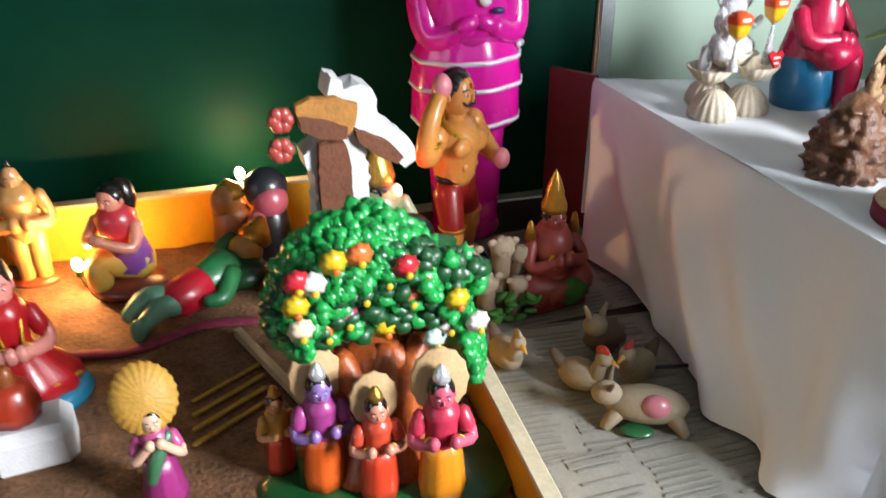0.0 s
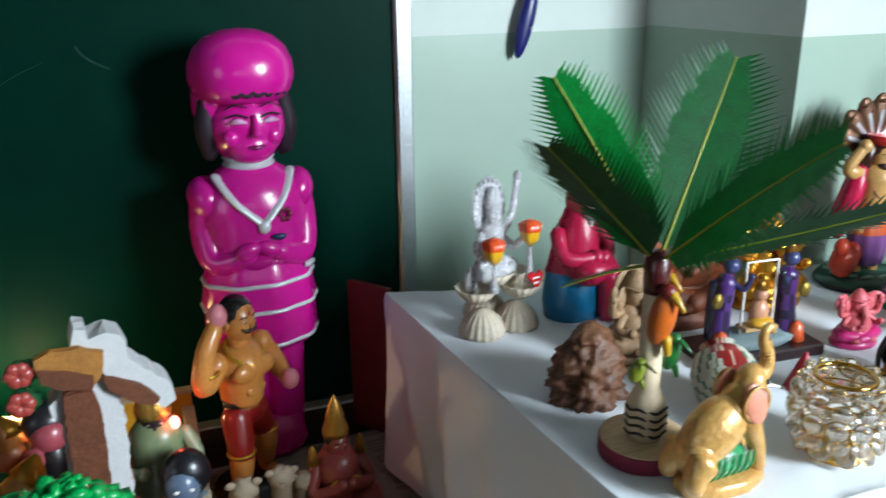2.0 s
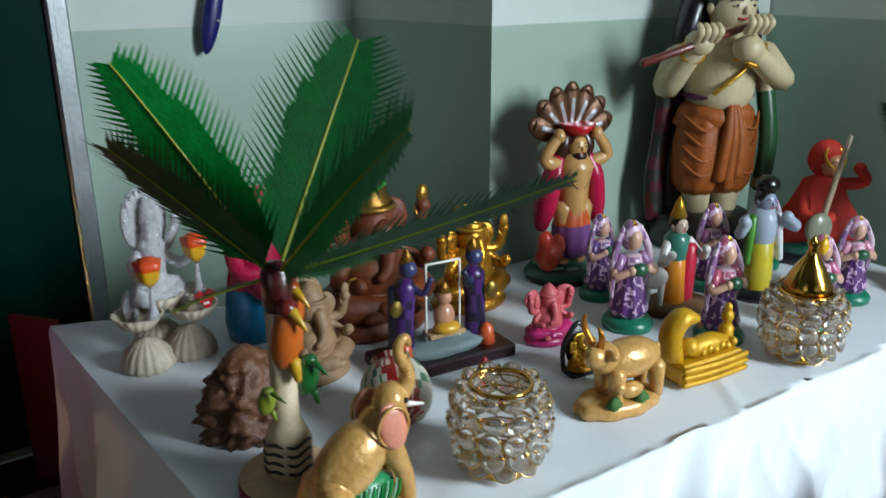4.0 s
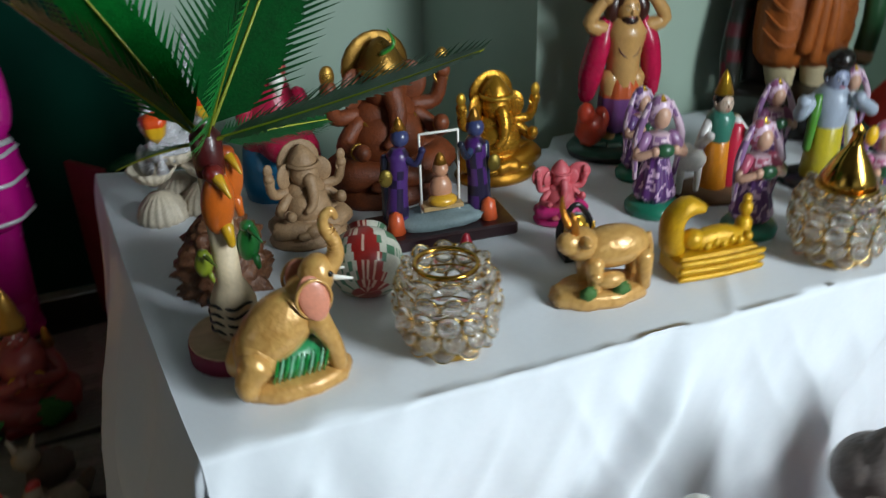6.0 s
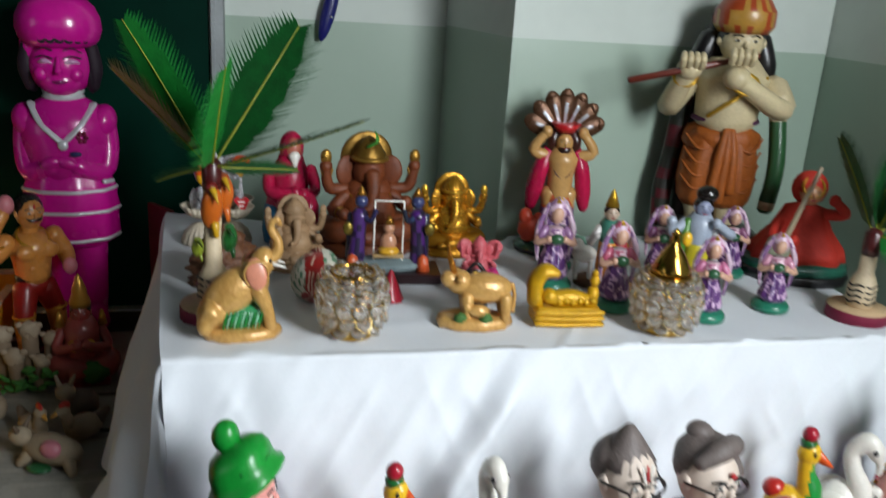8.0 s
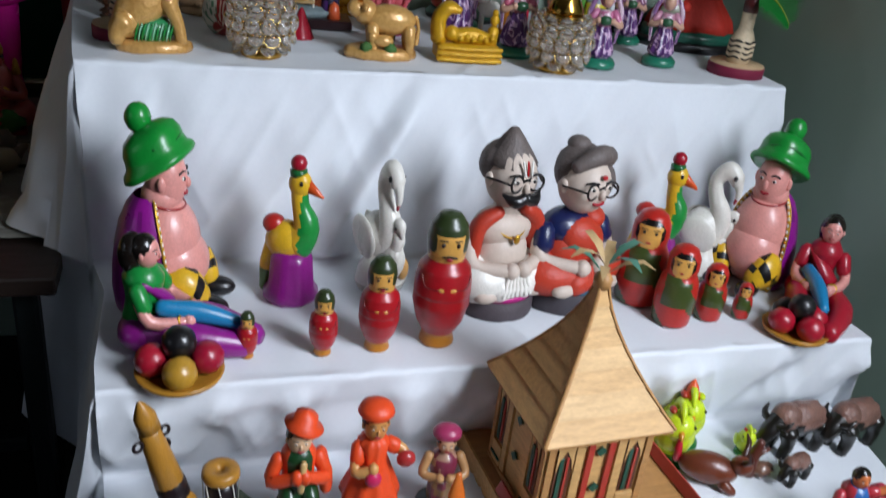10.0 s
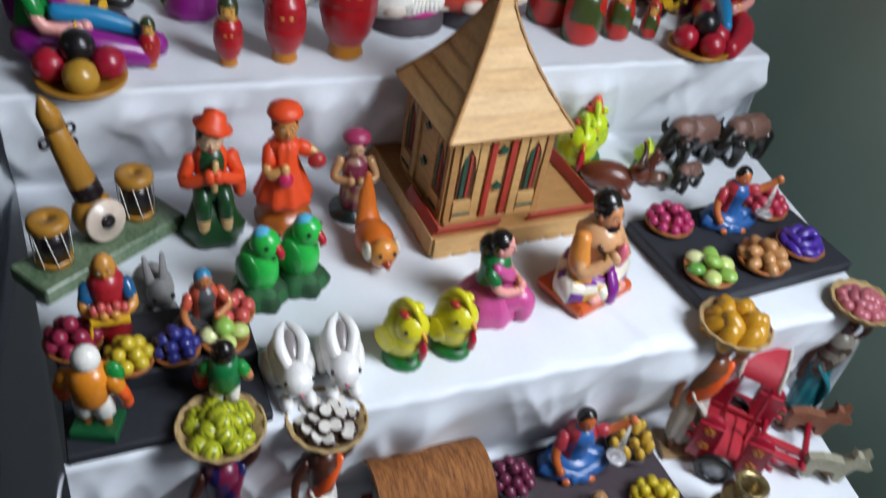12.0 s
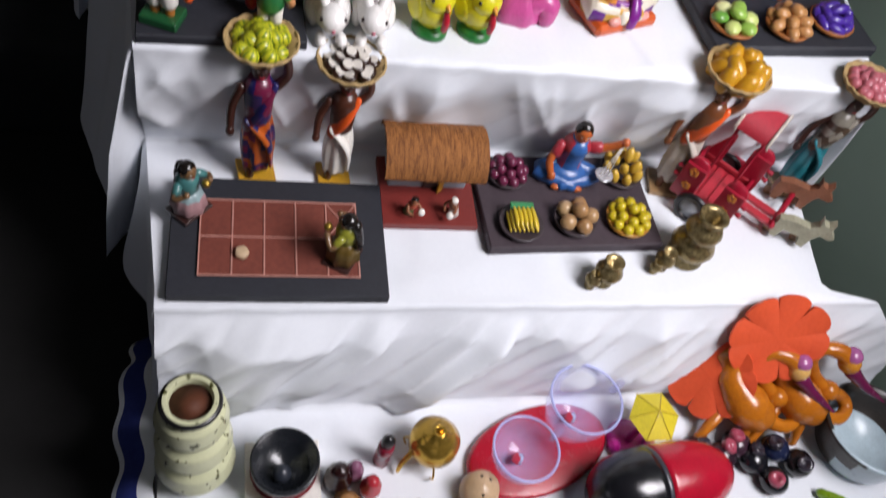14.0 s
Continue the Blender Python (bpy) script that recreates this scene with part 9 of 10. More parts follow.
for zz, r in ((0.3, 0.132), (0.385, 0.136), (0.447, 0.13)):
    s.lathe([(r - 0.003, zz), (r + 0.001, zz + 0.004), (r - 0.003, zz + 0.01)], SILVERED, seg=48, sy=0.748, wave=0.024, waves=9)
s.lathe([(0.052, 0.708), (0.058, 0.716), (0.053, 0.724), (0.058, 0.732), (0.052, 0.74)], SILVERED, seg=30, sy=0.94)
s.ball((0.003, -0.1, 0.592), (0.014, 0.008, 0.015), SILVERED)
for k in range(6):
    s.ball((0.052 + 0.011 * math.cos(k * 1.05), -0.088, 0.612 + 0.012 * math.sin(k * 1.05)), (0.007, 0.005, 0.007), paint("7a0f3c"), seg=8, ring=6)
s.ball((0.034, -0.098, 0.566), (0.016, 0.006, 0.008), paint("1c2a5a"))
s.tube([(0.122, -0.03, 0.475), (0.1, -0.06, 0.478)], 0.007, SILVERED, 8)
s.ball((0, 0.0, 0.805), (0.087, 0.084, 0.09), MAG, seg=30, ring=22)
s.ball((0, -0.03, 0.765), (0.06, 0.055, 0.045), MAG, seg=20, ring=14)
s.lathe([(0.09, 0.858), (0.104, 0.876), (0.113, 0.905), (0.11, 0.938), (0.096, 0.968), (0.072, 0.99), (0.038, 1.003), (0, 1.006)], MAG, seg=40, sy=0.94, wave=0.012, waves=6)
s.ball((-0.07, 0.02, 0.85), (0.038, 0.06, 0.07), MAG, seg=18, ring=12)
for k in range(6):
    a = radians(-20 + 14 * k)
    s.hoop((0.094 * math.sin(a), -0.004 - 0.09 * math.cos(a), 0.884), 0.01, 0.005, dark, turn=(80, 0, math.degrees(a)), seg=12, thick=6)
for k in range(8):
    a = radians(-40 + 12 * k)
    s.ball((0.1 * math.sin(a), -0.098 * math.cos(a), 0.907), (0.011, 0.006, 0.008), MAG, seg=8, ring=6)
for q in (-1, 1):
    s.tube([(q * 0.018 + 0.004, -0.083, 0.818), (q * 0.036 + 0.004, -0.08, 0.822), (q * 0.053 + 0.004, -0.069, 0.817)], [0.003, 0.007, 0.002], paint("d39ac4"), 8)
    s.tube([(q * 0.014 + 0.004, -0.084, 0.829), (q * 0.037 + 0.004, -0.081, 0.836), (q * 0.058 + 0.004, -0.068, 0.829)], 0.0022, dark, 6)
    s.tube([(q * 0.014 + 0.004, -0.082, 0.85), (q * 0.037 + 0.004, -0.078, 0.857), (q * 0.06 + 0.004, -0.065, 0.845)], 0.0016, dark, 6)
    s.ball((q * 0.044, -0.064, 0.785), (0.02, 0.017, 0.02), MAG, seg=12, ring=8)
s.tube([(0.004, -0.086, 0.832), (0.004, -0.094, 0.806), (0.004, -0.096, 0.795)], [0.005, 0.008, 0.011], MAG, 10)
s.tube([(-0.014, -0.082, 0.766), (0.004, -0.088, 0.765), (0.022, -0.082, 0.766)], [0.003, 0.006, 0.003], paint("7d0f5c"), 8)
s.thing("magenta_doll", -0.272, 0.822, DESK, 4, "tall glossy magenta doll with silver collar and belts", "doll")

# Wrestler with a raised fist.
WS = paint("d18a42", 0.28)
PALM_ = paint("d9828a", 0.35)
s = Shape(0.352, 0.86)
s.lathe([(0.2, 0), (0.2, 0.03), (0, 0.035)], BLACK, seg=20)
for q, fx, fy in ((-1, -0.11, -0.05), (1, 0.13, 0.02)):
    s.tube([(q * 0.06, 0, 0.42), (fx * 1.05, fy - 0.02, 0.24), (fx * 1.1, fy, 0.06)], [0.085, 0.068, 0.045], lambda p: paint("8c1a14") if p.z > 0.27 else WS, 14)
    s.ball((fx * 1.1, fy - 0.04, 0.05), (0.04, 0.075, 0.025), WS)
    s.hoop((fx * 1.06, fy - 0.02, 0.27), 0.07, 0.008, GOLD, seg=18)
s.ball((0, 0, 0.43), (0.125, 0.09, 0.09), paint("8c1a14"))
s.lathe([(0.118, 0.475), (0.12, 0.49), (0.118, 0.505)], BLACK, seg=26, sy=0.78)
s.ball((0, -0.095, 0.49), (0.02, 0.01, 0.018), GOLD)
s.tube([(0, 0, 0.49), (0, 0, 0.56), (0, 0, 0.68)], [0.112, 0.12, 0.15], WS, 18)
for q in (-1, 1):
    s.ball((q * 0.068, -0.105, 0.66), (0.076, 0.04, 0.05), WS)
    s.ball((q * 0.165, 0, 0.71), (0.065, 0.065, 0.06), WS)
    for k in range(2):
        s.ball((q * 0.035, -0.105, 0.555 + 0.05 * k), (0.034, 0.012, 0.024), WS, seg=10, ring=7)
s.tube([(-0.17, 0, 0.7), (-0.27, -0.02, 0.66), (-0.25, -0.03, 0.8), (-0.17, -0.03, 0.9)], [0.062, 0.06, 0.05, 0.042], WS, 12)
s.ball((-0.15, -0.03, 0.945), (0.052, 0.05, 0.058), PALM_)
s.tube([(0.17, 0, 0.7), (0.22, -0.04, 0.6), (0.18, -0.15, 0.56)], [0.062, 0.058, 0.04], WS, 12)
s.ball((0.17, -0.19, 0.56), (0.05, 0.045, 0.05), PALM_)
s.hoop((-0.25, -0.025, 0.71), 0.06, 0.008, GOLD, turn=(0, 0, 0), seg=16)
s.hoop((0, -0.04, 0.735), 0.1, 0.012, GOLD, turn=(28, 0, 0), seg=22)
s.tube([(0, 0, 0.74), (0, -0.01, 0.8)], 0.055, WS, 12)
face(s, (0, -0.02, 0.88), 0.095, paint("cf8848", 0.28), HAIR, moustache=True, tilak=RED)
s.thing("wrestler_doll", -0.33, 0.695, DESK, 38, "bare-chested wrestler doll in red shorts raising a fist", "doll")

# Red kneeling figure with tall gold crown and the white cows beside it.
RS = paint("8f3a34", 0.4)
s = Shape(0.228, 0.85)
s.box((0, 0, 0.04), (0.5, 0.4, 0.08), paint("7a1c24"), bev=0.2)
crossed_legs(s, RS, 0.24, 0.07, 0.2)
s.tube([(0, 0, 0.18), (0, 0, 0.5)], [0.15, 0.18], RS, 14)
face(s, (0, -0.02, 0.64), 0.1, RS, HAIR, tilak=WHITE)
s.lathe([(0.1, 0.7), (0.105, 0.74), (0.07, 0.82), (0.075, 0.84), (0.04, 0.93), (0.0, 1.0)], gilt("b8893a"), seg=18)
for q in (-1, 1):
    arm(s, [(q * 0.18, 0, 0.48), (q * 0.24, -0.1, 0.34), (q * 0.04, -0.2, 0.4)], 0.055, RS, None, GOLD)
    s.lathe([(0.05, 0), (0.02, 0.12), (0, 0.14)], gilt("b8893a"), c=(q * 0.2, 0, 0.52), seg=10)
s.hoop((0, -0.03, 0.5), 0.14, 0.014, GOLD, turn=(25, 0, 0))
s.ball((0.1, -0.2, 0.14), (0.14, 0.08, 0.1), matt("2c6a24"), lump=0.4)
s.thing("crowned_figure", -0.213, 0.55, DESK, 8, "kneeling reddish figure with a tall gold crown", "statue")
s = Shape(0.17, 0.95)
cr = matt("9c8b74")
for i, (x, y, z, r) in enumerate(((-0.22, 0, 0.62, 0.13), (0.12, -0.05, 0.7, 0.12), (0.34, 0.05, 0.55, 0.11), (-0.05, -0.12, 0.4, 0.12), (0.25, -0.15, 0.36, 0.1))):
    s.ball((x, y, z), (r, r * 0.8, r * 0.9), cr, lump=0.3, seed=i)
    s.tube([(x, y, z), (x * 0.8, y + 0.05, 0.0)], [r * 0.75, r * 0.9], matt("7d6a54"), 10)
    for q in (-1, 1):
        s.ball((x + q * r * 0.9, y - 0.02, z + r * 0.6), (r * 0.4, r * 0.2, r * 0.3), cr, seg=8, ring=6)
rr = random.Random(8)
for i in range(26):
    s.ball((rr.uniform(-0.25, 0.42), rr.uniform(-0.3, -0.12), rr.uniform(0.02, 0.3)), (0.07, 0.05, 0.03), matt("2f6a22"), turn=(rr.uniform(-40, 40), rr.uniform(-40, 40), 0), seg=8, ring=5)
s.thing("cow_group", -0.322, 0.535, DESK, 0, "cluster of cream clay cows behind green plastic leaves", "animal figures")

# Clay birds and a cow lying on the newspaper.
KH = matt("90816a")


def clay_bird(x, y, rz, comb, label):
    s = Shape(0.072)
    s.ball((0, 0.05, 0.32), (0.3, 0.46, 0.32), KH)
    s.tube([(0, -0.26, 0.45), (0, -0.36, 0.75)], [0.17, 0.13], KH, 10)
    s.ball((0, -0.4, 0.85), (0.15, 0.17, 0.15), KH)
    s.tube([(0, -0.54, 0.84), (0, -0.7, 0.78)], [0.07, 0.02], paint("c08a3a"), 7)
    s.ball((0, -0.36, 1.0), (0.06, 0.14, 0.13), paint(comb))
    s.tube([(0, 0.4, 0.4), (0, 0.66, 0.62)], [0.17, 0.08], matt("5a4a3a"), 8)
    return s.thing("clay_bird", x, y, DESK, rz, label, "bird figure", "clay animals on the newspaper")


clay_bird(-0.255, 0.322, 40, "a8241c", "cream clay hen with red comb on the newspaper")
clay_bird(-0.176, 0.318, -60, "a8241c", "cream and brown clay hen on the newspaper")
clay_bird(-0.338, 0.395, 10, "8a7a62", "plain cream clay goose on the newspaper")
s = Shape(0.1)
s.ball((0, 0, 0.3), (0.55, 0.26, 0.26), KH)
s.ball((-0.52, -0.1, 0.5), (0.2, 0.15, 0.17), KH)
s.ball((0.1, -0.16, 0.4), (0.2, 0.14, 0.16), paint("b8707c"))
for q in (-1, 1):
    s.tube([(q * 0.36, -0.1, 0.2), (q * 0.5, -0.2, 0.03)], [0.12, 0.08], KH, 8)
    s.tube([(-0.5, q * 0.08 - 0.1, 0.62), (-0.46, q * 0.2 - 0.1, 0.78)], [0.05, 0.02], matt("5a4a3a"), 7)
s.ball((-0.1, -0.25, 0.06), (0.22, 0.14, 0.06), paint("1f5a34"))
s.thing("clay_cow", -0.205, 0.235, DESK, -25, "cream clay cow lying on the newspaper", "cow figure", "clay animals on the newspaper")
s = Shape(0.09)
s.ball((0, 0, 0.34), (0.34, 0.26, 0.3), matt("5f5146"), lump=0.3)
s.ball((-0.25, -0.12, 0.66), (0.2, 0.18, 0.18), matt("8a7c68"))
for q in (-1, 1):
    s.tube([(-0.25 + q * 0.1, -0.1, 0.8), (-0.25 + q * 0.18, -0.06, 1.0)], [0.06, 0.03], matt("8a7c68"), 7)
s.thing("clay_goat", -0.19, 0.39, DESK, 0, "grey-brown clay goat on the newspaper", "goat figure", "clay animals on the newspaper")
Shape().tube([(-0.12, 0.33, DESK + 0.06), (-0.05, 0.31, DESK + 0.065)], 0.003, BLACK, 6).thing("black_wire", -0.03, 0, -0.052, 0, "short black wire on the newspaper", "wire")

# Moulded tree with a bumpy green crown, flowers and four figures at its foot.
tree = holder("moulded_tree", -0.555, 0.235, SAND - 0.004, 6, "painted moulded tree with bumpy green crown and bright flowers", "toy tree", DROW)
Shape().lathe([(0.125, 0), (0.13, 0.008), (0.118, 0.016), (0, 0.02)], paint("0c5a2c"), seg=40, sy=0.72, wave=0.04, waves=9).part("base", tree, "green base", pose(0.0, -0.045, 0) @ Matrix.Diagonal((1.16, 1.1, 1, 1)))
BARK = surface("painted_bark", "8f3a16", 0.4, vary=0.4, scale=22, bump=0.5, dark="b8642c")
t_ = Shape()
for k in range(9):
    a = radians(40 * k)
    t_.tube([(0.075 * math.cos(a), 0.055 * math.sin(a), 0.006), (0.04 * math.cos(a), 0.034 * math.sin(a), 0.05), (0.034 * math.cos(a + 0.3), 0.028 * math.sin(a + 0.3), 0.11), (0.05 * math.cos(a + 0.5), 0.032 * math.sin(a + 0.5), 0.135), (0.07 * math.cos(a + 0.6), 0.02 * math.sin(a + 0.6), 0.165)], [0.026, 0.027, 0.024, 0.018, 0.012], BARK, 10)
t_.lathe([(0.06, 0.0), (0.046, 0.05), (0.042, 0.11), (0.046, 0.15), (0.03, 0.17)], BARK, seg=30, sy=0.8, wave=0.08, waves=7)
t_.part("trunk", tree, "fluted orange-brown trunk")
CROWN = surface("green_crown_paint", "0e9a45", 0.3, vary=0.3, scale=40, bump=0.35, dark="075a26", coat=0.3)
c_ = Shape()
rr = random.Random(21)
for i in range(900):
    u = rr.random()
    a = math.pi * (0.0 + 1.0 * u)
    w = rr.uniform(-1, 1)
    rad = 0.104 + 0.022 * (1 - w * w) * rr.uniform(0.3, 1) - 0.01 * abs(w)
    x = 0.006 - rad * math.cos(a) * 0.95
    z = 0.2 + rad * math.sin(a) * 1.02 - 0.075 * max(0, x / 0.11) ** 1.5 + 0.01 * max(0, -x / 0.11)
    c_.ball((x, 0.058 * w, z - 0.02 * w * w), (rr.uniform(0.006, 0.012), rr.uniform(0.006, 0.012), rr.uniform(0.006, 0.011)), CROWN, turn=(rr.uniform(-60, 60), rr.uniform(-60, 60), 0), seg=7, ring=5, lump=0.6, seed=i)
c_.tube([(0.006 - 0.102 * math.cos(math.pi * k / 16), 0.0, 0.196 + 0.106 * math.sin(math.pi * k / 16) - 0.07 * max(0, -math.cos(math.pi * k / 16)) ** 1.5) for k in range(17)], 0.017, CROWN, 10, flat=2.2)
# Shade inside the crown, put into a darker green of the inner lumps.
INNER_SHADE = paint("08461e", 0.45)
c_.ball((0, 0.014, 0.246), (0.1, 0.03, 0.05), INNER_SHADE, lump=0.3)
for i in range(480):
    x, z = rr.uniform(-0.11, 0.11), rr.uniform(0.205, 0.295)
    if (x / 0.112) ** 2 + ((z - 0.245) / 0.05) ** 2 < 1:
        c_.ball((x, -0.034 + rr.uniform(-0.012, 0.012), z), (0.012, 0.01, 0.01), INNER_SHADE if rr.random() < 0.72 else CROWN, seg=6, ring=5, lump=0.6, seed=i)
c_.part("crown", tree, "bumpy glossy green crown")
for x, z, code in ((-0.052, 0.302, "c9a81c"), (-0.027, 0.305, "cf6a30"), (0.019, 0.283, "b82430"), (0.004, 0.264, "d8d4cc"), (0.029, 0.236, "cf5a3c"), (0.073, 0.233, "c9a81c"), (-0.088, 0.288, "b82430"), (-0.091, 0.262, "c9a81c"),
                   (-0.088, 0.235, "d8c8a8"), (-0.038, 0.226, "b8306a"), (0.001, 0.206, "c9a81c"), (0.055, 0.178, "bcd8cc"), (0.07, 0.192, "d8d4cc"), (-0.073, 0.283, "d8d4cc"), (-0.06, 0.215, "c9702c"), (0.044, 0.262, "c9a81c"), (0.096, 0.2, "d8d4cc"), (-0.02, 0.25, "d8d4cc")):
    f = Shape()
    f.lathe([(0.0, 0.005), (0.006, 0.004), (0.0135, 0.0), (0.007, -0.003)], paint(code), turn=(90, 0, 0), seg=24, wave=0.09, waves=8)
    f.ball((0, -0.005, 0), (0.0042, 0.0025, 0.0042), paint("c9661c" if code == "c9a81c" else "c9a81c"), seg=8, ring=6)
    f.part("flower", tree, "bright painted flower", pose(x, -0.05 - 0.018 * (abs(x) > 0.07 or z > 0.265), z))


def deity(x, y, h, rz, skin, lower, upper, crown, halo, label, grp="figures at the foot of the tree", z=SAND + 0.012):
    s = Shape(h, 0.8)
    s.lathe([(0.17, 0), (0.18, 0.1), (0.155, 0.32), (0.12, 0.46)], lower, seg=22, wave=0.06, waves=7, sy=0.8)
    s.tube([(0, 0, 0.44), (0, 0, 0.56), (0, 0, 0.66)], [0.12, 0.125, 0.14], upper, 12)
    face(s, (0, -0.02, 0.78), 0.1, skin, HAIR)
    s.lathe([(0.07, 0.865), (0.065, 0.91), (0.03, 0.97), (0, 0.985)], crown, seg=14)
    if halo:
        s.lathe([(0, 0.0), (0.2, 0.0), (0.215, 0.015), (0.2, 0.03), (0, 0.03)], halo, c=(0, 0.1, 0.82), turn=(80, 0, 0), seg=26, wave=0.03, waves=13)
    for q in (-1, 1):
        arm(s, [(q * 0.15, 0, 0.63), (q * 0.22, -0.06, 0.48), (q * 0.08, -0.17, 0.52)], 0.05, skin, upper, GOLD)
    return s.thing("deity_figurine", x, y, z, rz, label, "figurine", grp)


CRH = matt("b8966a")
deity(-0.668, 0.225, 0.12, 10, paint("b8804a"), paint("a3321c"), paint("b07a2c"), gilt("a8803a"), None, "small kneeling figurine in rust and gold")
deity(-0.623, 0.19, 0.168, 4, paint("8a6aa8"), paint("d0561c"), paint("9a3a7a"), SILVER, CRH, "lilac-skinned figurine in orange skirt with cream halo")
deity(-0.569, 0.158, 0.15, 0, paint("cf8a72"), paint("c03a20"), paint("c0442c"), gilt("a8803a"), CRH, "pink figurine in red sari with cream halo")
deity(-0.504, 0.14, 0.178, -6, paint("c9566c"), paint("d0801c"), paint("b83048"), SILVER, CRH, "pink-skinned figurine in yellow skirt with cream halo")

# Lady under a pleated straw umbrella.
s = Shape(0.16, 0.86)
s.lathe([(0.16, 0), (0.17, 0.1), (0.13, 0.3), (0.1, 0.42)], paint("8f2c6a"), seg=22, wave=0.06, waves=8)
s.tube([(0, 0, 0.4), (0, 0, 0.6)], [0.1, 0.12], paint("b0487c"), 12)
s.tube([(0.1, -0.04, 0.6), (-0.02, -0.12, 0.45), (-0.08, -0.1, 0.28)], [0.04, 0.06, 0.05], paint("3a6a4a"), 8)
face(s, (0, -0.02, 0.72), 0.09, paint("d8ac90"), HAIR)
for q in (-1, 1):
    arm(s, [(q * 0.12, 0, 0.57), (q * 0.18, -0.08, 0.45), (q * 0.04, -0.14, 0.6)], 0.045, paint("d8ac90"), paint("b0487c"))
s.lathe([(0.25, 0.0), (0.245, 0.02), (0.15, 0.07), (0.06, 0.09), (0, 0.095)], surface("straw_pleat", "b98a35", 0.6, vary=0.3, scale=40, bump=0.3), c=(-0.02, 0.06, 0.86), turn=(62, 6, 0), seg=144, wave=0.022, waves=24)
s.thing("umbrella_lady_doll", -0.795, 0.222, SAND, 6, "lady doll in pink under a pleated straw umbrella", "doll", DROW)

# Seated lady in red, with the block before her.
s = Shape(0.215, 0.72)
sr = paint("a8161c")
s.lathe([(0.5, 0), (0.52, 0.05), (0.48, 0.12), (0, 0.14)], paint("16708f"), sy=0.7, seg=28)
s.lathe([(0.46, 0.1), (0.42, 0.22), (0.24, 0.36), (0.17, 0.42)], sr, sy=0.72, seg=32, wave=0.05, waves=9)
s.tube([(0, 0, 0.38), (0, 0, 0.5), (0, 0, 0.66)], [0.15, 0.15, 0.18], sr, 14)
face(s, (0, -0.02, 0.82), 0.125, paint("d8887c"), HAIR)
s.ball((0, 0.06, 0.86), (0.13, 0.12, 0.15), HAIR)
for q in (-1, 1):
    arm(s, [(q * 0.18, 0, 0.62), (q * 0.27, -0.08, 0.44), (q * 0.04, -0.24, 0.46)], 0.06, paint("d8887c"), paint("14702c") if q < 0 else sr, GOLD)
    s.tube([(q * 0.1, -0.13, 0.64), (q * 0.06, -0.18, 0.46)], 0.014, GOLD, 6)
s.tube([(-0.42, -0.14, 0.18), (0, -0.3, 0.2), (0.42, -0.14, 0.18)], 0.016, GOLD, 6)
s.thing("red_lady_doll", -0.967, 0.44, SAND, 18, "seated lady doll in red sari with folded arms on blue seat", "doll", DROW)
Shape().box((0, 0, 0.03), (0.095, 0.07, 0.06), surface("white_foam", "c9c9c9", 0.8, vary=0.1, scale=60, bump=0.3), bev=0.2).thing("foam_block", -0.944, 0.335, SAND - 0.002, 8, "white foam block on the sand", "foam block", DROW)
s = Shape(0.06)
s.lathe([(0.42, 0), (0.5, 0.3), (0.36, 0.7), (0.26, 0.8)], paint("a8341c"), seg=24, wave=0.05, waves=9)
s.tube([(0, 0, 0.75), (0.02, 0, 1.1)], [0.2, 0.12], paint("8a4a24"), 10)
s.thing("tulsi_pot", -0.955, 0.34, SAND + 0.0585, 0, "small rust-red pot on the foam block", "pot", DROW)

# Standing and kneeling men behind.
s = Shape(0.214, 0.72)
s.lathe([(0.24, 0), (0.24, 0.05), (0, 0.06)], paint("a84a24"), seg=20, sy=0.7)
for q in (-1, 1):
    s.tube([(q * 0.08, 0, 0.05), (q * 0.085, 0, 0.4)], [0.075, 0.1], paint("a88a4a"), 12)
    arm(s, [(q * 0.2, 0, 0.7), (q * 0.27, -0.06, 0.52), (q * 0.06, -0.17, 0.54)], 0.065, paint("c08a4c"))
s.ball((0, 0, 0.43), (0.16, 0.12, 0.06), paint("5a3a86"))
s.tube([(0, 0, 0.44), (0, 0, 0.58), (0, 0, 0.7)], [0.15, 0.16, 0.19], paint("c08a4c"), 16)
face(s, (0, -0.02, 0.84), 0.095, paint("c08a5c"), None)
s.lathe([(0.06, 0.9), (0.03, 0.97), (0, 1.0)], HAIR, seg=12)
s.tube([(0.14, -0.06, 0.74), (0, -0.15, 0.62), (-0.14, -0.06, 0.5)], 0.016, GOLD, 6)
s.thing("monk_doll", -1.0, 0.762, SAND, 5, "stout bare-chested man doll with folded arms and topknot", "doll", DROW)
s = Shape(0.19)
s.lathe([(0.34, 0), (0.34, 0.08), (0, 0.12)], paint("6a2c1c"), seg=22, sy=0.8)
s.tube([(0.1, 0.1, 0.2), (-0.12, -0.12, 0.26), (-0.1, -0.2, 0.1)], [0.16, 0.13, 0.09], paint("a88a3a"), 12)
s.tube([(0.05, 0.06, 0.2), (0, 0.04, 0.44)], [0.18, 0.16], paint("6a3a7a"), 12)
s.tube([(0, 0.04, 0.42), (0, 0, 0.66)], [0.15, 0.17], paint("a82a34"), 12)
face(s, (0, -0.02, 0.8), 0.11, paint("c98068"), HAIR)
s.ball((0.02, 0.1, 0.78), (0.12, 0.1, 0.18), HAIR)
for q in (-1, 1):
    arm(s, [(q * 0.18, 0, 0.6), (q * 0.2, -0.14, 0.46), (q * 0.02, -0.28, 0.56)], 0.055, paint("c98068"), None, GOLD)
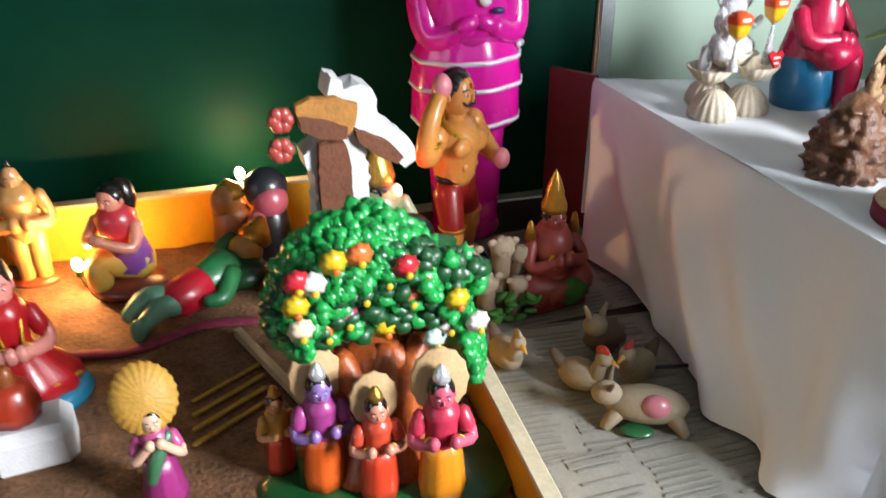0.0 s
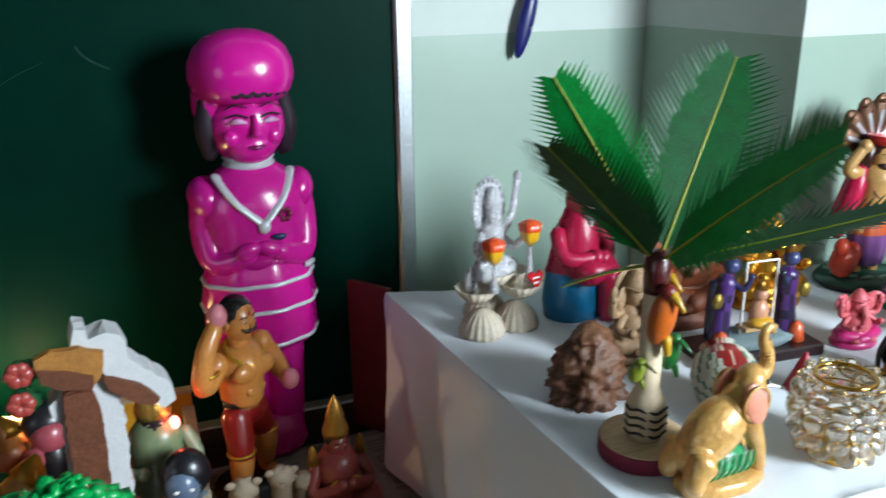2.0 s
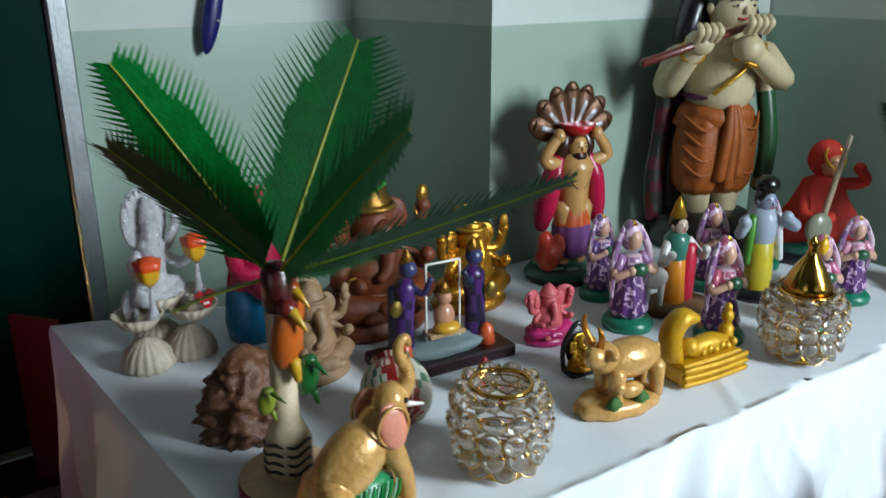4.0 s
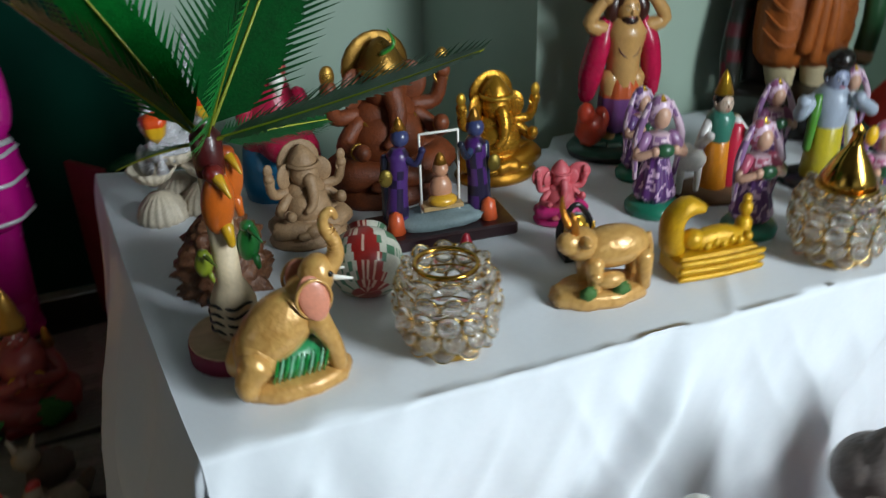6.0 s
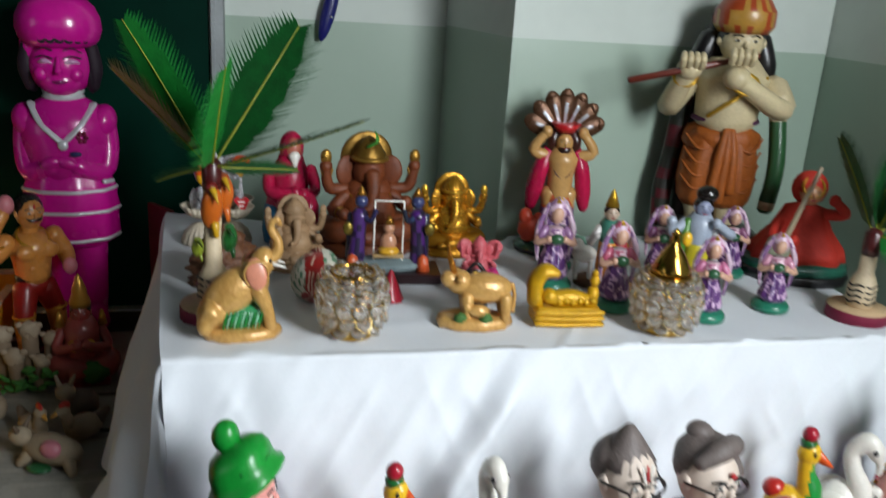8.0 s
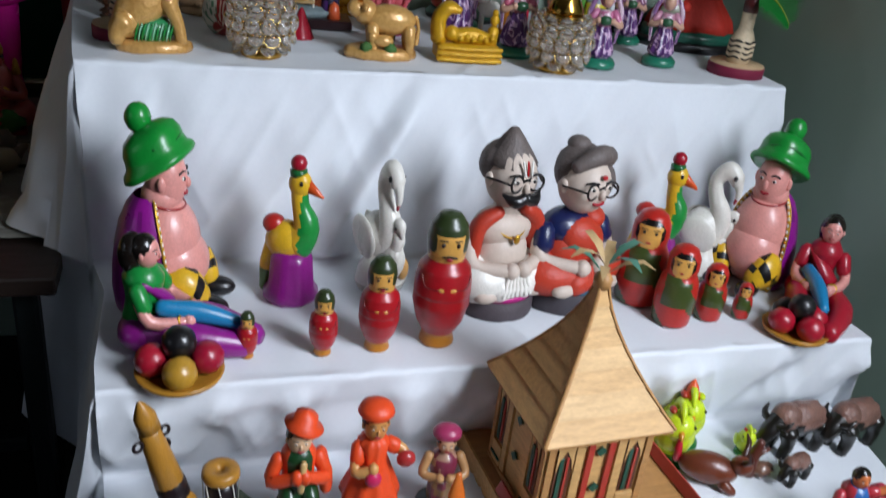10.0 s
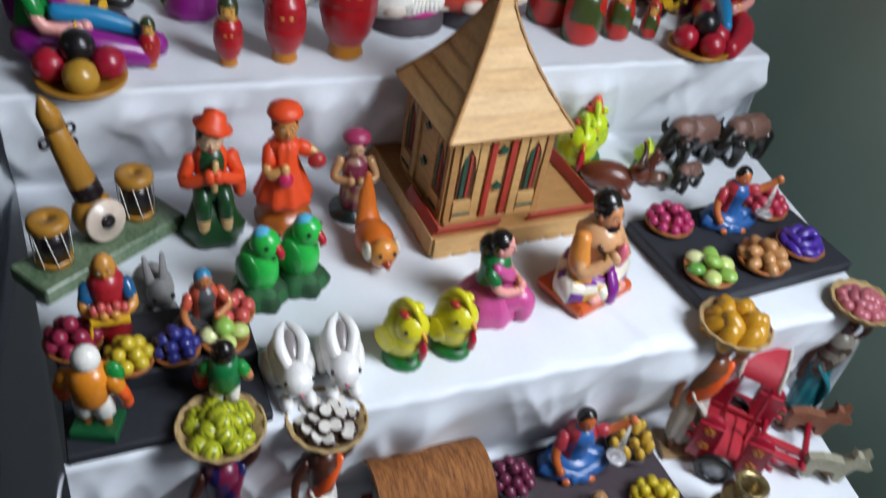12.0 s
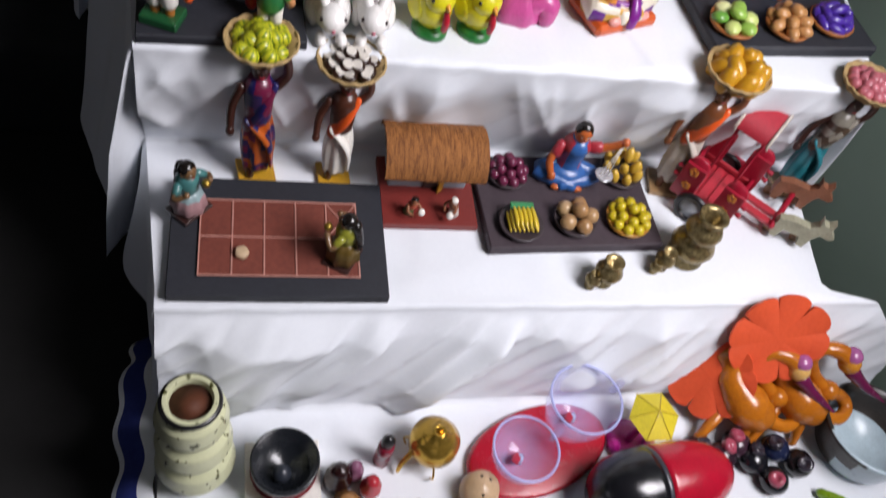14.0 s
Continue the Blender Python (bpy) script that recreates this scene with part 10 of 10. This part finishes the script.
s.thing("praying_doll", -0.86, 0.712, SAND, -30, "kneeling praying doll with long black hair in red and purple", "doll", DROW)
s = Shape(0.16)
s.lathe([(0.4, 0), (0.38, 0.2), (0.2, 0.5), (0, 0.56)], paint("8c1c1c"), seg=22)
s.tube([(0, 0, 0.4), (0, 0, 0.75)], [0.2, 0.16], paint("b07a2c"), 10)
s.ball((0, 0, 0.9), 0.15, paint("c08a4c"))
s.thing("seated_doll", -1.13, 0.76, SAND, 15, "seated doll in dark red at the box's edge", "doll", DROW)

# Green sleeping giant with gold crown.
GG, LEGG = paint("1f6a3c", 0.4), paint("6aa88c", 0.4)
s = Shape(0.84)
s.tube([(-0.12, -0.02, 0.02), (-0.075, -0.005, 0.035), (-0.03, 0.0, 0.026)], [0.014, 0.02, 0.022], LEGG, 12)
s.tube([(-0.12, 0.03, 0.02), (-0.08, 0.025, 0.045), (-0.03, 0.02, 0.028)], [0.014, 0.02, 0.022], LEGG, 12)
s.ball((-0.125, -0.02, 0.02), (0.014, 0.012, 0.022), LEGG)
s.tube([(-0.045, 0.008, 0.03), (0.015, 0.02, 0.034)], [0.034, 0.038], paint("b8182c"), 14)
s.tube([(0.015, 0.022, 0.034), (0.075, 0.035, 0.04)], [0.034, 0.042], GG, 14)
s.tube([(0.07, 0.0, 0.05), (0.03, -0.035, 0.03), (0.0, -0.03, 0.03)], [0.018, 0.015, 0.012], GG, 10)
s.tube([(0.075, 0.07, 0.05), (0.12, 0.085, 0.07)], [0.018, 0.014], GG, 10)
s.ball((0.125, 0.045, 0.055), (0.034, 0.032, 0.034), paint("c08a3a"))
s.lathe([(0.03, 0), (0.034, 0.012), (0.02, 0.034), (0.008, 0.05), (0, 0.054)], gilt("c08a2c"), c=(0.145, 0.05, 0.065), turn=(0, 30, 0), seg=18)
s.ball((0.10, 0.02, 0.03), (0.05, 0.05, 0.026), paint("0f3a1c"))
s.thing("sleeping_giant_doll", -0.752, 0.612, SAND, 27, "green reclining giant doll in red cloth with gold crown", "doll", DROW)
s = Shape(0.15)
s.tube([(0, 0, 0.0), (0, 0, 0.5)], [0.24, 0.2], paint("1a1618"), 12)
s.ball((0, -0.05, 0.66), (0.2, 0.18, 0.2), paint("b0525c"))
s.ball((0, 0.06, 0.76), (0.25, 0.22, 0.24), paint("2a2a2e"))
s.ball((-0.18, -0.1, 0.45), (0.12, 0.1, 0.14), paint("b0525c"))
s.thing("dark_haired_doll", -0.628, 0.765, SAND, 15, "pink-faced doll with a black headdress", "doll", DROW)
s = Shape(0.14)
s.tube([(0, 0, 0.0), (0, 0, 0.6)], [0.25, 0.22], paint("b0622c"), 12)
s.ball((-0.05, -0.06, 0.74), (0.18, 0.16, 0.2), paint("c08040"))
s.lathe([(0.2, 0.8), (0.14, 0.9), (0, 1.0)], gilt("b8862c"), seg=16)
s.thing("gold_cap_doll", -0.69, 0.77, SAND, 0, "small orange doll in a gold cap", "doll", DROW)

# Layered foam and wood mountain.
FOAM, CARD = surface("white_foam", "c9c9c9", 0.8, vary=0.1, scale=60, bump=0.3), surface("brown_card", "6a3a1f", 0.7, vary=0.4, scale=30, bump=0.4)
mt = holder("foam_mountain", -0.548, 0.53, SAND - 0.003, 6, "brown card mountain edged with thick white foam", "model mountain", DROW)
CARD2 = surface("ochre_card", "a8702c", 0.7, vary=0.4, scale=30, bump=0.4)


def slab(name, pts, y0, y1, m, rough, label):
    """A thick sheet cut to an outline, with a torn edge; the outline is in thousandths of a metre."""
    fine_ = []
    for i in range(len(pts)):
        a, b = Vector((*pts[i], 0)), Vector((*pts[(i + 1) % len(pts)], 0))
        k = max(1, int((b - a).length / 9))
        for j in range(k):
            p = a.lerp(b, j / k)
            fine_.append((p.x / 1000 + rough * noise.noise(Vector((p.x * 0.11, p.y * 0.11, 1))), p.y / 1000 + rough * noise.noise(Vector((p.x * 0.11, p.y * 0.11, 7)))))
    k = len(fine_)
    s = Shape()
    rings = [[(x, y, z) for x, z in fine_] for y in (y0, y0 + (y1 - y0) * 0.35, y0 + (y1 - y0) * 0.7, y1)]
    for r_, ring in enumerate(rings[1:3]):
        rings[1 + r_] = [(x + rough * 0.8 * noise.noise(Vector((i * 0.7, r_ * 3.0, 2))), y, z + rough * 0.8 * noise.noise(Vector((i * 0.7, r_ * 3.0, 9)))) for i, (x, y, z) in enumerate(ring)]
    vs = [p for ring in rings for p in ring]
    fs = [tuple(range(k)), tuple(3 * k + i for i in range(k))[::-1]] + [(g * k + i, g * k + (i + 1) % k, (g + 1) * k + (i + 1) % k, (g + 1) * k + i) for g in range(3) for i in range(k)]
    return s.add(vs, fs, m, False).part(name, mt, label)


slab("top_front", ((-50, 348), (-21, 354), (5, 351), (32, 338), (27, 312), (12, 296), (-21, 302), (-46, 316)), -0.03, -0.018, CARD2, 0.003, "ochre card front")
slab("top_stripe", ((-48, 333), (-18, 327), (15, 312), (13, 296), (-21, 301), (-45, 315)), -0.034, -0.03, CARD, 0.002, "brown card stripe")
slab("top_back", ((-6, 350), (2, 373), (13, 373), (18, 358), (42, 358), (57, 352), (61, 318), (85, 295), (108, 275), (112, 245), (95, 240), (82, 252), (58, 272), (38, 295), (24, 308), (30, 335)), -0.018, 0.03, FOAM, 0.006, "thick white foam edge")
slab("slope_front", ((24, 305), (38, 300), (71, 282), (91, 258), (82, 250), (65, 258), (32, 285)), -0.03, -0.018, CARD, 0.003, "brown card front")
slab("trunk_front", ((-22, 292), (13, 290), (18, 255), (14, 0), (-24, 0), (-26, 255)), -0.03, -0.016, CARD, 0.004, "brown card trunk")
slab("trunk_back", ((-44, 275), (-24, 286), (20, 300), (38, 288), (45, 240), (40, 0), (-32, 0), (-30, 240)), -0.016, 0.026, FOAM, 0.006, "white foam trunk")
for x, z in ((-0.082, 0.325), (-0.085, 0.285)):
    f = Shape()
    f.ball((0.004, 0.014, -0.006), (0.018, 0.01, 0.017), paint("17502c"), lump=0.4)
    for k in range(6):
        a = k * 1.05
        f.ball((0.009 * math.cos(a), -0.004, 0.009 * math.sin(a)), (0.009, 0.006, 0.009), paint("a8443c"), seg=8, ring=6)
    f.part("rose", mt, "dull red rose with dark leaves", pose(x + 0.014, -0.02, z + 0.004))

# Conical-capped and blue-faced figures near the wrestler.
s = Shape(0.235)
s.tube([(0, 0, 0), (0, 0, 0.45)], [0.2, 0.16], paint("5a6a4a"), 14)
s.tube([(0, 0, 0.43), (0, 0, 0.62)], [0.16, 0.17], paint("7a8a64"), 12)
face(s, (0, -0.02, 0.7), 0.1, paint("1c1a1c"), HAIR)
s.lathe([(0.115, 0.74), (0.12, 0.78), (0.1, 0.86), (0.06, 0.94), (0.0, 1.0)], gilt("c9a04a", 0.2), seg=20)
for q in (-1, 1):
    arm(s, [(q * 0.17, 0, 0.58), (q * 0.24, -0.06, 0.4), (q * 0.1, -0.18, 0.42)], 0.05, paint("8f9a7a"))
s.thing("gold_helmet_figure", -0.468, 0.645, SAND - 0.01, 0, "olive figure with a gleaming gold conical helmet", "figurine", DROW)
s = Shape(0.15)
s.tube([(0, 0, 0), (0, 0, 0.5)], [0.22, 0.2], paint("55606a"), 12)
s.ball((0, -0.04, 0.68), (0.17, 0.16, 0.19), paint("5f6f86"))
s.ball((0.04, 0.06, 0.74), (0.24, 0.2, 0.26), paint("14141a"))
for q in (-1, 1):
    s.ball((q * 0.07, -0.19, 0.7), (0.03, 0.015, 0.02), WHITE, seg=8, ring=6)
    s.tube([(q * 0.18, 0, 0.5), (q * 0.2, -0.1, 0.2)], 0.06, paint("6a7684"), 8)
s.thing("blue_face_figure", -0.44, 0.555, SAND - 0.01, 0, "grey-blue figure with black hair", "figurine", DROW)
Shape().box((0, 0, 0.01), (0.2, 0.012, 0.014), timber("b09a78"), turn=(0, 0, 0), bev=0.1).thing("wood_strip", -0.665, 0.43, SAND - 0.002, -68, "thin pale wood strip lying on the sand", "wood strip", DROW)

# Warm lamp bulbs of the light string.
WARM = lit("lit_bulb", (1.0, 0.62, 0.22), 60.0)
REDB = lit("lit_red_bulb", (1.0, 0.08, 0.04), 6.0)
for x, y, z, m, watts, col, lab in ((-0.93, 0.72, 0.985, WARM, 0.75, (1.0, 0.55, 0.18), "glowing warm bulb of a light string"), (-0.668, 0.855, 1.05, WARM, 0.8, (1.0, 0.6, 0.25), "glowing warm bulb of a light string"), (-0.44, 0.63, 1.09, REDB, 0.05, (1.0, 0.1, 0.05), "small red lamp bulb")):
    th = holder("string_bulb", x, y, z - 0.02, 0, lab, "light bulb", "string light bulbs")
    Shape().ball((0, 0, 0.02), (0.008, 0.008, 0.011), m, seg=14, ring=10).part("bulb", th, "lit bulb").visible_shadow = False
    Shape().lathe([(0.006, 0), (0.006, 0.01), (0.004, 0.012)], paint("2c5a34"), seg=12).part("socket", th, "green socket")
    Shape().tube([(0, 0, 0), (0.004, 0.01, -0.03), (0.0, 0.02, SAND - z + 0.02 if y < 0.8 else -0.04)], 0.0015, paint("2c5a34"), 6).part("wire", th, "thin green wire")
    glow("bulb_light", (x, y - 0.014, z + 0.016), watts, col)
